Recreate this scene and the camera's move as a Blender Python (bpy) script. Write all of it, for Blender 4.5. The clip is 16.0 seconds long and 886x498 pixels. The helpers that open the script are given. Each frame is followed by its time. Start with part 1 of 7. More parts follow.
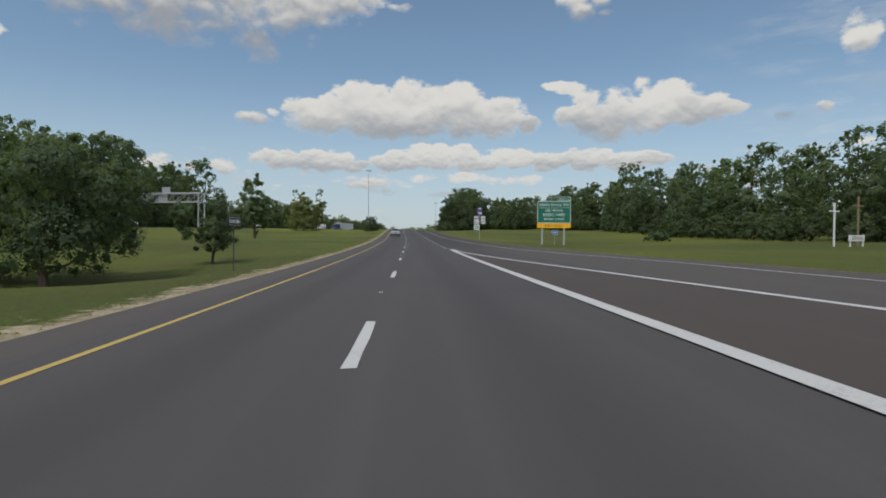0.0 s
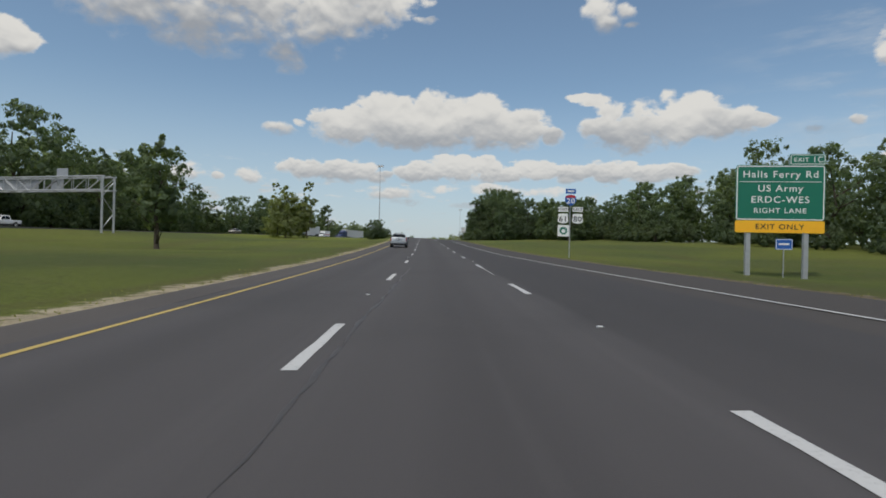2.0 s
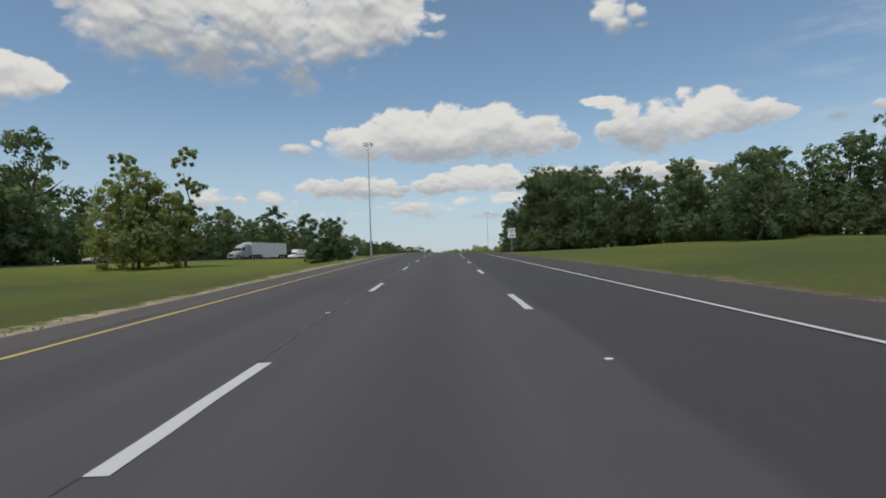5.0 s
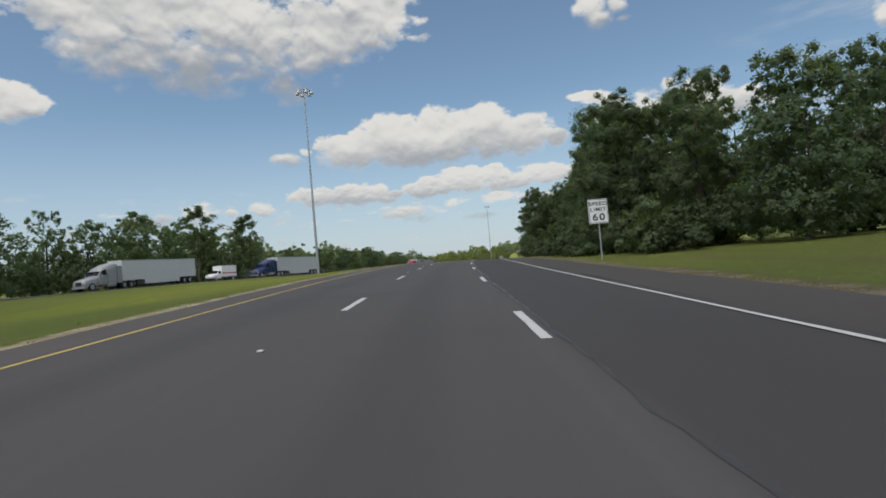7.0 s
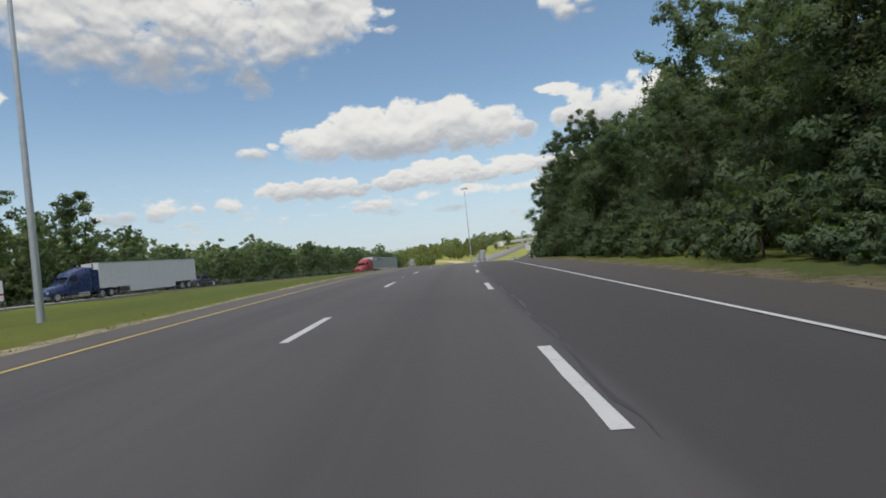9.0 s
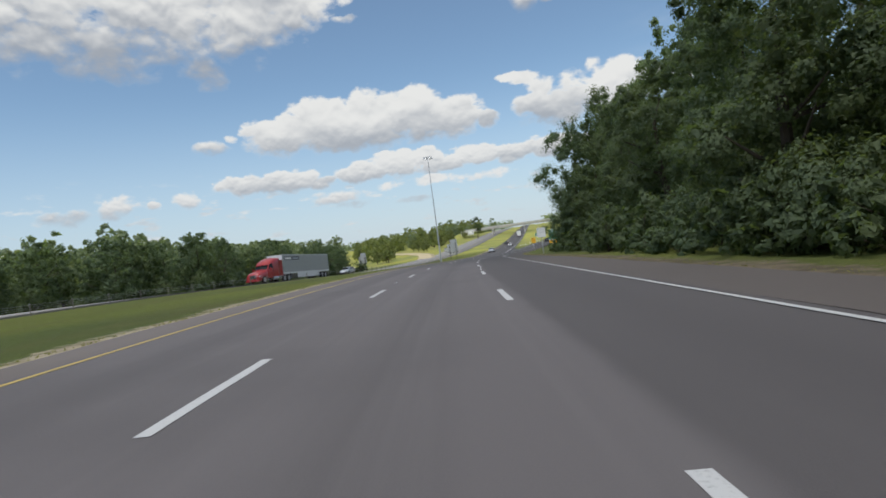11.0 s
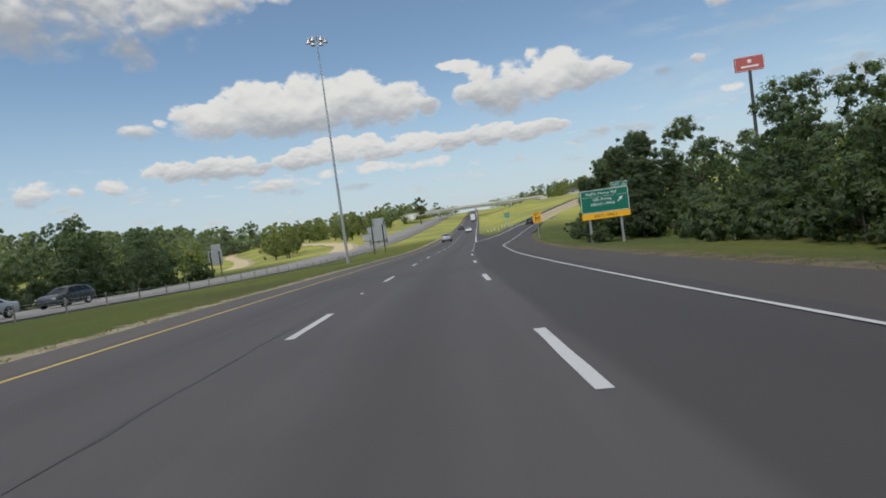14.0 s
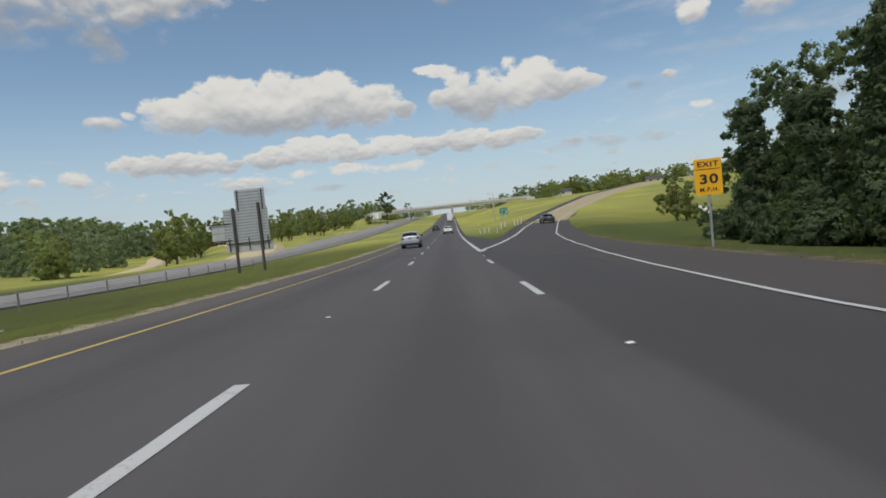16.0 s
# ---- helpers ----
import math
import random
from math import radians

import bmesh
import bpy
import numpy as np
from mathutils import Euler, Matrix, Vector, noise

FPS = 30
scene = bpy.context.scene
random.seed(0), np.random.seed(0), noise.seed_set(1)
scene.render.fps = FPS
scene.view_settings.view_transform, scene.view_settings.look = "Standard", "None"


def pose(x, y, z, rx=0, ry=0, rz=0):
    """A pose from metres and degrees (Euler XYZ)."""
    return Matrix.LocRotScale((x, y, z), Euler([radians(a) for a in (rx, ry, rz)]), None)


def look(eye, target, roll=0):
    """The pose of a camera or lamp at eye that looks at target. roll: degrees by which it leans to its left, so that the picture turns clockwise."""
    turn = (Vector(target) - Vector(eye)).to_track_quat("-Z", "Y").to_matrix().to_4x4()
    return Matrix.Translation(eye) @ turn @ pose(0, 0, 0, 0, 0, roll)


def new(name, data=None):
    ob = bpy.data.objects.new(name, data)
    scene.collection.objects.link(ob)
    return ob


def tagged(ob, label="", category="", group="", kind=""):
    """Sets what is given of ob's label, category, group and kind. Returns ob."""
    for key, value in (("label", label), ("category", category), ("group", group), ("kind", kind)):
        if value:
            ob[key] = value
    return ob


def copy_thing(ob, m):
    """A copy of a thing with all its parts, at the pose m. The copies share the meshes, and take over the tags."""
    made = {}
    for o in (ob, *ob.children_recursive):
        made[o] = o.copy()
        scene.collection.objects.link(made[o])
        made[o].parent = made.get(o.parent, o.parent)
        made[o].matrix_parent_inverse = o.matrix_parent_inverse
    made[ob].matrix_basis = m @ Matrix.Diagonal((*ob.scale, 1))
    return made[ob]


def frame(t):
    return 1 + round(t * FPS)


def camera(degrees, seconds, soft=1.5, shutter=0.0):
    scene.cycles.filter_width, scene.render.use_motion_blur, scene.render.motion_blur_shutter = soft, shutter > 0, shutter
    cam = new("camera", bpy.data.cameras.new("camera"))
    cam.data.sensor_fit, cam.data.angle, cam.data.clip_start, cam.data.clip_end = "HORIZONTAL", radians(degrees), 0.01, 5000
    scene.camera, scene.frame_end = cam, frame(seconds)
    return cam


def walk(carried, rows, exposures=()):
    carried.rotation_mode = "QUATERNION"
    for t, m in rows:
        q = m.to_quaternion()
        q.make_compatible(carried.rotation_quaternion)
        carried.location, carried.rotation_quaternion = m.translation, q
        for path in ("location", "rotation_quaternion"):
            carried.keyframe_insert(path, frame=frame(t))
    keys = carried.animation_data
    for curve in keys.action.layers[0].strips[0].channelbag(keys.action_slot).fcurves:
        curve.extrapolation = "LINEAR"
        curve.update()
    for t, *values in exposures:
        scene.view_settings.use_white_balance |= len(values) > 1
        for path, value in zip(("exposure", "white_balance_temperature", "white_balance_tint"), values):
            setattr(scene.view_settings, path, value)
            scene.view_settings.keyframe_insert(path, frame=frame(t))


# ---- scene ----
LENS = 76.0
cam = camera(LENS, 16.0, 1.75)
# seconds, place, yaw, pitch, roll
PATH = [
    (0, 0.00, 0.00, 1.23, -2.35, -0.86, 0.44),
    (0.5, 0.00, 12.09, 1.29, -1.96, -0.55, 1.04),
    (1, 0.01, 24.25, 1.38, -1.47, -0.25, 1.32),
    (1.5, 0.01, 36.49, 1.52, -0.85, -0.07, 1.41),
    (2, -0.01, 48.80, 1.69, -0.14, 0.19, 1.28),
    (2.5, -0.08, 61.19, 1.90, 0.55, 0.44, 0.82),
    (3, -0.20, 73.64, 2.16, 1.11, 0.63, 0.30),
    (3.5, -0.38, 86.16, 2.46, 1.51, 0.78, -0.48),
    (4, -0.61, 98.75, 2.80, 1.80, 0.98, -1.46),
    (4.5, -0.91, 111.43, 3.18, 2.00, 1.19, -1.94),
    (5, -1.25, 124.19, 3.60, 2.10, 1.40, -1.92),
    (5.5, -1.62, 137.04, 4.04, 2.10, 1.57, -1.83),
    (6, -1.99, 149.99, 4.48, 2.02, 1.68, -2.09),
    (6.5, -2.32, 163.01, 4.93, 1.83, 1.68, -3.13),
    (7, -2.59, 176.06, 5.37, 1.54, 1.58, -4.96),
    (7.5, -2.76, 189.14, 5.77, 0.79, 1.44, -6.29),
    (8, -2.81, 202.27, 6.13, -0.09, 1.15, -6.09),
    (8.5, -2.72, 215.41, 6.44, -0.72, 0.83, -5.08),
    (9, -2.46, 228.54, 6.68, -1.26, 0.60, -6.08),
    (9.5, -2.03, 241.67, 6.85, -1.94, 0.31, -6.74),
    (10, -1.41, 254.80, 6.93, -2.76, -0.03, -7.06),
    (10.5, -0.58, 267.94, 6.94, -3.68, -0.40, -7.25),
    (11, 0.45, 281.14, 6.86, -4.64, -0.78, -7.54),
    (11.5, 1.70, 294.39, 6.70, -5.62, -1.13, -8.14),
    (12, 3.16, 307.69, 6.47, -6.59, -1.46, -9.06),
    (12.5, 4.84, 321.03, 6.17, -7.73, -1.67, -8.72),
    (13, 6.74, 334.42, 5.80, -8.75, -1.99, -8.06),
    (13.5, 8.85, 347.85, 5.38, -9.52, -2.34, -7.60),
    (14, 11.16, 361.31, 4.92, -10.31, -2.71, -7.66),
    (14.5, 13.66, 374.80, 4.44, -11.03, -3.04, -7.39),
    (15, 16.35, 388.30, 3.96, -11.76, -3.15, -7.32),
    (15.5, 19.20, 401.80, 3.49, -12.49, -2.97, -7.09),
    (16, 22.23, 415.31, 3.04, -13.20, -2.60, -5.88),
]
walk(cam, [(t, pose(x, y, z, 0, 0, yaw) @ pose(0, 0, 0, 90 + pitch) @ pose(0, 0, 0, 0, 0, roll)) for t, x, y, z, yaw, pitch, roll in PATH],
     [(0, -0.14, 6420, 10), (4, -0.10, 6400, 10), (6.5, -0.06, 6380, 10), (8, 0.0, 6380, 10), (9, 0.10, 6360, 10), (11.5, 0.08, 6180, 10), (12.0, 0.0, 6180, 10), (12.5, 0.0, 6200, 10),
      (13.5, 0.0, 6220, 10), (14.5, -0.08, 6370, 10), (16, -0.12, 6420, 10)])

# ---- sky and sun ----
SUN_AZ, SUN_EL = -150.0, 60.0     # degrees to the right of +y, and up


def nodes_of(owner):
    owner.use_nodes = True
    tree = owner.node_tree
    tree.nodes.clear()
    return tree


def link(tree, value, socket):
    if isinstance(value, bpy.types.NodeSocket):
        tree.links.new(value, socket)
    else:
        socket.default_value = value


def maths(tree, op, a, b=0.0, c=0.0, clamp=False):
    n = tree.nodes.new("ShaderNodeMath")
    n.operation, n.use_clamp = op, clamp
    for k, v in enumerate((a, b, c)):
        link(tree, v, n.inputs[k])
    return n.outputs[0]


def blend(tree, fac, a, b, mode="MIX"):
    n = tree.nodes.new("ShaderNodeMix")
    n.data_type, n.blend_type = "RGBA", mode
    link(tree, fac, n.inputs[0])
    for v, s in ((a, n.inputs[6]), (b, n.inputs[7])):
        link(tree, (*v, 1) if isinstance(v, tuple) and len(v) == 3 else v, s)
    return n.outputs[2]


def noise_node(tree, vector, scale, detail=4.0, rough=0.55, dims="3D"):
    n = tree.nodes.new("ShaderNodeTexNoise")
    n.noise_dimensions = dims
    n.inputs["Scale"].default_value, n.inputs["Detail"].default_value, n.inputs["Roughness"].default_value = scale, detail, rough
    if vector is not None:
        tree.links.new(vector, n.inputs["Vector"])
    return n.outputs["Fac"]


def ramp(tree, fac, lo, hi):
    n = tree.nodes.new("ShaderNodeMapRange")
    n.interpolation_type = "SMOOTHSTEP"
    link(tree, fac, n.inputs[0])
    n.inputs[1].default_value, n.inputs[2].default_value = lo, hi
    return n.outputs[0]


# cumulus over the road, cloud by cloud: base and crest elevation, softness, then lobes of azimuth, elevation, half width, half height, in degrees
CLOUDS = (
    (16.5, 31.0, 1.0, ((-32.5, 23.2, 6.0, 2.8), (-29.3, 21.0, 6.7, 3.1), (-24.0, 19.7, 5.1, 2.7), (-25.7, 25.3, 13.2, 3.9), (-17.1, 22.5, 10.0, 4.3), (-15.7, 18.1, 1.8, 1.8),
                       (-10.6, 23.1, 7.2, 3.0), (-6.1, 25.7, 4.5, 3.3), (-18.2, 29.1, 16.9, 4.2))),
    (13.4, 18.2, 0.7, ((-38.6, 16.1, 2.9, 1.9), (-36.9, 15.9, 1.6, 1.0), (-42.3, 15.3, 3.4, 2.5))),
    (9.6, 15.4, 0.7, ((-9.4, 12.1, 3.8, 2.2), (-5.7, 12.7, 4.0, 2.7), (-0.8, 12.7, 4.3, 2.95), (3.5, 12.8, 4.1, 2.9), (7.1, 12.1, 3.4, 2.2), (11.0, 11.4, 1.2, 0.9), (-2.3, 11.1, 6.8, 1.3))),
    (9.4, 15.2, 0.8, ((13.6, 15.0, 1.6, 0.45), (15.0, 14.6, 1.7, 0.7), (16.5, 13.6, 2.1, 1.25), (19.7, 12.2, 3.7, 2.25), (22.9, 12.6, 3.3, 2.6), (26.1, 12.0, 3.2, 1.75), (29.1, 12.0, 1.5, 0.75), (18.2, 10.9, 3.8, 1.45), (15.3, 12.4, 2.1, 1.15))),
)
LOW_CLOUDS = (
    (6.4, 9.5, 0.7, ((-13.7, 7.7, 2.6, 1.0), (-9.6, 7.7, 3.8, 1.1), (-6.5, 7.3, 1.7, 0.7), (-2.5, 7.9, 2.6, 1.1), (1.5, 8.3, 3.7, 1.4), (4.3, 8.6, 1.6, 1.1), (6.0, 7.5, 3.4, 0.75), (9.1, 8.2, 3.2, 1.05), (12.9, 7.8, 2.7, 0.95),
                     (16.6, 7.9, 3.9, 1.1), (20.7, 7.7, 3.7, 1.0))),
    (4.2, 7.0, 1.6, ((-5.1, 5.7, 3.0, 0.7), (-3.4, 4.8, 2.4, 0.45), (-0.1, 6.2, 1.1, 0.5), (4.9, 6.4, 3.5, 0.55), (10.2, 6.1, 2.1, 0.55), (2.6, 4.6, 2.3, 0.4))),
)
PUFFS = (
    (5.5, 7.8, 1.3, ((-24.3, 6.7, 1.9, 1.0), (-25.0, 6.1, 1.2, 0.6), (-18.8, 6.7, 1.5, 0.8), (-21.7, 6.6, 0.6, 0.4), (-28.5, 6.0, 2.2, 0.8))),
    (10.6, 12.3, 1.4, ((-16.2, 11.3, 1.7, 0.75), (-14.3, 12.0, 0.8, 0.4), (33.2, 10.8, 1.0, 0.45), (36.3, 11.4, 0.6, 0.45))),
    (20.6, 24.5, 1.4, ((14.9, 23.0, 2.1, 1.4), (15.8, 21.4, 1.2, 1.0), (17.5, 22.4, 1.1, 0.85), (17.9, 21.0, 0.9, 0.25), (-2.3, 22.2, 1.3, 0.4))),
    (13.6, 18.0, 1.5, ((38.5, 16.6, 1.5, 1.7), (44.0, 15.0, 1.9, 1.65), (45.7, 15.7, 1.6, 1.3))),
    (5.5, 9.0, 1.6, ((30.5, 6.2, 2.5, 0.8), (34.1, 6.2, 2.0, 0.7), (38.4, 8.3, 1.2, 0.45), (26.0, 6.4, 2.4, 0.7))),
    (7.0, 12.5, 1.0, ((-50.0, 10.0, 6.0, 2.4), (50.0, 7.5, 5.0, 1.4))),
)


def make_world():
    world = bpy.data.worlds.new("sky")
    scene.world = world
    t = nodes_of(world)
    sky = t.nodes.new("ShaderNodeTexSky")
    sky.sky_type, sky.sun_disc = "NISHITA", False
    sky.sun_elevation, sky.sun_rotation = radians(SUN_EL), radians(SUN_AZ)
    sky.air_density, sky.dust_density, sky.ozone_density = 1.0, 0.35, 1.6
    way_in = t.nodes.new("ShaderNodeTexCoord").outputs["Generated"]
    parts = t.nodes.new("ShaderNodeSeparateXYZ")
    t.links.new(way_in, parts.inputs[0])
    az = maths(t, "MULTIPLY", maths(t, "ARCTAN2", parts.outputs[0], parts.outputs[1]), 57.2958)
    el = maths(t, "MULTIPLY", maths(t, "ARCSINE", parts.outputs[2]), 57.2958)
    # low clouds are far ones, with smaller lumps
    near = ramp(t, el, 7.0, 15.0)
    def plane(kx, ky, shift=0.0):
        flat = t.nodes.new("ShaderNodeCombineXYZ")
        t.links.new(maths(t, "MULTIPLY", az, kx), flat.inputs[0])
        t.links.new(maths(t, "MULTIPLY", maths(t, "ADD", el, shift), ky), flat.inputs[1])
        return flat.outputs[0]
    def heaps(shift, size):
        """Rounded cauliflower heads: smooth cells at three sizes, bent by a little noise."""
        at = plane(0.42 / size, 0.60 / size, shift)
        bend = t.nodes.new("ShaderNodeTexNoise")
        bend.inputs["Scale"].default_value, bend.inputs["Detail"].default_value, bend.inputs["Roughness"].default_value = 0.9, 3.0, 0.5
        t.links.new(at, bend.inputs["Vector"])
        warp = t.nodes.new("ShaderNodeVectorMath")
        warp.operation = "MULTIPLY_ADD"
        t.links.new(bend.outputs["Color"], warp.inputs[0])
        warp.inputs[1].default_value = (0.9, 0.9, 0.0)
        t.links.new(at, warp.inputs[2])
        cell = t.nodes.new("ShaderNodeTexVoronoi")
        cell.voronoi_dimensions, cell.feature = "2D", "SMOOTH_F1"
        cell.inputs["Scale"].default_value, cell.inputs["Detail"].default_value, cell.inputs["Roughness"].default_value = 0.85, 2.6, 0.46
        cell.inputs["Smoothness"].default_value = 0.6
        t.links.new(warp.outputs[0], cell.inputs["Vector"])
        return maths(t, "SUBTRACT", 0.42, cell.outputs["Distance"])
    def by_height(fine, coarse):
        return maths(t, "MULTIPLY_ADD", near, maths(t, "SUBTRACT", coarse, fine), fine)
    heap = by_height(heaps(0.0, 0.62), heaps(0.0, 1.25))
    heap_above = by_height(heaps(0.22, 0.62), heaps(0.55, 1.25))
    wisp = noise_node(t, plane(0.60, 0.95), 1.0, 8.0, 0.60)
    broad = noise_node(t, plane(0.16, 0.30), 1.0, 3.0, 0.5)
    # outlines wander a little
    sway = t.nodes.new("ShaderNodeTexNoise")
    sway.inputs["Scale"].default_value, sway.inputs["Detail"].default_value, sway.inputs["Roughness"].default_value = 0.45, 3.0, 0.5
    t.links.new(plane(0.9, 1.1), sway.inputs["Vector"])
    jit = t.nodes.new("ShaderNodeSeparateXYZ")
    t.links.new(sway.outputs["Color"], jit.inputs[0])
    reach = maths(t, "MULTIPLY_ADD", near, 0.75, 0.5)
    az_j = maths(t, "MULTIPLY_ADD", maths(t, "SUBTRACT", jit.outputs[0], 0.5), maths(t, "MULTIPLY", reach, 1.6), az)
    el_j = maths(t, "MULTIPLY_ADD", maths(t, "SUBTRACT", jit.outputs[1], 0.5), maths(t, "MULTIPLY", reach, 0.8), el)
    body = high = loose = None
    for base, crest, softness, lobes in CLOUDS + LOW_CLOUDS + PUFFS:
        mass = None
        for a, e, w, h in lobes:
            dx = maths(t, "MULTIPLY", maths(t, "SUBTRACT", az_j, a), 1 / (w * 1.08))
            dy = maths(t, "MULTIPLY", maths(t, "SUBTRACT", el_j, e), 1 / (h * 1.08))
            d = maths(t, "SUBTRACT", 1.0, maths(t, "MULTIPLY_ADD", dx, dx, maths(t, "MULTIPLY", dy, dy)))
            mass = d if mass is None else maths(t, "SMOOTH_MAX", d, mass, 0.3)
        lift = maths(t, "MULTIPLY", maths(t, "SUBTRACT", el_j, base), 1 / (crest - base))
        if body is None:
            body, high, loose = mass, lift, softness
        else:
            more = maths(t, "GREATER_THAN", mass, body)
            high = maths(t, "MULTIPLY_ADD", more, maths(t, "SUBTRACT", lift, high), high)
            loose = maths(t, "MULTIPLY_ADD", more, maths(t, "SUBTRACT", softness, loose), loose)
            body = maths(t, "MAXIMUM", mass, body)
    low = maths(t, "SUBTRACT", 1.0, ramp(t, high, 0.0, 0.55))
    rough = maths(t, "MULTIPLY_ADD", heap, 0.85, maths(t, "MULTIPLY", maths(t, "SUBTRACT", wisp, 0.5), maths(t, "MULTIPLY_ADD", loose, 0.9, 0.75)))
    dense = maths(t, "ADD", maths(t, "MULTIPLY_ADD", maths(t, "MAXIMUM", body, -1.8), 1.0, 0.22), rough)
    # crisp crests, thin and ragged undersides
    soft = maths(t, "MULTIPLY", maths(t, "MULTIPLY_ADD", low, 0.9, 0.55), loose)
    edge = ramp(t, maths(t, "DIVIDE", dense, soft, clamp=True), 0.0, 1.0)
    # scattered cumulus over the unseen rest of the sky, added as fill light
    rest = noise_node(t, way_in, 3.4, 7.0, 0.55)
    around = maths(t, "MULTIPLY", ramp(t, rest, 0.47, 0.58), maths(t, "MAXIMUM", ramp(t, maths(t, "ABSOLUTE", az), 58.0, 75.0), ramp(t, el, 33.0, 42.0)))
    # thin high veil beyond the heaps
    veil = maths(t, "MULTIPLY", ramp(t, noise_node(t, plane(0.10, 0.42), 1.0, 6.0, 0.6), 0.46, 0.75), maths(t, "MULTIPLY", ramp(t, az, 22.0, 42.0), ramp(t, el, 3.0, 9.0)))
    cover = maths(t, "MAXIMUM", edge, maths(t, "MULTIPLY", around, ramp(t, el, 1.0, 8.0)))
    cover = maths(t, "MAXIMUM", cover, maths(t, "MULTIPLY", veil, 0.40))
    # many small fragments low over the horizon
    bits = maths(t, "MULTIPLY", ramp(t, noise_node(t, plane(0.38, 1.25), 1.0, 6.0, 0.55), 0.55, 0.70), maths(t, "MULTIPLY", ramp(t, el, 1.0, 3.0), maths(t, "SUBTRACT", 1.0, ramp(t, el, 6.0, 9.5))))
    cover = maths(t, "MAXIMUM", cover, maths(t, "MULTIPLY", bits, 0.70))
    # sunlit crests and heads, grey-blue bellies where the cloud is thick
    relief = maths(t, "MULTIPLY", maths(t, "SUBTRACT", heap, heap_above), 0.55)
    light = maths(t, "MULTIPLY_ADD", ramp(t, high, 0.0, 0.85), 0.86, maths(t, "ADD", relief, 0.08))
    light = maths(t, "MULTIPLY_ADD", maths(t, "SUBTRACT", broad, 0.5), 0.9, light)
    light = maths(t, "MULTIPLY_ADD", maths(t, "SUBTRACT", 1.0, ramp(t, dense, 0.05, 0.55)), 0.45, light)      # thin rims let light through
    light = ramp(t, light, 0.0, 1.0)
    tint = blend(t, light, (0.47, 0.495, 0.53), (1.06, 1.03, 0.96))
    haze = maths(t, "SUBTRACT", 1.0, ramp(t, el, -3.0, 17.0))
    sky_bg, cloud_bg, mixed, out = (t.nodes.new(k) for k in ("ShaderNodeBackground", "ShaderNodeBackground", "ShaderNodeMixShader", "ShaderNodeOutputWorld"))
    blue = blend(t, 1.0, sky.outputs[0], (0.935, 0.985, 0.940), "MULTIPLY")
    blue = blend(t, maths(t, "MULTIPLY_ADD", haze, 0.80, 0.06), blue, (4.1, 4.75, 5.5))
    t.links.new(blue, sky_bg.inputs[0])
    sky_bg.inputs[1].default_value = 0.12
    t.links.new(blend(t, maths(t, "MULTIPLY", haze, 0.45), tint, (0.86, 0.88, 0.88)), cloud_bg.inputs[0])
    t.links.new(maths(t, "MULTIPLY_ADD", around, 0.65, 0.74), cloud_bg.inputs[1])     # the unseen clouds are made brighter to fill shaded faces
    t.links.new(maths(t, "MULTIPLY", cover, 0.97), mixed.inputs[0])
    t.links.new(sky_bg.outputs[0], mixed.inputs[1])
    t.links.new(cloud_bg.outputs[0], mixed.inputs[2])
    t.links.new(mixed.outputs[0], out.inputs[0])


make_world()
sun = new("sun", bpy.data.lights.new("sun", "SUN"))
sun.data.energy, sun.data.angle, sun.data.color = 2.05, radians(5.0), (1.0, 0.955, 0.89)     # veiled by thin cloud
_a, _e = radians(SUN_AZ), radians(SUN_EL)
sun.matrix_world = look((0, 0, 200), Vector((0, 0, 200)) - Vector((math.sin(_a) * math.cos(_e), math.cos(_a) * math.cos(_e), math.sin(_e))))


# ---- materials ----
def principled(name, color, rough=0.7, metal=0.0, spec=0.5):
    m = bpy.data.materials.new(name)
    t = nodes_of(m)
    p, out = t.nodes.new("ShaderNodeBsdfPrincipled"), t.nodes.new("ShaderNodeOutputMaterial")
    link(t, (*color, 1), p.inputs["Base Color"])
    p.inputs["Roughness"].default_value, p.inputs["Metallic"].default_value = rough, metal
    p.inputs["Specular IOR Level"].default_value = spec
    t.links.new(p.outputs[0], out.inputs[0])
    return m, t, p


def place_of(t):
    return t.nodes.new("ShaderNodeNewGeometry").outputs["Position"]


def bump(t, p, height, strength=0.4, distance=0.02):
    b = t.nodes.new("ShaderNodeBump")
    b.inputs["Strength"].default_value, b.inputs["Distance"].default_value = strength, distance
    t.links.new(height, b.inputs["Height"])
    t.links.new(b.outputs[0], p.inputs["Normal"])


def paint(name, color, rough=0.4, metal=0.0, dirt=0.15, spec=0.5, scale=3.0):
    """A painted or plain surface with faint soiling."""
    m, t, p = principled(name, color, rough, metal, spec)
    n = noise_node(t, t.nodes.new("ShaderNodeTexCoord").outputs["Object"], scale, 6.0, 0.65)
    dirty = tuple(c * 0.62 + 0.02 for c in color)
    t.links.new(blend(t, maths(t, "MULTIPLY", ramp(t, n, 0.42, 0.72), dirt), color, dirty), p.inputs["Base Color"])
    t.links.new(maths(t, "MULTIPLY_ADD", n, 0.25, rough - 0.1, True), p.inputs["Roughness"])
    return m


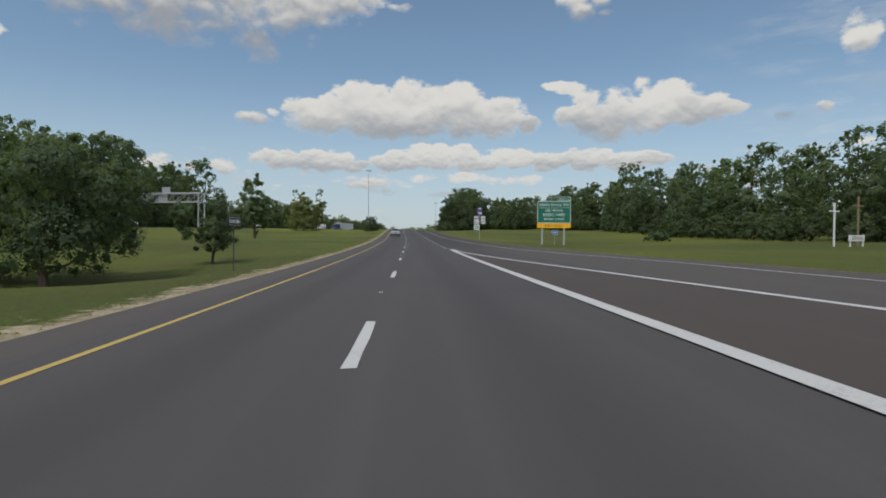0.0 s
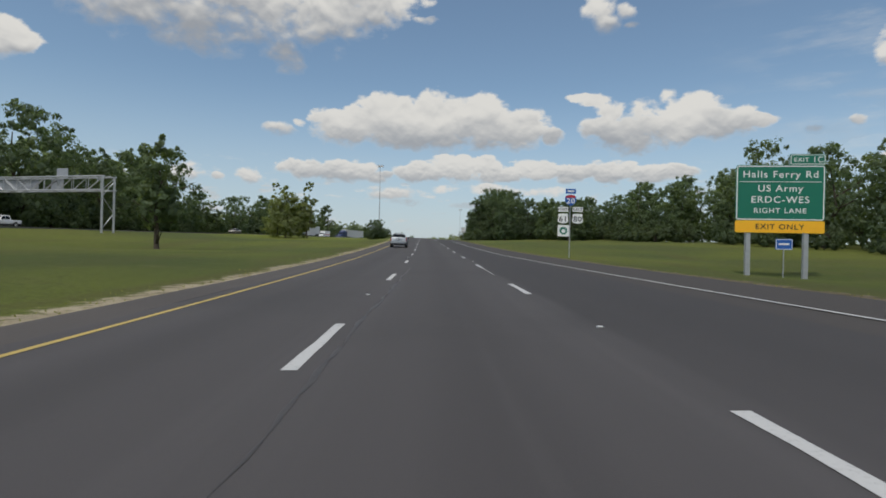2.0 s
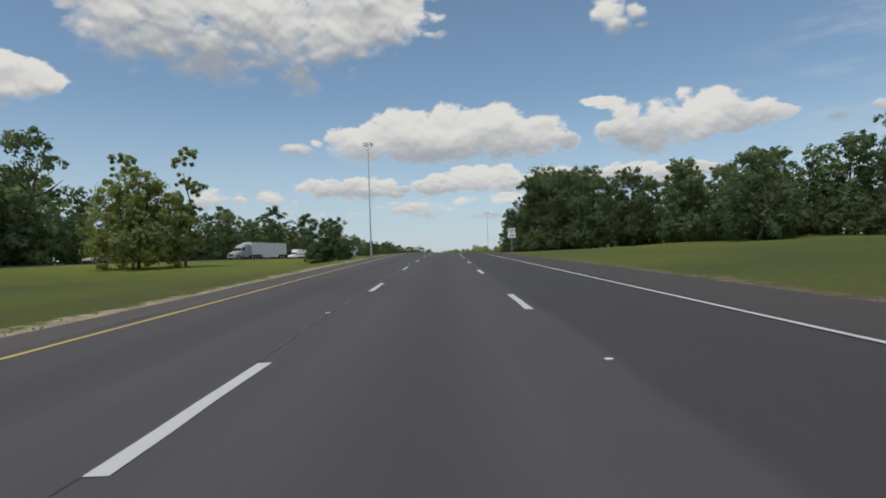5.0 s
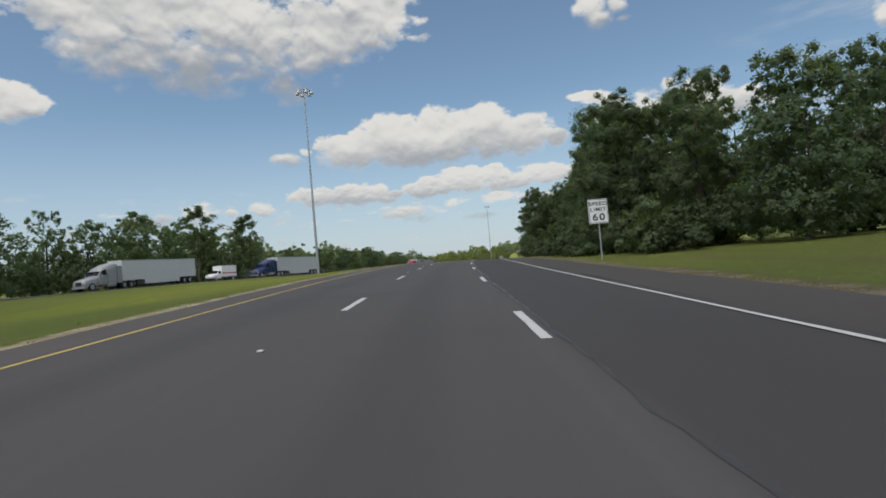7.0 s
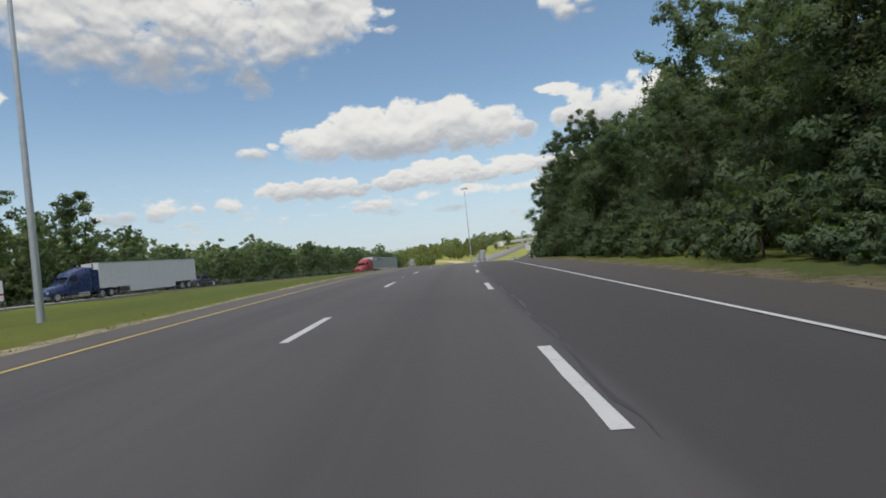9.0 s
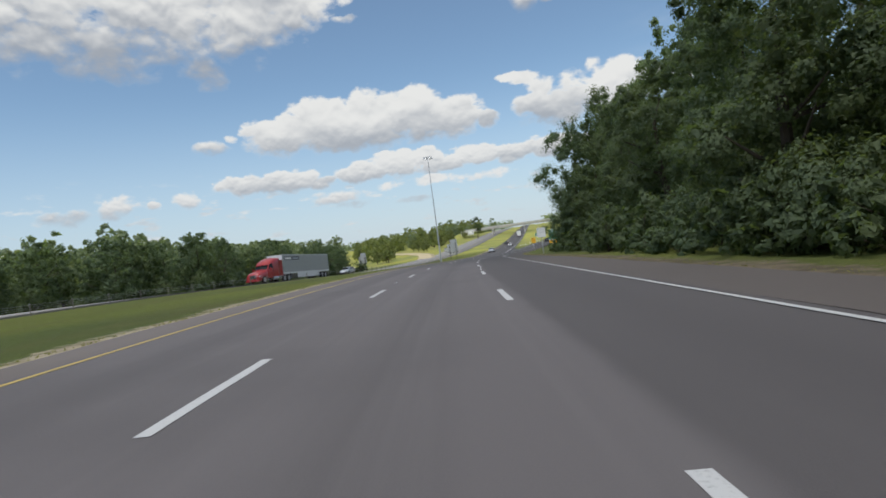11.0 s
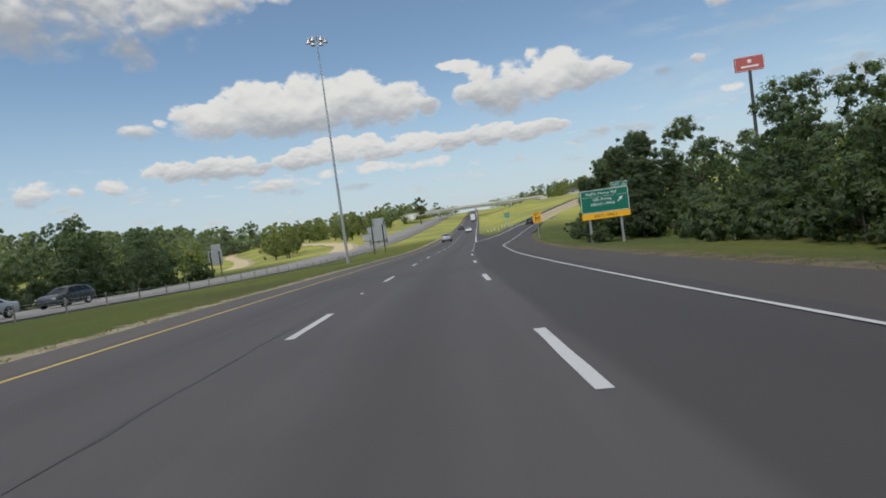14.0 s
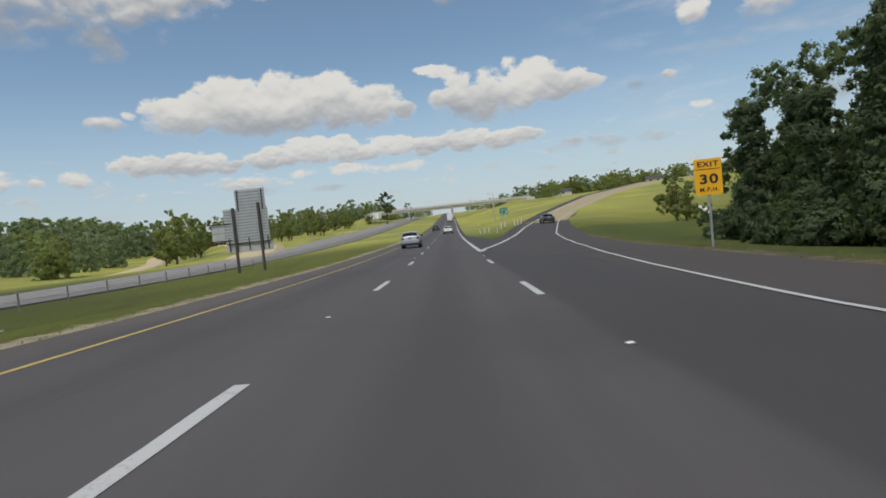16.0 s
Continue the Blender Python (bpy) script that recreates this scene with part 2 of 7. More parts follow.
def asphalt(name, base, streak=0.25, patch=0.2):
    """Worn asphalt: aggregate grain, streaks along the lanes and darker tracks; UV is metres across and along."""
    m, t, p = principled(name, base, 0.86, 0.0, 0.35)
    uv = t.nodes.new("ShaderNodeUVMap").outputs[0]
    sep = t.nodes.new("ShaderNodeSeparateXYZ")
    t.links.new(uv, sep.inputs[0])
    long = t.nodes.new("ShaderNodeCombineXYZ")
    t.links.new(sep.outputs[0], long.inputs[0])
    t.links.new(maths(t, "MULTIPLY", sep.outputs[1], 0.018), long.inputs[1])
    streaks = noise_node(t, long.outputs[0], 1.5, 5.0, 0.6)
    grain = noise_node(t, uv, 55.0, 3.0, 0.7)
    stain = noise_node(t, uv, 0.11, 4.0, 0.6)
    # oil-dark middle of each lane
    lane = maths(t, "COSINE", maths(t, "MULTIPLY", sep.outputs[0], 2 * math.pi / 3.63))
    lane = ramp(t, maths(t, "MULTIPLY_ADD", maths(t, "SUBTRACT", streaks, 0.5), 1.4, lane), 0.2, 1.3)
    dark, pale = tuple(c * 0.62 for c in base), tuple(min(1, c * 1.35 + 0.006) for c in base)
    c = blend(t, maths(t, "MULTIPLY", lane, streak), base, dark)
    c = blend(t, maths(t, "MULTIPLY", ramp(t, streaks, 0.45, 0.75), 0.45), c, pale)
    c = blend(t, maths(t, "MULTIPLY", ramp(t, stain, 0.5, 0.7), patch), c, dark)
    c = blend(t, maths(t, "MULTIPLY", grain, 0.5), c, blend(t, grain, dark, pale))
    # the outer lane was laid later and is darker, with a wavering joint
    joint = maths(t, "MULTIPLY_ADD", maths(t, "SUBTRACT", stain, 0.5), 0.5, sep.outputs[0])
    c = blend(t, maths(t, "MULTIPLY", maths(t, "MULTIPLY", ramp(t, joint, 1.85, 2.15), ramp(t, sep.outputs[1], 46.0, 60.0)), 0.78), c, dark)
    # brighter sunlight past the crest, put into the paving colour
    sun_gain = maths(t, "MULTIPLY", ramp(t, sep.outputs[1], 215.0, 300.0), maths(t, "SUBTRACT", 1.0, maths(t, "MULTIPLY", ramp(t, sep.outputs[1], 312.0, 350.0), 0.72)))
    c = blend(t, maths(t, "MULTIPLY", sun_gain, 0.9), c, blend(t, 1.0, c, (2.05, 2.0, 1.97), "MULTIPLY"))
    t.links.new(c, p.inputs["Base Color"])
    bump(t, p, grain, 0.35, 0.008)
    return m


def grass_mat(name, a, b, dry, dirt=None):
    """Mown grass; with dirt, bare earth that gives way raggedly to grass as the UV's first number goes from 0 to 1."""
    m, t, p = principled(name, a, 0.95, 0.0, 0.15)
    pos = place_of(t)
    big, mid, fine_n = noise_node(t, pos, 0.03, 3.0), noise_node(t, pos, 0.35, 5.0, 0.65), noise_node(t, pos, 9.0, 4.0, 0.75)
    c = blend(t, ramp(t, big, 0.35, 0.65), a, b)
    c = blend(t, maths(t, "MULTIPLY", ramp(t, mid, 0.5, 0.75), 0.55), c, dry)
    c = blend(t, maths(t, "MULTIPLY", ramp(t, fine_n, 0.35, 0.7), 0.6), c, tuple(k * 0.42 for k in a))
    tuft = noise_node(t, pos, 2.6, 5.0, 0.7)
    c = blend(t, maths(t, "MULTIPLY", ramp(t, tuft, 0.48, 0.72), 0.45), c, tuple(k * 0.55 for k in a))
    along = t.nodes.new("ShaderNodeSeparateXYZ")
    t.links.new(pos, along.inputs[0])
    # passes of the mower leave faint browner bands along the road
    mown = t.nodes.new("ShaderNodeVectorMath")
    mown.operation = "MULTIPLY"
    t.links.new(pos, mown.inputs[0])
    mown.inputs[1].default_value = (0.55, 0.035, 0.4)
    c = blend(t, maths(t, "MULTIPLY", ramp(t, noise_node(t, mown.outputs[0], 1.0, 4.0, 0.6), 0.46, 0.66), 0.5), c, tuple(0.62 * k for k in dry))
    # a stretch of sunlight on the left grass, put into its colour
    sun_patch = maths(t, "MULTIPLY", ramp(t, along.outputs[1], 150.0, 195.0), maths(t, "SUBTRACT", 1.0, ramp(t, along.outputs[1], 265.0, 315.0)))
    sun_patch = maths(t, "MULTIPLY", sun_patch, maths(t, "SUBTRACT", 1.0, ramp(t, along.outputs[0], -5.0, 2.0)))
    c = blend(t, maths(t, "MULTIPLY", sun_patch, 0.7), c, blend(t, 1.0, c, (1.40, 1.42, 0.95), "MULTIPLY"))
    c = blend(t, maths(t, "MULTIPLY", ramp(t, along.outputs[1], 470.0, 530.0), 0.9), c, blend(t, 1.0, c, (3.2, 2.75, 2.9), "MULTIPLY"))     # sunlight and haze on the far slopes, put into the grass colour
    if dirt:
        across = t.nodes.new("ShaderNodeSeparateXYZ")
        t.links.new(t.nodes.new("ShaderNodeUVMap").outputs[0], across.inputs[0])
        ragged = maths(t, "MULTIPLY_ADD", maths(t, "SUBTRACT", tuft, 0.5), 1.5, maths(t, "MULTIPLY_ADD", maths(t, "SUBTRACT", mid, 0.5), 1.5, across.outputs[0]))
        earth = blend(t, ramp(t, noise_node(t, pos, 1.3, 5.0, 0.7), 0.38, 0.62), *dirt)
        earth = blend(t, maths(t, "MULTIPLY", fine_n, 0.5), earth, tuple(k * 0.5 for k in dirt[1]))
        c = blend(t, ramp(t, ragged, 0.34, 0.72), earth, c)
    t.links.new(c, p.inputs["Base Color"])
    bump(t, p, fine_n, 0.9, 0.12)
    return m


def leaf_mat(name, dark, lit, through_amount=0.3):
    m = bpy.data.materials.new(name)
    t = nodes_of(m)
    geo = t.nodes.new("ShaderNodeNewGeometry")
    rnd = geo.outputs["Random Per Island"]
    tone = t.nodes.new("ShaderNodeObjectInfo").outputs["Random"]
    c = blend(t, rnd, dark, lit)
    c = blend(t, maths(t, "MULTIPLY", tone, 0.35), c, tuple(k * 0.7 for k in dark))
    c = blend(t, maths(t, "MULTIPLY", ramp(t, noise_node(t, geo.outputs["Position"], 0.25, 2.0), 0.5, 0.75), 0.35), c, (lit[0] * 1.25, lit[1] * 1.05, lit[2] * 0.8))
    d, tr, mx, out = (t.nodes.new(k) for k in ("ShaderNodeBsdfPrincipled", "ShaderNodeBsdfTranslucent", "ShaderNodeMixShader", "ShaderNodeOutputMaterial"))
    d.inputs["Roughness"].default_value, d.inputs["Specular IOR Level"].default_value = 0.6, 0.25
    t.links.new(c, d.inputs["Base Color"])
    t.links.new(blend(t, 1.0, c, (1.2, 1.25, 0.5), "MULTIPLY"), tr.inputs[0])
    mx.inputs[0].default_value = through_amount
    t.links.new(d.outputs[0], mx.inputs[1])
    t.links.new(tr.outputs[0], mx.inputs[2])
    t.links.new(mx.outputs[0], out.inputs[0])
    return m


def bark_mat(name, c0):
    m, t, p = principled(name, c0, 0.9, 0.0, 0.2)
    n = noise_node(t, place_of(t), 6.0, 6.0, 0.7)
    t.links.new(blend(t, n, tuple(k * 0.5 for k in c0), tuple(k * 1.5 for k in c0)), p.inputs["Base Color"])
    bump(t, p, n, 0.7, 0.04)
    return m


def dirt_mat(name, a, b, scale=1.2):
    m, t, p = principled(name, a, 0.95, 0.0, 0.15)
    pos = place_of(t)
    n, f = noise_node(t, pos, scale, 6.0, 0.7), noise_node(t, pos, 14.0, 3.0, 0.7)
    c = blend(t, ramp(t, n, 0.35, 0.65), a, b)
    t.links.new(blend(t, maths(t, "MULTIPLY", f, 0.4), c, tuple(k * 0.55 for k in b)), p.inputs["Base Color"])
    bump(t, p, f, 0.6, 0.05)
    return m


def worn_line(name, color, under):
    """Road paint, chipped where traffic crosses it."""
    m, t, p = principled(name, color, 0.7, 0.0, 0.4)
    pos = place_of(t)
    n, f = noise_node(t, pos, 1.1, 5.0, 0.7), noise_node(t, pos, 22.0, 4.0, 0.75)
    wear = ramp(t, maths(t, "MULTIPLY_ADD", f, 0.65, maths(t, "MULTIPLY", n, 0.55)), 0.62, 0.86)
    t.links.new(blend(t, maths(t, "MULTIPLY", wear, 0.7), color, under), p.inputs["Base Color"])
    return m


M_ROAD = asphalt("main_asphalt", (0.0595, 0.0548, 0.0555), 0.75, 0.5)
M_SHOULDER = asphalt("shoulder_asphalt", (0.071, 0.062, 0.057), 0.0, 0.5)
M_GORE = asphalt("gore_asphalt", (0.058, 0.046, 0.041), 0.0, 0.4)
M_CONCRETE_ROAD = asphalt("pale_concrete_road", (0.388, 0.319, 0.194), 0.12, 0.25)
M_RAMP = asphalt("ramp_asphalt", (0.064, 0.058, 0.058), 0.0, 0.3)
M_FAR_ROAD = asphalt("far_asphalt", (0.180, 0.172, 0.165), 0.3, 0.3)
M_WHITE = worn_line("white_line", (0.46, 0.458, 0.45), (0.125, 0.119, 0.115))
M_YELLOW = worn_line("yellow_line", (0.43, 0.315, 0.085), (0.136, 0.116, 0.082))
GRASS = ((0.082, 0.106, 0.030), (0.150, 0.170, 0.031), (0.150, 0.138, 0.054))
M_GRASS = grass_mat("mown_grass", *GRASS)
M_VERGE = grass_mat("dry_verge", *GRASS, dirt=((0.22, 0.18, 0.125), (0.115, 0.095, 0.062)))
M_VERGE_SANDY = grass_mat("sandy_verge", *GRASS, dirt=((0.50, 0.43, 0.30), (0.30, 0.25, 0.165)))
M_CRACK = paint("tar_seal", (0.039, 0.035, 0.035), 0.55, 0, 0.2)
M_LEAF = leaf_mat("oak_leaves", (0.124, 0.170, 0.095), (0.164, 0.215, 0.107), 0.5)
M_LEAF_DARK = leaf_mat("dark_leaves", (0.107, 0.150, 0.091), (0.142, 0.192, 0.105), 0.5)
M_LEAF_CLOSE = leaf_mat("darkest_leaves", (0.103, 0.140, 0.081), (0.137, 0.180, 0.091), 0.5)
# yellow-green leaves, their colour raised further so far slopes read as sunlit
M_LEAF_LIGHT = leaf_mat("light_leaves", (0.225, 0.262, 0.112), (0.305, 0.335, 0.142), 0.55)
# haze and distant sunlight are mixed into this leaf colour
M_LEAF_FAR = leaf_mat("hazed_far_leaves", (0.232, 0.285, 0.192), (0.300, 0.352, 0.222), 0.5)
M_NEEDLE = leaf_mat("pine_needles", (0.107, 0.148, 0.081), (0.148, 0.196, 0.095), 0.5)
M_BARK = bark_mat("bark", (0.085, 0.068, 0.052))
M_GALV = paint("galvanised_steel", (0.46, 0.47, 0.48), 0.45, 0.55, 0.35)
M_GREEN = paint("sign_green", (0.010, 0.162, 0.102), 0.45, 0, 0.12, 0.4)
M_SIGN_WHITE = paint("sign_white", (0.80, 0.80, 0.78), 0.5, 0, 0.15)
M_SIGN_YELLOW = paint("sign_yellow", (0.960, 0.480, 0.014), 0.5, 0, 0.12)
M_BLACK = paint("sign_black", (0.015, 0.015, 0.016), 0.5, 0, 0.1)
M_BLUE = paint("sign_blue", (0.014, 0.102, 0.396), 0.5, 0, 0.12)
M_RED = paint("sign_red", (0.45, 0.030, 0.035), 0.5, 0, 0.15)
M_SIGN_BACK = paint("sign_aluminium", (0.40, 0.42, 0.45), 0.5, 0.35, 0.3)
M_SIGN_PLAIN = paint("plain_aluminium", (0.50, 0.49, 0.46), 0.6, 0.1, 0.3)
M_RIB = paint("aluminium_rib", (0.60, 0.60, 0.57), 0.5, 0.3, 0.3)
M_CONCRETE = dirt_mat("concrete", (0.74, 0.70, 0.62), (0.58, 0.55, 0.49), 0.6)
M_TYRE = paint("tyre_rubber", (0.018, 0.018, 0.018), 0.85, 0, 0.3)
M_RIM = paint("bright_alloy", (0.62, 0.62, 0.63), 0.25, 0.9, 0.15)
M_SILVER = paint("silver_car_paint", (0.40, 0.425, 0.45), 0.36, 0.35, 0.05, 0.6)
M_CARWHITE = paint("white_car_paint", (0.78, 0.78, 0.77), 0.3, 0.0, 0.08, 0.6)
M_CARDARK = paint("dark_grey_car_paint", (0.045, 0.05, 0.055), 0.25, 0.3, 0.08, 0.6)
M_CARTAN = paint("beige_car_paint", (0.34, 0.31, 0.25), 0.25, 0.3, 0.08, 0.6)
M_TRUCKRED = paint("red_truck_paint", (0.29, 0.017, 0.020), 0.28, 0.0, 0.1, 0.6)
M_TRUCKBLUE = paint("navy_truck_paint", (0.018, 0.035, 0.11), 0.25, 0.1, 0.1, 0.6)
M_TRAILER = paint("white_trailer", (0.60, 0.61, 0.62), 0.42, 0.1, 0.3)
M_TRAILER_GREY = paint("grey_trailer", (0.31, 0.32, 0.325), 0.42, 0.3, 0.25)
M_PLASTIC = paint("black_trim", (0.02, 0.02, 0.021), 0.55, 0, 0.2)
M_CHROME = paint("chrome", (0.60, 0.60, 0.61), 0.22, 1.0, 0.05)
M_GLASS = paint("tinted_glass", (0.010, 0.013, 0.016), 0.05, 0.0, 0.02, 0.14)
M_TAIL = paint("red_lens", (0.22, 0.008, 0.010), 0.25, 0.0, 0.05, 0.7)
M_LAMP = paint("clear_lens", (0.75, 0.76, 0.78), 0.12, 0.2, 0.05, 0.7)
M_TIMBER = bark_mat("weathered_timber", (0.30, 0.23, 0.14))
M_ROOF = paint("dark_roof", (0.06, 0.055, 0.05), 0.8, 0, 0.3)
M_POST = paint("dark_weathered_steel", (0.075, 0.068, 0.06), 0.7, 0.2, 0.4)
M_POST_DULL = paint("dull_galvanised", (0.20, 0.185, 0.155), 0.7, 0.1, 0.45)
M_NAVY = paint("navy_panel", (0.014, 0.018, 0.05), 0.5, 0, 0.1)
M_PINKRED = paint("faded_red_sign", (0.50, 0.11, 0.10), 0.6, 0, 0.2)
M_WALL = paint("pale_wall", (0.60, 0.57, 0.50), 0.8, 0, 0.25)


# ---- mesh helpers ----
def part(name, bm, material, parent, label=""):
    """Links a bmesh, or a finished mesh, as one object under a thing."""
    if isinstance(bm, bmesh.types.BMesh):
        me = bpy.data.meshes.new(name)
        bmesh.ops.recalc_face_normals(bm, faces=bm.faces)
        bm.to_mesh(me)
        bm.free()
    else:
        me = bm
    if material is not None and not me.materials:
        me.materials.append(material)
    ob = new(name, me)
    ob.parent = parent
    if label:
        ob["label"] = label
    return ob


def thing(name, m, label, category, group="", kind=""):
    ob = new(name)
    ob.matrix_basis = m
    ob.empty_display_size = 0.3
    return tagged(ob, label, category, group, kind)


def add_box(bm, lo, hi, bevel=0.0, m=None):
    r = bmesh.ops.create_cube(bm, size=1.0)
    vs = r["verts"]
    for v in vs:
        v.co = Vector([(lo[k] + hi[k]) / 2 + v.co[k] * (hi[k] - lo[k]) for k in range(3)])
    if bevel:
        es = list({e for v in vs for e in v.link_edges})
        vs = list({v for f in bmesh.ops.bevel(bm, geom=es, offset=bevel, segments=2, affect="EDGES")["faces"] for v in f.verts} | {v for v in vs if v.is_valid})
    if m is not None:
        bmesh.ops.transform(bm, matrix=m, verts=vs)
    return vs


def box(lo, hi, bevel=0.0, m=None):
    bm = bmesh.new()
    add_box(bm, lo, hi, bevel, m)
    return bm


def add_tube(bm, a, b, r0, r1=None, sides=8):
    r1 = r0 if r1 is None else r1
    a, b = Vector(a), Vector(b)
    q = (b - a).to_track_quat("Z", "Y").to_matrix().to_4x4()
    bmesh.ops.create_cone(bm, cap_ends=True, segments=sides, radius1=r0, radius2=r1, depth=(b - a).length,
                          matrix=Matrix.Translation((a + b) / 2) @ q)


def tube(a, b, r0, r1=None, sides=8):
    bm = bmesh.new()
    add_tube(bm, a, b, r0, r1, sides)
    return bm


def prism(outline, depth, bevel=0.0):
    """A plate in the xz plane, its face towards -y, from an outline of (x, z)."""
    bm = bmesh.new()
    f = bm.faces.new([bm.verts.new((x, 0, z)) for x, z in outline])
    r = bmesh.ops.extrude_face_region(bm, geom=[f])
    bmesh.ops.translate(bm, verts=[v for v in r["geom"] if isinstance(v, bmesh.types.BMVert)], vec=(0, depth, 0))
    return bm


def rounded(w, h, r, x0=0.0, z0=0.0):
    """The outline of a rounded plate, centred on x0, its foot at z0."""
    pts = []
    for cx, cz, a0 in ((w / 2 - r, h - r, 0), (-w / 2 + r, h - r, 90), (-w / 2 + r, r, 180), (w / 2 - r, r, 270)):
        pts += [(x0 + cx + r * math.cos(radians(a0 + k * 22.5)), z0 + cz + r * math.sin(radians(a0 + k * 22.5))) for k in range(5)]
    return pts


def ring(w, h, r, line, inset, x0=0.0, z0=0.0):
    """A border line round a plate."""
    bm = bmesh.new()
    outer = rounded(w - 2 * inset, h - 2 * inset, max(0.01, r - inset), x0, z0 + inset)
    inner = rounded(w - 2 * inset - 2 * line, h - 2 * inset - 2 * line, max(0.008, r - inset - line), x0, z0 + inset + line)
    a, b = [bm.verts.new((x, 0, z)) for x, z in outer], [bm.verts.new((x, 0, z)) for x, z in inner]
    n = len(a)
    for k in range(n):
        bm.faces.new((a[k], a[(k + 1) % n], b[(k + 1) % n], b[k]))
    r = bmesh.ops.extrude_face_region(bm, geom=bm.faces[:])
    bmesh.ops.translate(bm, verts=[v for v in r["geom"] if isinstance(v, bmesh.types.BMVert)], vec=(0, 0.003, 0))
    return bm


def lettering(text, height, x=0.0, z=0.0, y=0.0, wide=1.0, bold=0.0):
    """The mesh of a line of writing in the xz plane, centred on x, standing on z, its cap height given."""
    cu = bpy.data.curves.new("legend", "FONT")
    cu.body, cu.align_x, cu.size, cu.extrude, cu.offset = text, "CENTER", height / 0.69, 0.002, bold
    cu.space_character = 1.16
    ob = new("legend", cu)
    bpy.context.view_layer.update()
    me = bpy.data.meshes.new_from_object(ob.evaluated_get(bpy.context.evaluated_depsgraph_get()))
    bpy.data.objects.remove(ob)
    bpy.data.curves.remove(cu)
    me.transform(Matrix.Translation((x, y, z)) @ Matrix.Diagonal((wide, 1, 1, 1)) @ Matrix.Rotation(radians(90), 4, "X"))
    return me


def mesh_of(name, verts, faces, material, uv=None, smooth=False):
    me = bpy.data.meshes.new(name)
    me.from_pydata(verts, [], faces)
    if uv is not None:
        layer = me.uv_layers.new(name="UVMap")
        idx = np.empty(len(me.loops), np.int32)
        me.loops.foreach_get("vertex_index", idx)
        layer.data.foreach_set("uv", np.asarray(uv, np.float32)[idx].ravel())
    if smooth:
        me.polygons.foreach_set("use_smooth", np.ones(len(me.polygons), bool))
    me.materials.append(material)
    return me


# ---- the lie of the land ----
WAY_Y = np.array((-300, -100, 0, 40, 80, 120, 160, 200, 240, 280, 320, 360, 400, 440, 480, 540, 600, 700, 800, 1000, 1500.0))
WAY_X = np.array((2.4, 1.6, 1.24, 0.66, -0.1, -1.37, -2.76, -3.58, -2.86, -0.34, 4.06, 10.27, 18.41, 28.15, 38.05, 53.3, 68.8, 94.4, 120, 171, 298.0))
WAY_Z = np.array((0.5, 0.1, 0.01, 0.33, 1.07, 2.21, 3.59, 4.84, 5.60, 5.65, 4.97, 3.73, 2.34, 1.22, 0.80, 0.95, 2.0, 4.7, 7.8, 13, 16.0))
OPP_Y = np.array((-300, -100, 0, 143, 270, 300, 340, 380, 420, 465, 520, 600, 800, 1500.0))      # the other carriageway
OPP_X = np.array((-95, -88, -80, -68, -52, -43, -30, -17, -7.5, 4, 19, 40, 92, 272.0))
OPP_Z = np.array((1, 1, 2.0, 3.9, 5.9, 5.8, 5.15, 3.4, 1.8, 0.7, 0.75, 2.4, 8, 16.0))
RAMP_Y = np.array((440, 452, 476, 512, 540, 580, 620, 680, 800.0))                               # the exit ramp, by distance from the main road
RAMP_U = np.array((3.2, 5.0, 10.0, 17.5, 26.0, 46.0, 76.0, 128.0, 240.0))
RAMP_Z = np.array((1.45, 1.2, 1.0, 1.5, 3.0, 6.8, 10.4, 13.5, 15.0))


def glide(t, ts, vs):
    t, m = np.asarray(t, float), np.gradient(vs, ts)
    i = np.clip(np.searchsorted(ts, t, side="right") - 1, 0, len(ts) - 2)
    h = ts[i + 1] - ts[i]
    k = np.clip((t - ts[i]) / h, 0, 1)
    return ((2 * k**3 - 3 * k**2 + 1) * vs[i] + (k**3 - 2 * k**2 + k) * h * m[i]
            + (3 * k**2 - 2 * k**3) * vs[i + 1] + (k**3 - k**2) * h * m[i + 1])


def bank(y):
    return np.interp(y, (0, 87, 99, 163, 180, 202, 400, 440, 560), (-0.031, -0.013, -0.009, 0.014, 0.027, 0.034, 0.036, 0.028, 0.01))


def way(y, u, ys=WAY_Y, xs=WAY_X):
    """The plan place u metres to the right of a road's centreline at y."""
    y, u = np.asarray(y, float), np.asarray(u, float)
    d = (glide(y + 1, ys, xs) - glide(y - 1, ys, xs)) / 2
    c = 1 / np.sqrt(1 + d * d)
    return glide(y, ys, xs) + u * c, y - u * d * c


def unway(x, y, ys=WAY_Y, xs=WAY_X):
    """The way back: y along and u across."""
    x, y = np.asarray(x, float), np.asarray(y, float)
    yy, u = y.copy(), np.zeros_like(y)
    for _ in range(5):
        px, py = way(yy, u, ys, xs)
        d = (glide(yy + 1, ys, xs) - glide(yy - 1, ys, xs)) / 2
        c = 1 / np.sqrt(1 + d * d)
        ex, ey = x - px, y - py
        u += (ex - ey * d) * c
        yy += (ex * d + ey) * c * c
    return yy, u


def road_z(y, u):
    return glide(y, WAY_Y, WAY_Z) - bank(y) * u


def edge_right(y):
    """Where the paved ground ends on the right."""
    return np.interp(y, (-300, 0, 14, 49, 96, 200, 405, 419, 445, 476), (13.5, 12.3, 11.4, 9.7, 7.9, 8.0, 8.2, 8.6, 10.4, 14.0))


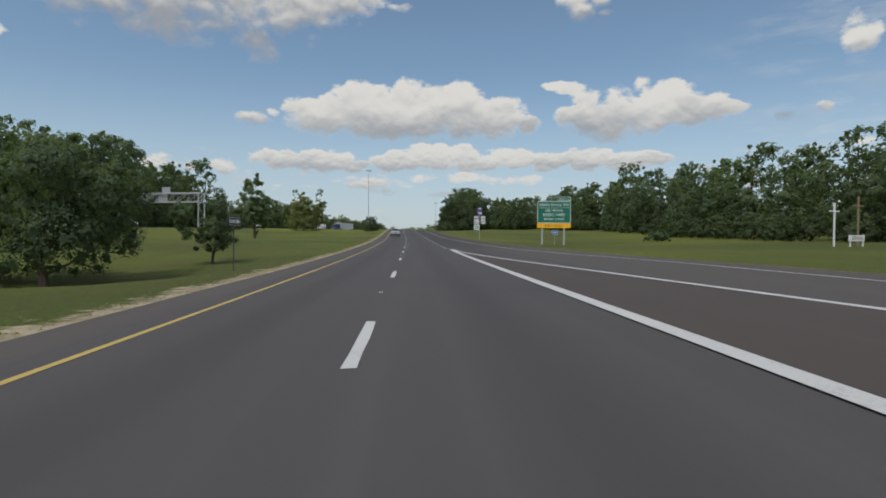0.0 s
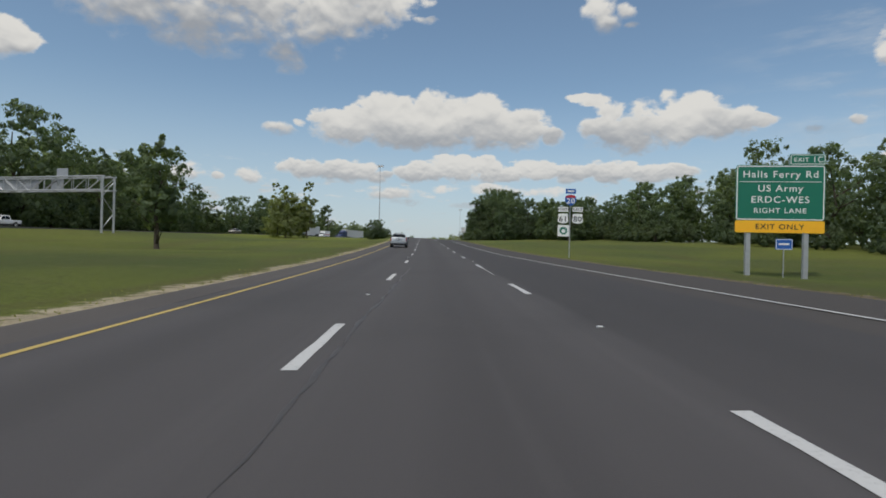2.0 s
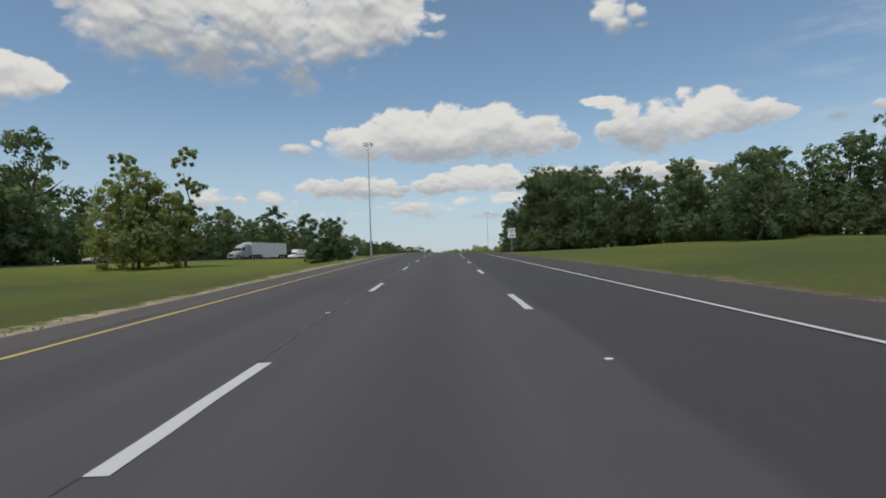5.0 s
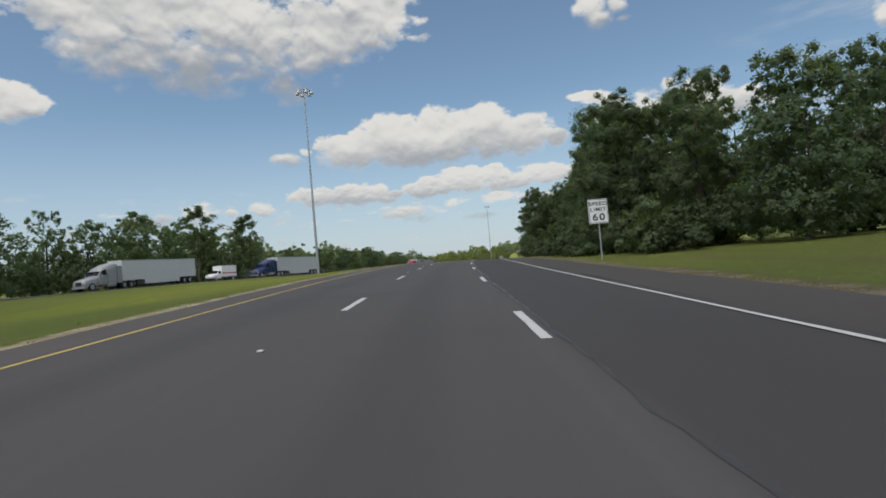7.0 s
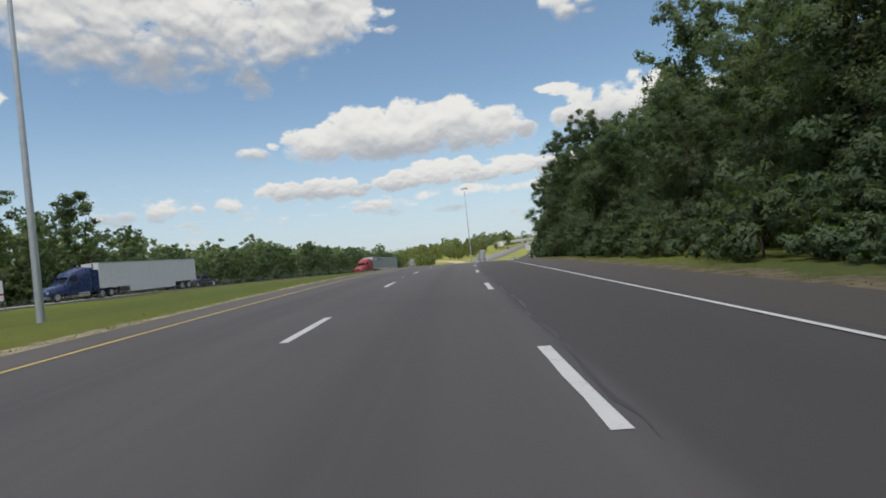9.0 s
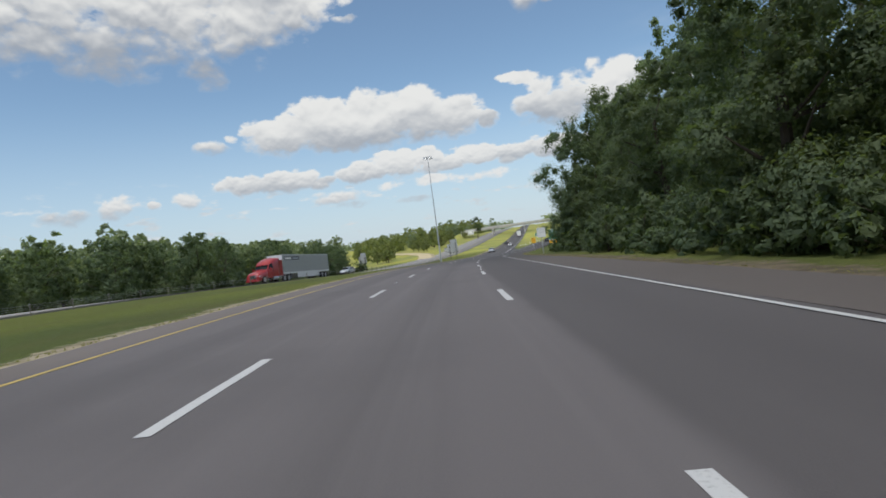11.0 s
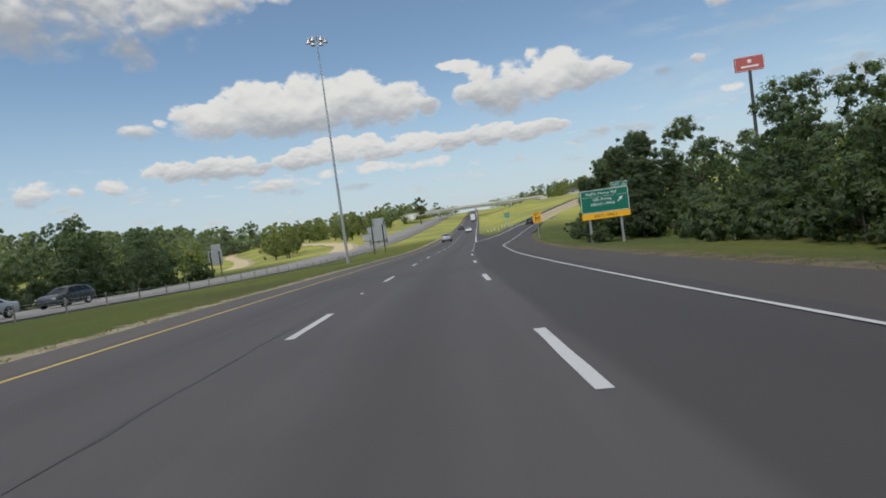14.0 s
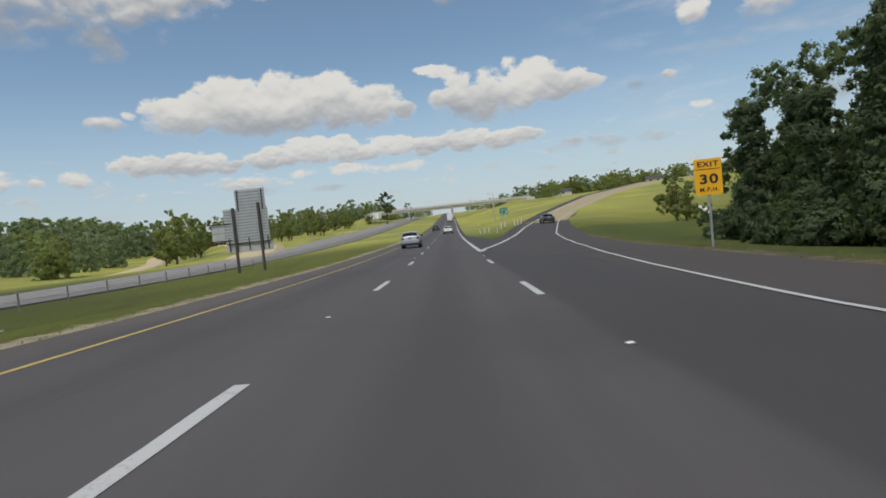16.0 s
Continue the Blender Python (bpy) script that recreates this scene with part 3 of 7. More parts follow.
EDGE_LEFT = -6.65
CELL, X0, Y0, NX, NY = 5.0, -450.0, -250.0, 196, 250
SIDE_Y = np.array((535, 571, 597, 620, 643, 665, 690, 740, 800, 915.0))     # the lane that winds through the valley grass
SIDE_X = np.array((-24, -24.5, -26.5, -30, -34, -38, -44, -56, -67, -80.0))
SIDE_Z = np.array((-1.7, -1.7, -1.6, -1.6, -1.6, -1.4, -1.1, -0.5, 0.4, 6.5))
LOOP_Y = np.array((500, 530, 550, 570, 600, 628, 700.0))                     # the ramp that leaves the oncoming lanes
LOOP_X = np.array((10.6, 13.2, 13.0, 8.5, 1.0, -5.0, -13.0))
LOOP_Z = np.array((0.9, 1.2, 1.7, 2.4, 2.9, 3.2, 3.4))

RISES = (  # x, y, z: the ground beside the roads
    (-17, 27, -1.4), (-13, 36, -0.5), (-30, 45, -0.2), (-45, 60, 1.2), (-32, 113, 0.0), (-30, 117, 0.3), (-35, 110, 0.2), (-45, 100, 1.8), (-30, 170, 1.9), (-15.5, 184, 3.8), (-30, 215, 3.6),
    (-23, 258, 5.0), (-30, 290, 5.1), (-100, 150, 4.8), (-100, 270, 6.0), (-72, 340, 4.6), (-58, 390, 2.4), (-50, 440, 0.0),
    (-35, 490, -0.8), (-80, 520, 0.5), (-110, 620, 3.0), (-30, 720, 0.4), (4, 403, 2.0), (12.1, 436, 0.9), (14, 440, 0.9), (21, 468, 0.45), (-200, 760, 13), (-350, 520, 12), (-300, 100, 8), (-200, 300, 8),
    (25, 5, 0.2), (17, 58, 0.2), (45, 40, 0.9), (19, 81, 0.3), (24, 103, 1.1), (32, 80, 0.9), (61, 108, 2.2), (25, 150, 3.9), (60, 150, 5.0), (25, 195, 5.2), (45, 200, 6.0), (30, 245, 5.2),
    (20, 300, 4.7), (35, 300, 4.6), (25, 345, 3.4), (45, 345, 2.8), (32, 375, 1.9), (45, 395, 0.1), (35, 402, 0.9), (42, 422, -0.5), (38, 437, 0.8), (48, 420, -1.0), (52, 440, -1.0), (62, 462, -1.8), (85, 455, 0.5), (75, 485, -1.2), (110, 430, 4.5),
    (100, 500, 1.2), (130, 540, 5.0), (200, 450, 9), (260, 580, 14), (300, 250, 10), (300, 0, 5), (110, 640, 8.0), (128, 700, 12.4), (150, 745, 14), (240, 760, 16), (60, 780, 12.5), (30, 790, 11.5),
)


def make_land():
    """Heights on a grid: fixed along the roads and at RISES, stretched like a skin in between."""
    gx, gy = np.meshgrid(X0 + CELL * np.arange(NX), Y0 + CELL * np.arange(NY))
    fixed, z = np.zeros(gx.shape, bool), np.full(gx.shape, 4.0)
    far, top = np.full(gx.shape, 1e9), np.array(RISES)
    for px, py, pz in RISES:
        d = (gx - px) ** 2 + (gy - py) ** 2
        z, far = np.where(d < far, pz, z), np.minimum(d, far)
    def hold(where, value):
        z[where] = value[where]
        fixed[where] = True
    yo, uo = unway(gx, gy, OPP_Y, OPP_X)
    hold(np.abs(uo) < 8.5, glide(yo, OPP_Y, OPP_Z))
    for ys, xs, zs, wide in ((SIDE_Y, SIDE_X, SIDE_Z, 8.0), (LOOP_Y, LOOP_X, LOOP_Z, 5.0)):
        hold((gy > ys[0]) & (gy < ys[-1]) & (np.abs(gx - np.interp(gy, ys, xs)) < wide) & ~fixed, np.interp(gy, ys, zs))
    ym, um = unway(gx, gy)
    ur = np.interp(ym, RAMP_Y, RAMP_U)
    hold((ym > 470) & (ym < 800) & (np.abs(um - ur) < 7), np.interp(ym, RAMP_Y, RAMP_Z))
    hold((um > EDGE_LEFT - 2.5) & (um < edge_right(ym) + 1.5) & ((um < 9) | (ym < 500)), road_z(ym, um))
    for px, py, pz in RISES:
        j, i = int(round((py - Y0) / CELL)), int(round((px - X0) / CELL))
        if not fixed[j, i]:
            z[j, i], fixed[j, i] = pz, True
    for _ in range(700):
        p = np.pad(z, 1, mode="edge")
        z = np.where(fixed, z, (p[:-2, 1:-1] + p[2:, 1:-1] + p[1:-1, :-2] + p[1:-1, 2:]) / 4)
    return z


LAND = make_land()


def land_z(x, y):
    fx, fy = np.clip((np.asarray(x, float) - X0) / CELL, 0, NX - 1.001), np.clip((np.asarray(y, float) - Y0) / CELL, 0, NY - 1.001)
    i, j = fx.astype(int), fy.astype(int)
    a, b = fx - i, fy - j
    return (LAND[j, i] * (1 - a) + LAND[j, i + 1] * a) * (1 - b) + (LAND[j + 1, i] * (1 - a) + LAND[j + 1, i + 1] * a) * b


def ground_z(x, y):
    """The height of the ground sheet: just under the paving, the skin elsewhere."""
    x, y = np.asarray(x, float), np.asarray(y, float)
    yy, u = unway(x, y)
    z = land_z(x, y)
    r = edge_right(yy)
    paved = road_z(yy, np.clip(u, EDGE_LEFT, r)) - 0.05
    off = np.where(u < EDGE_LEFT, EDGE_LEFT - u, np.where(u > r, u - r, 0.0))
    k = np.clip(off / 5.0, 0, 1)
    k = np.where((u > 9) & (yy > 500), 1.0, k)
    k = k * k * (3 - 2 * k)
    return paved * (1 - k) + z * k


def gz(x, y):
    return float(ground_z(np.array([float(x)]), np.array([float(y)]))[0])


def make_ground():
    us = np.concatenate([[-2500, -1200, -700, -420, -320], np.arange(-260, -168, 12), np.arange(-164, -28, 4), np.arange(-28, -10, 2), np.arange(-10, 16, 0.8),
                         np.arange(16, 34, 2), np.arange(34, 90, 4), np.arange(90, 270, 12), [330, 420, 560, 800, 1300, 2500]])
    ys = np.concatenate([[-900, -500], np.arange(-250, -20, 10), np.arange(-20, 560, 3.0), np.arange(560, 900, 4), [930, 980, 1050, 1150, 1300, 1480, 2500]])
    Y, U = np.meshgrid(ys, us, indexing="ij")
    held = np.clip(Y, -300, 1500)
    x, y = way(held, U)
    k = np.clip(1 - (np.abs(U) - 60) / 150, 0, 1)       # far from the road the rows run straight, so that they never cross
    x, y = x * k + (glide(held, WAY_Y, WAY_X) + U) * (1 - k), y * k + held * (1 - k)
    y = y + (Y - held)
    z = ground_z(x, y)
    nr, nc = Y.shape
    v = np.stack([x, y, z], -1).reshape(-1, 3)
    k = (np.arange(nr - 1)[:, None] * nc + np.arange(nc - 1)).ravel()
    f = np.stack([k, k + 1, k + nc + 1, k + nc], -1)
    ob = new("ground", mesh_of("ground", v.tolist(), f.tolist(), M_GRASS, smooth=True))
    tagged(ob, "mown roadside grass, yellow-green with dry patches", "grass", kind="structure")


make_ground()


def strip(name, ys, left, right, material, lift, zf, ways=(WAY_Y, WAY_X), cols=2, kind_label=None, edge=0.0, seed=0, thick=0.0, across=False):
    """A ribbon along a road between two distances across it, lying lift above zf(y, u)."""
    rng = np.random.default_rng(seed)
    ys = np.asarray(ys, float)
    a, b = (np.asarray(k(ys) if callable(k) else np.full(len(ys), k), float) for k in (left, right))
    if edge:
        a, b = a + rng.normal(0, edge, len(ys)), b + rng.normal(0, edge, len(ys))
    U = a[:, None] + (b - a)[:, None] * np.linspace(0, 1, cols)
    Y = np.repeat(ys[:, None], cols, 1)
    x, y = way(Y, U, *ways)
    v = np.stack([x, y, zf(Y, U) + lift], -1).reshape(-1, 3)
    n = len(ys)
    k = (np.arange(n - 1)[:, None] * cols + np.arange(cols - 1)).ravel()
    f = np.stack([k, k + 1, k + cols + 1, k + cols], -1).tolist()
    v = v.tolist()
    uv = np.stack([np.repeat(np.linspace(0, 1, cols)[None, :], n, 0).ravel() if across else U.ravel(), Y.ravel()], -1)
    if thick:   # side walls
        m = len(v)
        v += [(p[0], p[1], p[2] - thick) for p in v[:m]]
        uv = np.concatenate([uv, uv])
        for c0 in (0, cols - 1):
            f += [[r * cols + c0, (r + 1) * cols + c0, m + (r + 1) * cols + c0, m + r * cols + c0] for r in range(n - 1)]
        for r0 in (0, n - 1):
            f += [[r0 * cols + c, r0 * cols + c + 1, m + r0 * cols + c + 1, m + r0 * cols + c] for c in range(cols - 1)]
    return mesh_of(name, v, f, material, uv)


def opp_z(y, u):
    return glide(y, OPP_Y, OPP_Z) + 0 * u


def ramp_place(y, du):
    return np.interp(y, RAMP_Y, RAMP_U) + du


def ramp_z(y, u):
    low = road_z(y, u)
    k = np.clip((y - 462) / 30, 0, 1)
    return low * (1 - k) + np.interp(y, RAMP_Y, RAMP_Z) * k


def structure(name, me, label, category):
    return tagged(new(name, me), label, category, kind="structure")


# paving
MERGE_Y, MERGE_U = (-60, 8, 19, 29, 34, 41, 47), (13.0, 5.88, 4.70, 3.50, 3.0, 2.26, 2.2)
NEAR = np.arange(-120, 1500, 3.0)
structure("road", strip("road", NEAR, -5.55, lambda y: np.interp(y, (470, 500), (5.45, 2.9)), M_ROAD, 0.0, road_z, cols=8, thick=0.3),
          "worn grey asphalt carriageway with faint tyre tracks", "road")
structure("shoulder_left", strip("shoulder_left", NEAR, EDGE_LEFT, -5.55, M_SHOULDER, -0.004, road_z, cols=3, edge=0.03, thick=0.3),
          "narrow brown asphalt shoulder beside the yellow line", "road shoulder")
structure("shoulder_right", strip("shoulder_right", np.arange(-120, 481, 3.0), 5.45, edge_right, M_SHOULDER, -0.004, road_z, cols=4, edge=0.04, seed=2, thick=0.3),
          "wide brown asphalt shoulder beside the white line", "road shoulder")
structure("road_merge", strip("road_merge", np.arange(-120, 47.5, 3.0), 2.05, lambda y: np.interp(y, MERGE_Y, MERGE_U), M_GORE, 0.012, road_z, cols=6),
          "dark brown asphalt wedge between the joining lines", "road")
structure("road_opposite", strip("road_opposite", np.arange(-250, 1500, 6.0), -7.5, 7.5, M_FAR_ROAD, 0.12, opp_z, (OPP_Y, OPP_X), cols=4, thick=0.5),
          "pale grey asphalt carriageway of the oncoming traffic", "road")
RAMP_YS = np.concatenate([np.arange(440, 560, 3.0), np.arange(560, 790, 2.0)])
structure("road_ramp", strip("road_ramp", RAMP_YS, lambda y: ramp_place(y, -np.interp(y, (440, 470, 560, 640), (0.8, 4.0, 6.0, 9.0))), lambda y: ramp_place(y, np.interp(y, (440, 472, 492, 560, 640), (5.0, 4.8, 3.7, 4.6, 7.0))), M_RAMP, 0.003, ramp_z, cols=4, thick=0.5),
          "asphalt exit ramp that climbs away to the side", "road")
structure("road_ramp_upper", strip("road_ramp_upper", np.arange(508, 790, 2.0), lambda y: ramp_place(y, -np.interp(y, (508, 560, 640), (1.9, 4.0, 5.6))), lambda y: ramp_place(y, np.interp(y, (508, 560, 640), (3.3, 4.2, 6.2))), M_CONCRETE_ROAD, 0.03, ramp_z, cols=3),
          "pale tan concrete of the upper ramp", "road")


# ---- road markings ----
def mark(name, ys, left, right, material, label, lift=0.006, zf=road_z, ways=(WAY_Y, WAY_X), edge=0.004, seed=1):
    return structure(name, strip(name, ys, left, right, material, lift, zf, ways, edge=edge, seed=seed), label, "road marking")


EDGE_Y = lambda y: np.interp(y, (0, 30, 95, 170, 230, 380, 415, 440), (-4.98, -5.05, -5.16, -5.28, -5.32, -5.25, -5.06, -5.1))
mark("edge_line_yellow", np.arange(-60, 900, 1.5), lambda y: EDGE_Y(y) - 0.056, lambda y: EDGE_Y(y) + 0.056, M_YELLOW, "continuous yellow edge line, slightly worn")
mark("edge_line_white", np.concatenate([np.arange(-60, 100, 1.5), np.arange(100, 447.5, 1.5)]),
     lambda y: np.interp(y, (-60, 12, 23, 46, 93, 200, 345, 372, 400, 423, 432, 441, 447), (10.0, 9.62, 9.5, 7.1, 5.08, 5.0, 5.15, 4.76, 4.72, 5.1, 6.0, 7.1, 7.93)),
     lambda y: np.interp(y, (-60, 12, 23, 46, 93, 200, 345, 372, 400, 423, 432, 441, 447), (10.11, 9.73, 9.61, 7.21, 5.19, 5.11, 5.26, 4.87, 4.84, 5.23, 6.13, 7.25, 8.08)), M_WHITE, "continuous white edge line", 0.016)
mark("ramp_line_right", np.arange(446, 600, 1.5), lambda y: ramp_place(y, np.interp(y, (446, 455, 473, 500, 540), (3.68, 3.30, 1.95, 1.95, 2.3))), lambda y: ramp_place(y, np.interp(y, (446, 455, 473, 500, 540), (3.84, 3.46, 2.11, 2.11, 2.46))), M_WHITE, "white edge line that swings up the ramp", 0.045, ramp_z)
mark("ramp_line_left", np.arange(450, 560, 1.5), lambda y: np.maximum(2.15, ramp_place(y, -2.75)), lambda y: np.maximum(2.5, ramp_place(y, -2.45)), M_WHITE, "white line on the ramp side of the gore", 0.045, ramp_z)
mark("gore_line_main", np.arange(450, 900, 1.5), 2.0, lambda y: np.interp(y, (450, 500), (2.32, 2.2)), M_WHITE, "white line on the main side of the gore", 0.01)
mark("merge_line_main", np.arange(-60, 47.0, 1.5), 1.88, 2.16, M_WHITE, "broad white line where the lanes join", 0.02)
mark("merge_line_side", np.arange(-60, 47.0, 1.5), lambda y: np.interp(y, MERGE_Y, MERGE_U) - 0.11, lambda y: np.interp(y, MERGE_Y, MERGE_U) + 0.11, M_WHITE, "white line of the joining lane", 0.022)
for off in (-3.5, 3.5):
    mark("opposite_edge_line", np.arange(-200, 900, 6.0), off - 0.08, off + 0.08, M_YELLOW if off > 0 else M_WHITE, "edge line of the oncoming carriageway", 0.14, opp_z, (OPP_Y, OPP_X))

ARC_Y = np.arange(-60, 900, 0.5)


def arc(u):
    """Lengths along the line u metres from the centre."""
    x, y = way(ARC_Y, u(ARC_Y) if callable(u) else np.full(len(ARC_Y), u))
    s = np.concatenate([[0], np.cumsum(np.hypot(np.diff(x), np.diff(y)))])
    return s - np.interp(0, ARC_Y, s)


def dashes(u, first, last, start, group):
    s, along = start, arc(u)
    while s < last:
        y0, y1 = np.interp((s, s + 3.05), along, ARC_Y)
        if y0 > first:
            me = strip("lane_dash", np.linspace(y0, y1, 5), lambda y: u(y) - 0.075, lambda y: u(y) + 0.075, M_WHITE, 0.006, road_z, edge=0.005, seed=int(s) + 900)
            tagged(new("lane_dash", me), "short white lane dash with chipped paint", "road marking", group, "structure")
        s += 12.19


INNER = lambda y: np.interp(y, (0, 55, 104, 190, 214, 335, 383, 419), (-1.85, -1.87, -1.77, -1.70, -1.77, -1.91, -1.88, -1.78))
OUTER = lambda y: np.interp(y, (50, 112, 185, 209, 331, 379, 427), (1.76, 1.81, 1.82, 1.78, 1.80, 1.70, 1.86))
dashes(INNER, -40, 780, 5.5 - 12.19 * 4, "dashes of the inner lane line")
dashes(OUTER, 47.5, 80, 49.9, "dashes of the outer lane line")
dashes(OUTER, 80, 380, 0.6, "dashes of the outer lane line")

dashes(OUTER, 382, 448, 1.15, "dashes of the outer lane line")


def reflectors(u, first, last, start):
    s, along = start, arc(u)
    while s < last:
        y = float(np.interp(s, along, ARC_Y))
        if y > first:
            x, yy = (float(k) for k in way(y, u))
            bm = bmesh.new()
            add_box(bm, (-0.05, -0.045, -0.004), (0.05, 0.045, 0.016), 0.010)
            ob = new("road_reflector", bpy.data.meshes.new("road_reflector"))
            bm.to_mesh(ob.data)
            bm.free()
            ob.data.materials.append(M_SIGN_WHITE)
            ob.matrix_basis = pose(x, yy, float(road_z(y, u)) + 0.004)
            tagged(ob, "small white raised reflector on the asphalt", "road reflector", "road reflectors", "structure")
        s += 24.38


reflectors(-1.95, -20, 222, 13.0)
reflectors(-1.95, 240, 520, 13.0)
for s0 in (220.2, 342.1):       # two stand halfway between the others
    reflectors(-1.95, s0 - 5, s0 + 1, s0)
reflectors(1.93, 50, 135, 57.0)
reflectors(1.93, 400, 450, 57.0)


def crack(name, pts, width, seed):
    """A tar-sealed joint along the lane."""
    rng = np.random.default_rng(seed)
    (y0, u0), (y1, u1) = pts
    ys = np.arange(y0, y1, 0.45)
    u = np.interp(ys, (y0, y1), (u0, u1)) + np.cumsum(rng.normal(0, 0.02, len(ys)))
    w = width * rng.uniform(0.1, 1.7, len(ys)) * np.clip(np.sin(np.linspace(0, math.pi, len(ys))) * 4, 0.1, 1)
    structure(name, strip(name, ys, lambda y: np.interp(y, ys, u - w), lambda y: np.interp(y, ys, u + w), M_CRACK, 0.004, road_z), "dark sealed crack along the lane joint", "road crack")


for k, (y0, y1, u) in enumerate(((30, 75, -1.72), (96, 118, -1.78), (150, 205, 1.95), (190, 228, 1.9), (120, 160, -1.85), (345, 376, -1.95), (232, 246, 1.93))):
    crack("sealed_crack", ((y0, u), (y1, u + 0.06)), 0.026, k)

mark("pale_seam", np.arange(306, 318.6, 0.7), lambda y: np.interp(y, (306, 318.5), (1.72, 1.90)), lambda y: np.interp(y, (306, 318.5), (1.765, 1.93)), M_WHITE, "thin pale line along the lane joint", 0.007, edge=0.006)
mark("pale_seam", np.arange(69.5, 76, 0.7), lambda y: np.interp(y, (69.5, 84), (1.74, 1.78)), lambda y: np.interp(y, (69.5, 84), (1.785, 1.815)), M_WHITE, "thin pale line along the lane joint", 0.007, edge=0.006)

# dry, trodden edge between asphalt and grass
for name, l, r, y0, y1, seed, mat in (("verge_left", lambda y: EDGE_LEFT + 0.05 + 0 * y, lambda y: EDGE_LEFT - np.interp(y, (200, 290), (1.15, 1.3)), -60, 520, 5, M_VERGE_SANDY),
                                 ("verge_right", lambda y: edge_right(y) - 0.05, lambda y: edge_right(y) + np.interp(y, (190, 225, 400, 425), (1.3, 2.0, 2.0, 1.3)), -60, 470, 6, M_VERGE)):
    def on_ground(y, u):
        x, yy = way(y, u)
        return np.maximum(ground_z(x, yy), road_z(y, u) - 0.09)
    structure(name, strip(name, np.arange(y0, y1, 0.8), l, r, mat, 0.035, on_ground, cols=6, edge=0.03, seed=seed, across=True), "strip of dry sandy dirt along the asphalt", "dirt verge")


# ---- trees ----
def trunk_mesh(name, rng, height, radius, limbs, crown_low, spread):
    bm = bmesh.new()
    pts, p = [], Vector((0, 0, -0.3))
    for k in range(7):
        pts.append(p.copy())
        p = p + Vector((rng.normal(0, 0.02) * height, rng.normal(0, 0.02) * height, height * 0.78 / 6))
    for k in range(6):
        add_tube(bm, pts[k], pts[k + 1], radius * (1.15 - k * 0.16), radius * (1.15 - (k + 1) * 0.16), 7)
    for k in range(limbs):
        f = rng.uniform(crown_low, 0.6)
        i = min(5, int(f / 0.85 * 6))
        a = rng.uniform(0, 2 * math.pi)
        reach = spread * rng.uniform(0.4, 0.7)
        q = pts[i] + Vector((math.cos(a) * reach, math.sin(a) * reach, reach * rng.uniform(0.3, 0.9)))
        mid = (pts[i] + q) / 2 + Vector((0, 0, -0.06 * reach))
        add_tube(bm, pts[i], mid, radius * 0.42, radius * 0.28, 5)
        add_tube(bm, mid, q, radius * 0.28, radius * 0.08, 5)
    me = bpy.data.meshes.new(name)
    bm.to_mesh(me)
    bm.free()
    me.materials.append(M_BARK)
    return me


def leaves_mesh(name, rng, centres, radii, per, size, material, droop=0.0, flat=0.85, outward=None):
    """Leaf sprays round clump centres: small tilted blades, each an island of its own, shaded like the rounded clump they cover."""
    n = len(centres) * per
    c = np.repeat(centres, per, 0)
    r = np.repeat(radii, per)
    d = rng.normal(size=(n, 3))
    if outward is not None:     # leaves crowd on the outer side of their clump
        d += np.repeat(outward, per, 0) * 0.7
    d /= np.linalg.norm(d, axis=1)[:, None]
    k = rng.uniform(0.25, 1.12, n) ** 0.7
    core = rng.uniform(size=n) < 0.12        # a few broad leaves fill the heart of each clump
    k = np.where(core, k * 0.42, k)
    p = c + d * (r * k)[:, None] * np.array((1, 1, flat))
    p[:, 2] -= droop * rng.uniform(0, 1, n)
    nrm = d * 1.3 + rng.normal(0, 0.45, (n, 3)) + np.array((0, 0, 0.35))
    nrm /= np.linalg.norm(nrm, axis=1)[:, None]
    t1 = np.cross(nrm, rng.normal(size=(n, 3)))
    t1 /= np.linalg.norm(t1, axis=1)[:, None] + 1e-9
    t2 = np.cross(nrm, t1)
    s = size * (rng.uniform(0.55, 1.3, n) * np.where(core, 2.4 if size < 0.2 else 1.3, 1.0))[:, None]
    v = np.stack([p - t1 * s, p - t2 * s * 0.75 + nrm * s * 0.12, p + t1 * s * 0.9 + t2 * s * 0.55], 1).reshape(-1, 3)
    me = leaf_blades(name, v, material)
    face = nrm * 0.42 + d * 0.55 + np.array((0, 0, 0.12))
    if outward is not None:
        face += np.repeat(outward, per, 0) * 0.55
    face /= np.linalg.norm(face, axis=1)[:, None]
    me.normals_split_custom_set_from_vertices(np.repeat(face, 3, 0).tolist())
    return me


def leaf_blades(name, v, material):
    """One mesh of loose triangles."""
    n = len(v) // 3
    me = bpy.data.meshes.new(name)
    me.vertices.add(n * 3)
    me.vertices.foreach_set("co", v.astype(np.float32).ravel())
    me.loops.add(n * 3)
    me.loops.foreach_set("vertex_index", np.arange(n * 3, dtype=np.int32))
    me.polygons.add(n)
    me.polygons.foreach_set("loop_start", np.arange(0, n * 3, 3, dtype=np.int32))
    me.update(calc_edges=True)
    me.materials.append(material)
    return me


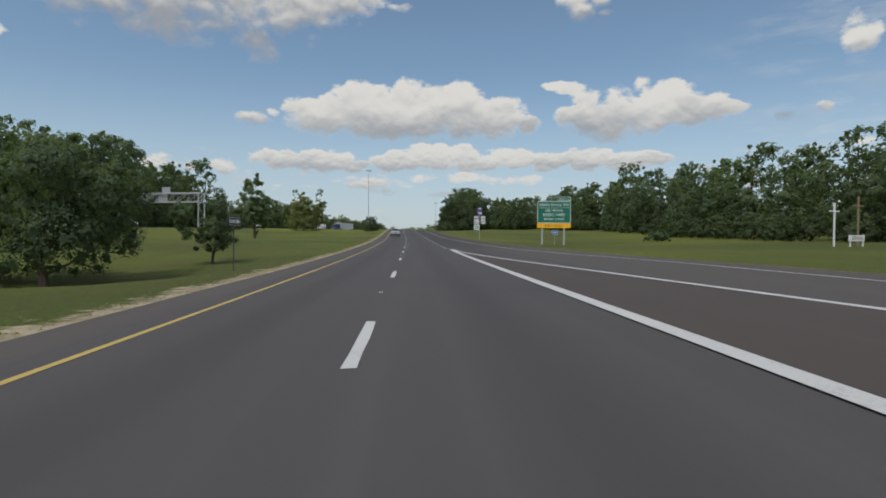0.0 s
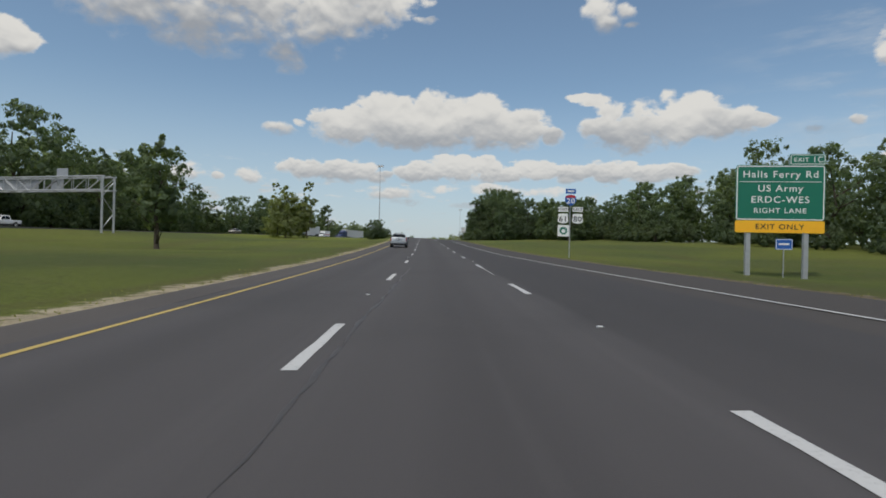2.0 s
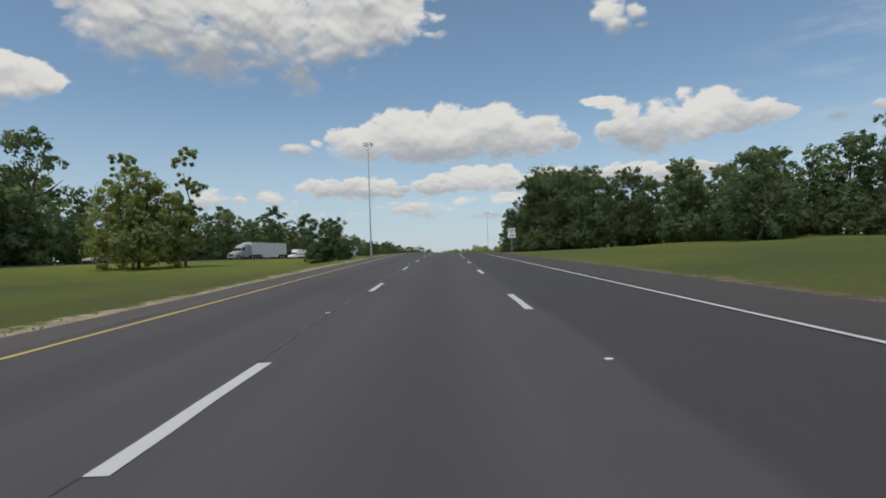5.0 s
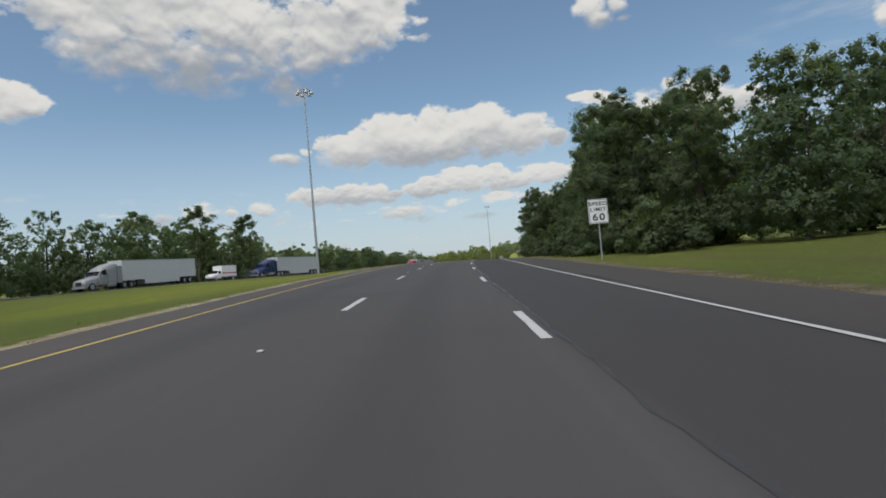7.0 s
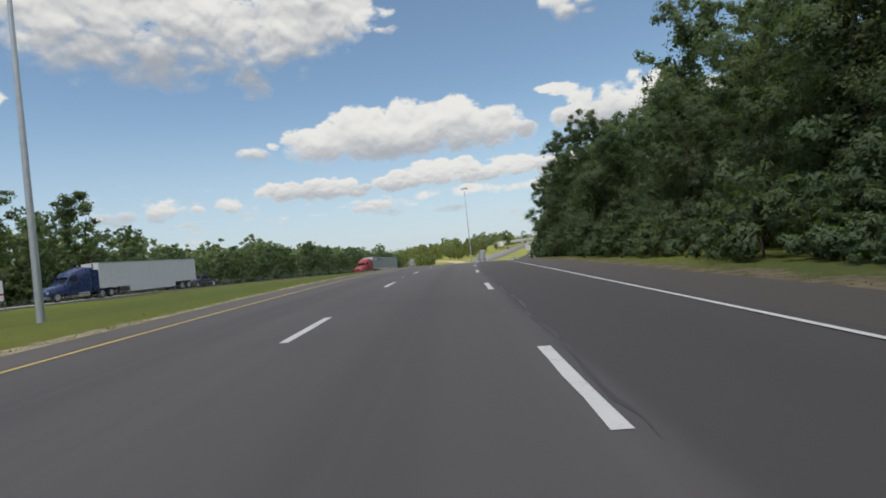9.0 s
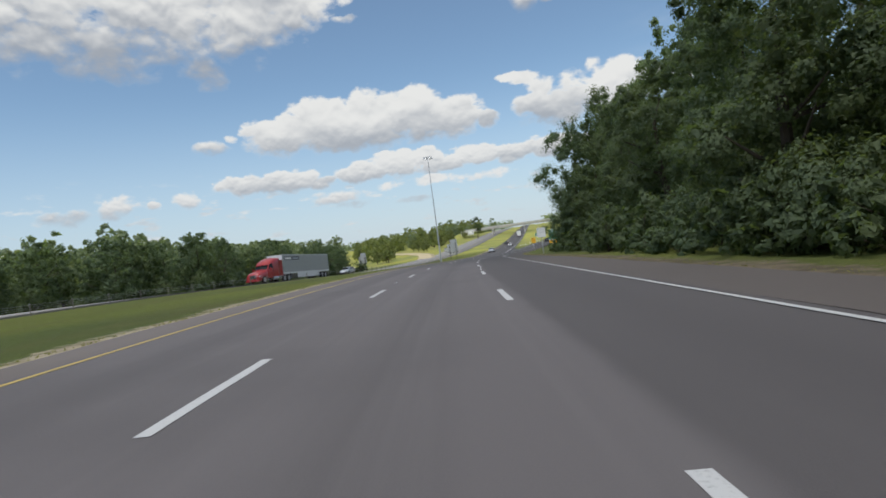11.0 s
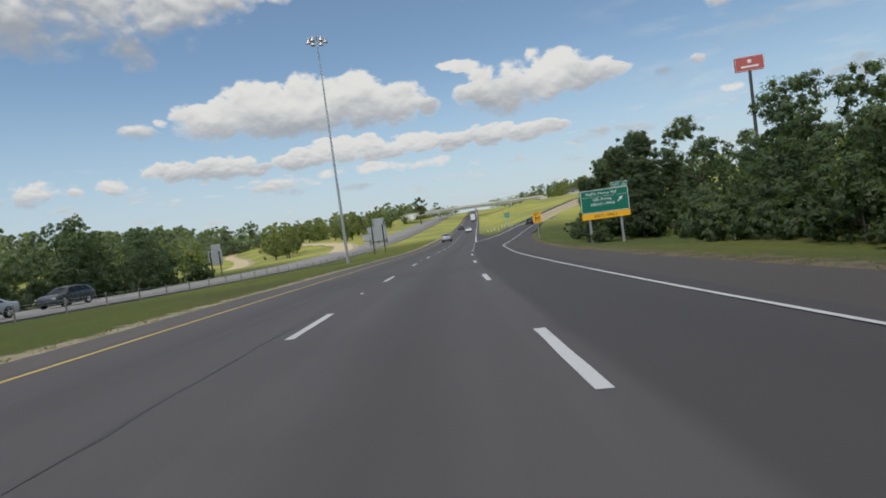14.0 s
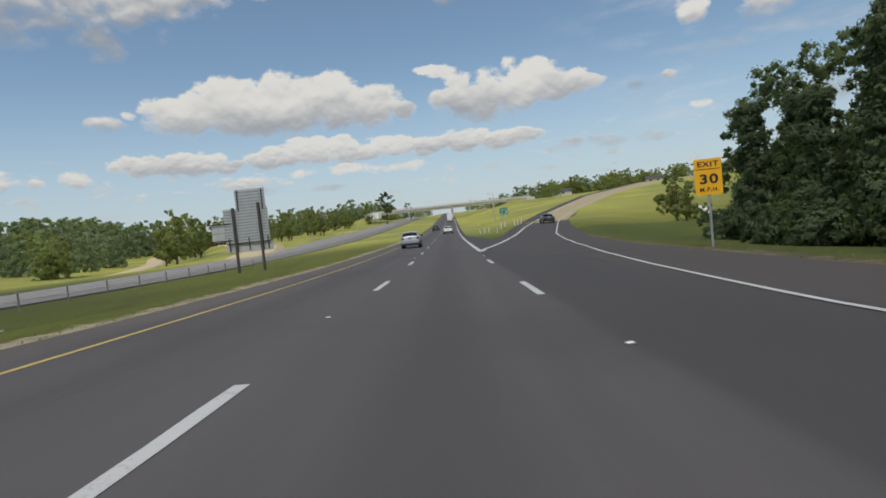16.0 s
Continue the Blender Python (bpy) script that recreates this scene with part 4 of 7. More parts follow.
def broadleaf(seed, height, width, low, clumps, per, size, material, shape="round", radius=None, exact=False):
    """A tree's two meshes: trunk with limbs, and a crown of limb-borne leaf masses, each made of clumps, with gaps between."""
    rng = np.random.default_rng(seed)
    spread, base = width / 2, low * height
    tall = height - base
    masses = []
    count = 18 if shape == "spire" else 11 if clumps >= 100 else 8
    for k in range(count):
        f = (k + rng.uniform(0.1, 0.9)) / count
        if shape == "round":
            prof = math.sqrt(max(0.0, 1 - ((f - 0.40) / 0.66) ** 2))
        elif shape == "oval":
            prof = 0.88 * math.sqrt(max(0.0, 1 - ((f - 0.44) / 0.61) ** 2))
        elif shape == "spread":     # narrow foot, wide shoulders
            prof = 0.25 + 0.85 * math.sin(min(1.0, f * 1.15) * 2.0)
        else:   # upright shoots
            prof = 1.0 - 0.78 * f
        a = k * 2.4 + rng.uniform(-0.5, 0.5)
        big = min(spread * (rng.uniform(0.55, 0.72) if shape == "spire" else rng.uniform(0.40, 0.60)), tall * 0.30) * (1.12 - 0.42 * f)
        off = max(0.0, spread * prof * rng.uniform(0.80, 1.12) - big)
        masses.append((np.array((math.cos(a) * off, math.sin(a) * off, base + min(tall * f, tall - big * 0.8) + (big * 0.7 if f < 0.12 else 0.0))), big))
    masses.append((np.array((0.0, 0.0, base + tall * 0.40)), min(spread * 0.55, tall * 0.30)))
    if low < 0.05:
        for a in rng.uniform(0, 1.2) + np.arange(4) * 1.57:
            big = min(spread * rng.uniform(0.38, 0.5), tall * 0.24)
            masses.append((np.array((math.cos(a) * (spread * 0.9 - big), math.sin(a) * (spread * 0.9 - big), base + big * 0.75)), big))
    weight = np.array([m[1] ** 1.6 for m in masses])
    pick = rng.choice(len(masses), clumps, p=weight / weight.sum())
    cs, rs, outs = [], [], []
    for m in pick:
        c, big = masses[m]
        d = rng.normal(size=3) + np.array((c[0], c[1], 0.0)) / max(spread, 0.1) * 0.9 + np.array((0, 0, 0.35))
        d /= np.linalg.norm(d)
        sprig = rng.uniform() < 0.13            # shoots that break the outline
        p = c + d * big * (rng.uniform(1.0, 1.22) if sprig else rng.uniform(0.40, 0.98)) * np.array((1, 1, 0.85))
        r = big * (rng.uniform(0.16, 0.26) if sprig else rng.uniform(0.24, 0.50))
        p[2] = max(p[2], base + r * 0.5)
        cs.append(p)
        rs.append(r)
        outs.append(d)
    cs, rs = np.array(cs), np.array(rs)
    if exact:       # trim the crown to the height and width asked for
        up, out = np.max(cs[:, 2] + rs * 0.9) - base, np.percentile(np.hypot(cs[:, 0], cs[:, 1]) + rs, 97)
        cs[:, 2] = base + (cs[:, 2] - base) * tall / up
        cs[:, :2] *= spread / out
        rs *= min(1.0, spread / out)
    return (trunk_mesh("trunk", rng, height, radius or height * 0.022, 7, max(low, 0.15), spread),
            leaves_mesh("crown", rng, cs, rs, per, size, material, outward=np.array(outs)))


def pine(seed, height, width, low, tiers, per, size):
    rng = np.random.default_rng(seed)
    cs, rs = [], []
    for k in range(tiers):
        f = k / (tiers - 1)
        for b in range(rng.integers(4, 7)):
            a = rng.uniform(0, 2 * math.pi)
            reach = width / 2 * math.sqrt(max(0.05, 1 - (1.75 * f - 0.72) ** 2)) * rng.uniform(0.35, 1.05)
            for s in (0.5, 0.8, 1.0):
                cs.append((math.cos(a) * reach * s, math.sin(a) * reach * s, height * (low + (1 - low) * f * 0.95) + reach * 0.22 * s + rng.normal(0, 0.3)))
                rs.append(width * 0.085 * rng.uniform(0.6, 1.3))
    return (trunk_mesh("trunk", rng, height, height * 0.017, 8, low, width / 2), leaves_mesh("crown", rng, np.array(cs), np.array(rs), per, size, M_NEEDLE, flat=0.6))


KINDS = {}


def kind_of_tree(key, name, meshes, label, category="tree"):
    KINDS[key] = (name, meshes, label, category)


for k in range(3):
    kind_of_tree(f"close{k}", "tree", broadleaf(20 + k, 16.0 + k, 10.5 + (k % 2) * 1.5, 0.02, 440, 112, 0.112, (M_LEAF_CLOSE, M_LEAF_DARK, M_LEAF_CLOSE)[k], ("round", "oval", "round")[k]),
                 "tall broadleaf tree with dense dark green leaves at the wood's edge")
for k in range(4):
    kind_of_tree(f"near{k}", "tree", broadleaf(10 + k, 16.0 + k, 11.0 + (k % 2) * 1.5, 0.03, 420, 50, 0.172, (M_LEAF, M_LEAF_DARK, M_LEAF, M_LEAF_DARK)[k], ("round", "oval")[k % 2]),
                 "tall broadleaf tree with dense dark green leaves in a wood")
for k in range(4):
    kind_of_tree(f"far{k}", "tree", broadleaf(30 + k, 15.0, 12.5 - (k % 2) * 1.5, 0.03, 210, 22, 0.33, (M_LEAF_DARK, M_LEAF, M_LEAF_DARK, M_LEAF)[k], ("round", "oval")[k % 2]),
                 "dark green broadleaf tree in a distant wood")
for k in range(3):
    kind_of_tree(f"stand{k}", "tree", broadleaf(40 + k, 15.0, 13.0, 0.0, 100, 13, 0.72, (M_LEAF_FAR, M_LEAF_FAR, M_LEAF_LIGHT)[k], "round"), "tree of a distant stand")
for k in range(2):
    kind_of_tree(f"pale{k}", "tree", broadleaf(50 + k, 11.0, 8.0, 0.06, 90, 50, 0.28, M_LEAF_LIGHT, ("round", "oval")[k]), "sunlit yellow-green broadleaf tree on a grass slope")
for k in range(2):
    kind_of_tree(f"pine{k}", "pine_tree", pine(60 + k, 17.0, 10.0, 0.40, 10, 40, 0.24), "tall pine with an open crown and bare lower trunk", "pine tree")
for k in range(2):
    kind_of_tree(f"cedar{k}", "tree", broadleaf(90 + k, 15.0, 7.0, 0.02, 420, 46, 0.17, M_LEAF_CLOSE, "spire", None, True), "tall dense dark green tree with a narrow pointed crown")
kind_of_tree("lawn", "tree", broadleaf(78, 6.6, 8.4, 0.10, 460, 62, 0.085, M_LEAF_DARK, "round", 0.17, True), "low spreading dark tree standing on the median grass")
kind_of_tree("thicket", "tree", broadleaf(76, 5.2, 6.4, 0.02, 420, 62, 0.085, M_LEAF_DARK, "round", 0.15, True), "low dense dark tree with leaves down to the grass")
kind_of_tree("sapling", "tree", broadleaf(72, 3.9, 5.0, 0.22, 150, 75, 0.07, M_LEAF_DARK, "spread", 0.09, True), "small dark tree with a forked crown on the median grass")
kind_of_tree("median", "tree", broadleaf(73, 13.5, 8.0, 0.16, 120, 42, 0.26, M_LEAF, "oval"), "upright green tree on the median grass")
kind_of_tree("slender", "tree", broadleaf(74, 13.0, 4.6, 0.10, 110, 42, 0.20, M_LEAF_LIGHT, "oval", 0.14), "slender tree with upright leafy shoots on the median")
kind_of_tree("bushy", "tree", broadleaf(75, 11.0, 12.0, 0.02, 260, 50, 0.22, M_LEAF_LIGHT, "round", 0.2), "broad bushy yellow-green tree with several stems on the median")
kind_of_tree("shrub0", "shrub", broadleaf(80, 3.4, 4.6, 0.0, 75, 40, 0.125, M_LEAF_CLOSE, "round", 0.06), "dense green shrub at the foot of the wood", "shrub")
kind_of_tree("shrub1", "shrub", broadleaf(81, 2.4, 3.8, 0.0, 60, 70, 0.095, M_LEAF_DARK, "round", 0.05), "low green shrub on the roadside grass", "shrub")


def plant(key, x, y, scale=1.0, turn=None, group="", sz=1.0, rng=random, z=None):
    name, (trunk, crown), label, category = KINDS[key]
    turn = rng.uniform(0, 360) if turn is None else turn
    ob = thing(name, Matrix.LocRotScale((x, y, (gz(x, y) if z is None else z) - 0.05), Euler((0, 0, radians(turn))), (scale, scale, scale * sz)), label, category, group)
    part("trunk", trunk, None, ob)
    part("crown", crown, None, ob)
    return ob


def clear_of_lane(x, y):
    return not (520 < y < 800 and abs(x - np.interp(y, SIDE_Y, SIDE_X)) < 13) and not (490 < y < 700 and abs(x - np.interp(y, LOOP_Y, LOOP_X)) < 9)


def wood(keys, y0, y1, step, u0, u1, lo, hi, group, seed, ways=(WAY_Y, WAY_X), skip=0.0, sz=(0.9, 1.15)):
    """Trees scattered along a stretch of road, between two distances from it."""
    rng = random.Random(seed)
    y = y0
    while y < y1:
        u = rng.uniform(u0, u1)
        if rng.random() >= skip:
            x, yy = (float(k) for k in way(y, u, *ways))
            if not clear_of_lane(x, yy):
                y += step * 0.5
                continue
            plant(rng.choice(keys), x, yy, rng.uniform(lo, hi), None, group, rng.uniform(*sz), rng)
        y += step * rng.uniform(0.6, 1.4)


STANDS = {"stand0": [], "stand1": [], "stand2": []}


def stand(keys, y0, y1, step, u0, u1, lo, hi, seed, ways=(WAY_Y, WAY_X)):
    """Far trees that nobody could count, gathered for one mesh a leaf colour."""
    rng = random.Random(seed)
    y = y0
    while y < y1:
        x, yy = (float(k) for k in way(y, rng.uniform(u0, u1), *ways))
        if clear_of_lane(x, yy):
            STANDS[rng.choice(keys)].append((x, yy, gz(x, yy) - 0.2, rng.uniform(lo, hi), rng.uniform(0, 6.28)))
        y += step * rng.uniform(0.6, 1.4)


def build_stands():
    for key, places in STANDS.items():
        crown = KINDS[key][1][1]
        co = np.empty(len(crown.vertices) * 3, np.float32)
        crown.vertices.foreach_get("co", co)
        co = co.reshape(-1, 3)
        out = []
        for x, y, z, k, a in places:
            c, s = math.cos(a), math.sin(a)
            out.append(np.stack([co[:, 0] * c - co[:, 1] * s, co[:, 0] * s + co[:, 1] * c, co[:, 2]], -1) * k + (x, y, z))
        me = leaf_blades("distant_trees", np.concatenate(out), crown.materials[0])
        tagged(new("distant_trees", me), "distant mixed woods beyond the grass slopes", "woods", kind="stuff")


NEARS, FARS, PALES, PINES = ["near0", "near1", "near2", "near3"], ["far0", "far1", "far2", "far3"], ["pale0", "pale1"], ["pine0", "pine1"]
DARKS = ["stand0", "stand1"]
OPP = (OPP_Y, OPP_X)
# the wood close beside the right shoulder
CLOSES = ["close0", "close1", "close2"]
wood(CLOSES, 224, 252, 6.6, 16.2, 18.0, 0.70, 0.86, "trees of the roadside wood", 1)
wood(CLOSES, 254, 292, 6.4, 15.6, 17.4, 0.62, 0.72, "trees of the roadside wood", 46, sz=(0.9, 1.0))
wood(CLOSES, 295, 352, 6.6, 16.2, 18.0, 0.70, 0.86, "trees of the roadside wood", 47)
for y, u, k in ((277, 12.6, 0.74), (288, 12.4, 0.80), (300, 12.8, 0.74)):      # limbs that reach over the shoulder
    x, yy = (float(v) for v in way(y, u))
    plant("close0", x, yy, k, y * 40, "trees of the roadside wood")
wood(NEARS, 232, 268, 6.0, 22, 27, 0.86, 1.0, "trees of the roadside wood", 2)
wood(NEARS, 268, 352, 9.0, 23, 29, 0.92, 1.12, "trees of the roadside wood", 30)
wood(["shrub0", "shrub1"], 222, 328, 3.2, 10.9, 12.2, 0.6, 1.05, "shrubs along the wood", 4)
# wood set back on the right before it
wood(FARS, -30, 165, 7.0, 54, 60, 0.80, 1.02, "trees of the set-back wood", 5)
wood(FARS, 60, 200, 9, 66, 80, 0.88, 1.05, "trees of the set-back wood", 6)
wood(FARS, 186, 224, 4.2, 30, 42, 0.62, 0.78, "trees of the set-back wood", 7)
wood(FARS, 165, 206, 4.2, 50, 58, 0.80, 0.95, "trees of the set-back wood", 8)
wood(FARS, 206, 240, 5, 40, 56, 0.72, 0.86, "trees of the set-back wood", 42)
wood(NEARS, 210, 236, 4.2, 21, 33, 0.55, 0.68, "trees of the roadside wood", 43)
wood(["shrub0"], 165, 222, 5, 46, 49, 0.9, 1.5, "shrubs along the set-back wood", 41)
wood(["shrub0"], -30, 190, 8, 48, 52, 0.9, 1.4, "shrubs along the set-back wood", 9)
# behind the large exit sign and down to the hollow
wood(["shrub0", "shrub1"], 328, 350, 3.4, 12.6, 13.8, 0.6, 1.05, "shrubs along the wood", 44)
wood(["shrub0"], 372, 399, 3.2, 15.4, 17.2, 0.7, 1.1, "shrubs behind the exit sign", 36)
wood(NEARS, 370, 398, 5, 19, 22.5, 0.46, 0.58, "trees behind the exit sign", 37)
wood(["shrub0"], 353, 420, 4.5, 21.5, 24, 0.8, 1.2, "shrubs behind the exit sign", 31)
wood(NEARS, 358, 402, 6, 26, 30, 0.48, 0.60, "trees behind the exit sign", 32)
wood(FARS, 352, 398, 7, 31, 36, 0.7, 0.85, "trees behind the exit sign", 10)
stand(DARKS, 352, 440, 6, 38, 70, 0.62, 0.8, 11)
wood(["cedar0", "cedar1"], 430.5, 446, 2.6, 20.8, 25.0, 0.72, 0.92, "trees behind the exit sign", 12)
wood(["cedar0", "cedar1"], 445, 453, 2.8, 18.5, 21.5, 0.50, 0.62, "trees behind the exit sign", 33)
wood(NEARS, 446, 459, 4.0, 24, 30, 0.66, 0.78, "trees behind the exit sign", 34)
wood(["shrub0"], 446, 455, 3.0, 18.5, 22, 0.6, 0.9, "shrubs behind the exit sign", 35)
wood(FARS, 400, 450, 6.5, 26, 36, 0.56, 0.68, "trees behind the exit sign", 29)
wood(["shrub0"], 428, 446, 4.2, 16, 18.5, 0.6, 1.0, "shrubs behind the exit sign", 13)
# the far side of the oncoming carriageway
wood(FARS, 10, 240, 6.0, -40, -28, 1.36, 1.66, "trees beyond the oncoming lanes", 14, OPP)
stand(DARKS, -60, 260, 6, -75, -50, 1.4, 1.8, 15, OPP)
wood(["shrub0"], 20, 240, 9, -27, -23, 0.9, 1.5, "shrubs beyond the oncoming lanes", 16, OPP)
wood(FARS, 232, 335, 5, -40, -28, 0.85, 1.08, "trees beyond the oncoming lanes", 17, OPP)
wood(FARS + ["pine0"], 335, 446, 5.0, -28, -17, 0.50, 0.68, "trees beyond the oncoming lanes", 18, OPP)
stand(DARKS, 300, 445, 5, -60, -36, 0.8, 1.05, 19, OPP)
wood(FARS, 326, 436, 4.6, -24, -16.5, 0.50, 0.64, "trees beyond the oncoming lanes", 45, OPP)
wood(FARS, 434, 452, 4, -19, -13.8, 0.46, 0.58, "trees beyond the oncoming lanes", 38, OPP)
wood(FARS, 448, 465, 4.5, -28, -18, 0.50, 0.66, "trees beyond the oncoming lanes", 39, OPP)
wood(["shrub0", "shrub1"], 438, 462, 3.2, -16, -12.5, 0.8, 1.2, "shrubs beyond the oncoming lanes", 40, OPP)
wood(["shrub0", "shrub1"], 330, 440, 7, -16, -13.5, 0.8, 1.3, "shrubs beyond the oncoming lanes", 20, OPP)
# the valley to the left
wood(PALES, 528, 760, 7, -42, -18, 0.6, 0.95, "trees on the valley slope", 21, OPP)
stand(DARKS, 440, 820, 3.6, -200, -150, 1.15, 1.6, 22, OPP)
stand(DARKS, 420, 840, 8, -270, -200, 1.2, 1.7, 23, OPP)
stand(["stand0", "stand1", "stand2"], 560, 840, 4, -130, -50, 0.7, 1.0, 24, OPP)
# hill by the overpass and the ramp
stand(["stand2"], 738, 860, 2.6, 60, 150, 0.5, 0.85, 25)
stand(["stand2"], 560, 660, 5, 112, 150, 0.45, 0.7, 26)
stand(["stand2", "stand0"], 800, 1000, 5, -120, -40, 0.8, 1.2, 27)
stand(DARKS, 830, 1000, 6, 40, 140, 0.7, 1.1, 28)
build_stands()

# single trees on the median and beside the road
plant("lawn", -16.6, 25.8, 1.12, 40, "trees on the median")
plant("sapling", -12.7, 35.3, 1.05, 10, "trees on the median")
plant("median", -32.4, 113.5, 1.0, 70, "trees on the median")
plant("bushy", -38.0, 187, 1.0, 20, "trees on the median")
for x, y, s, a in ((-40.5, 188, 1.06, 20), (-37.8, 185.5, 1.0, 130), (-33.0, 188, 1.10, 250)):
    plant("slender", x, y, s, a, "trees on the median")
plant("thicket", -15.6, 184.5, 1.0, 200, "trees on the median")
plant("pine0", -88, 325, 1.25, 15, "trees beyond the oncoming lanes")
plant("pine1", -62, 305, 1.05, 80, "trees beyond the oncoming lanes")
plant("pine0", -54, 314, 0.95, 200, "trees beyond the oncoming lanes")
wood(["shrub0"], 212.5, 223, 2.2, 13.5, 17.5, 0.8, 1.25, "shrubs along the wood", 44)
plant("close0", 11.0, 222.5, 0.80, 30, "trees of the roadside wood")
plant("close2", 15.5, 217.5, 0.74, 160, "trees of the roadside wood")
for y, u, k in ((252, 20.0, 1.12), (269, 22.5, 0.85)):
    x, yy = (float(v) for v in way(y, u))
    plant("close1", x, yy, k, y, "trees of the roadside wood")
plant("near1", 30.5, 356.0, 0.95, 10, "trees of the roadside wood")
plant("close1", 24.2, 351.5, 0.98, 60, "trees of the roadside wood")
plant("close2", 29.0, 350, 1.12, 220, "trees of the roadside wood")
plant("near0", 62, 436, 0.95, 100, "trees behind the exit sign")
for x, y, k in ((-24, 668, 1.0), (-19, 655, 1.05), (-15, 668, 1.15), (-11, 652, 1.0), (-8, 668, 1.1), (-22, 690, 1.1), (-28, 705, 1.0), (-3, 660, 0.95), (-16, 700, 1.2)):
    plant(("pale0", "pale1")[int(y) % 2], x, y, k, 40 * x, "trees on the valley slope")
plant("pine1", 62, 700, 0.95, 40, "trees on the valley slope")
plant("shrub1", 36.0, 85.0, 1.1, 0, "shrubs on the grass")
plant("shrub1", 66, 470, 0.9, 0, "shrubs on the grass")
plant("pale0", 69, 480, 0.62, 90, "trees by the hollow")
plant("pale1", 75, 486, 0.6, 20, "trees by the hollow")


def far_woods():
    """Tree-covered ridges on the horizon, in the leaf colour paled for haze."""
    rng = np.random.default_rng(4)
    cs, rs = [], []
    for a in np.arange(-75, 76, 0.55):
        for row in range(3):
            d = 900 + row * 160 + rng.uniform(-60, 60)
            x, y = 60 + d * math.sin(radians(a)), 200 + d * math.cos(radians(a))
            if abs(unway(np.array([x]), np.array([min(y, 1480)]))[1][0]) < 26:
                continue
            r = rng.uniform(6, 11)
            cs.append((x, y, float(land_z(x, y)) + 2 + row * 3 + rng.uniform(0, 5)))
            rs.append(r)
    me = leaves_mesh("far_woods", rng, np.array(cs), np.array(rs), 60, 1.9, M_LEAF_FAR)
    tagged(new("far_woods", me), "hazy green woods along the horizon", "woods", kind="stuff")


far_woods()


def grass_tufts():
    """Longer, uneven grass where the mower leaves it, along both edges of the paving."""
    rng = np.random.default_rng(9)
    v, f = [], []
    for side, y0, y1, n, wide, top in ((-1, 0, 480, 14000, 0.25, 0.09), (1, 0, 470, 12000, 0.25, 0.09)):
        ys = rng.uniform(y0, y1, n)
        off = rng.exponential(wide, n) + 0.15
        u = np.where(side < 0, EDGE_LEFT - off, edge_right(ys) + off)
        x, y = way(ys, u)
        z = ground_z(x, y)
        h, a, w = rng.uniform(0.25, 1.0, n) * top, rng.uniform(0, math.pi, n), rng.uniform(0.02, 0.06, n)
        lean = rng.normal(0, 0.07, (n, 2))
        for k in range(n):
            c, s = math.cos(a[k]) * w[k], math.sin(a[k]) * w[k]
            i = len(v)
            v += [(x[k] - c, y[k] - s, z[k] - 0.02), (x[k] + c, y[k] + s, z[k] - 0.02), (x[k] + lean[k, 0], y[k] + lean[k, 1], z[k] + h[k])]
            f.append((i, i + 1, i + 2))
    tagged(new("grass_tufts", mesh_of("grass_tufts", v, f, M_TUFT)), "uneven long grass along the asphalt edge", "grass", kind="stuff")


M_TUFT = leaf_mat("long_grass", (0.16, 0.175, 0.055), (0.26, 0.245, 0.10), 0.6)
grass_tufts()


# ---- signs ----
def plate(parent, w, h, material, z, x=0.0, r=0.06, y=0.0, name="panel", label="", border=None, line=0.03, inset=0.02, depth=0.03):
    p = part(name, prism(rounded(w, h, r, x, z), depth), material, parent, label)
    p.location = (0, y, 0)
    if border is not None:
        b = part("border", ring(w, h, r, line, inset, x, z), border, p)
        b.location = (0, -0.006, 0)
    return p


def legend(parent, text, height, z, material, x=0.0, wide=1.0, y=-0.007, bold=0.0):
    return part("legend", lettering(text, height, x, z, y, wide, bold), material, parent)


def post(parent, x, top, bottom=-0.4, r=0.07, y=0.1, square=False, material=None):
    bm = box((x - r, y - r, bottom), (x + r, y + r, top), 0.008) if square else tube((x, y, bottom), (x, y, top), r, sides=10)
    return part("post", bm, material or M_GALV, parent)


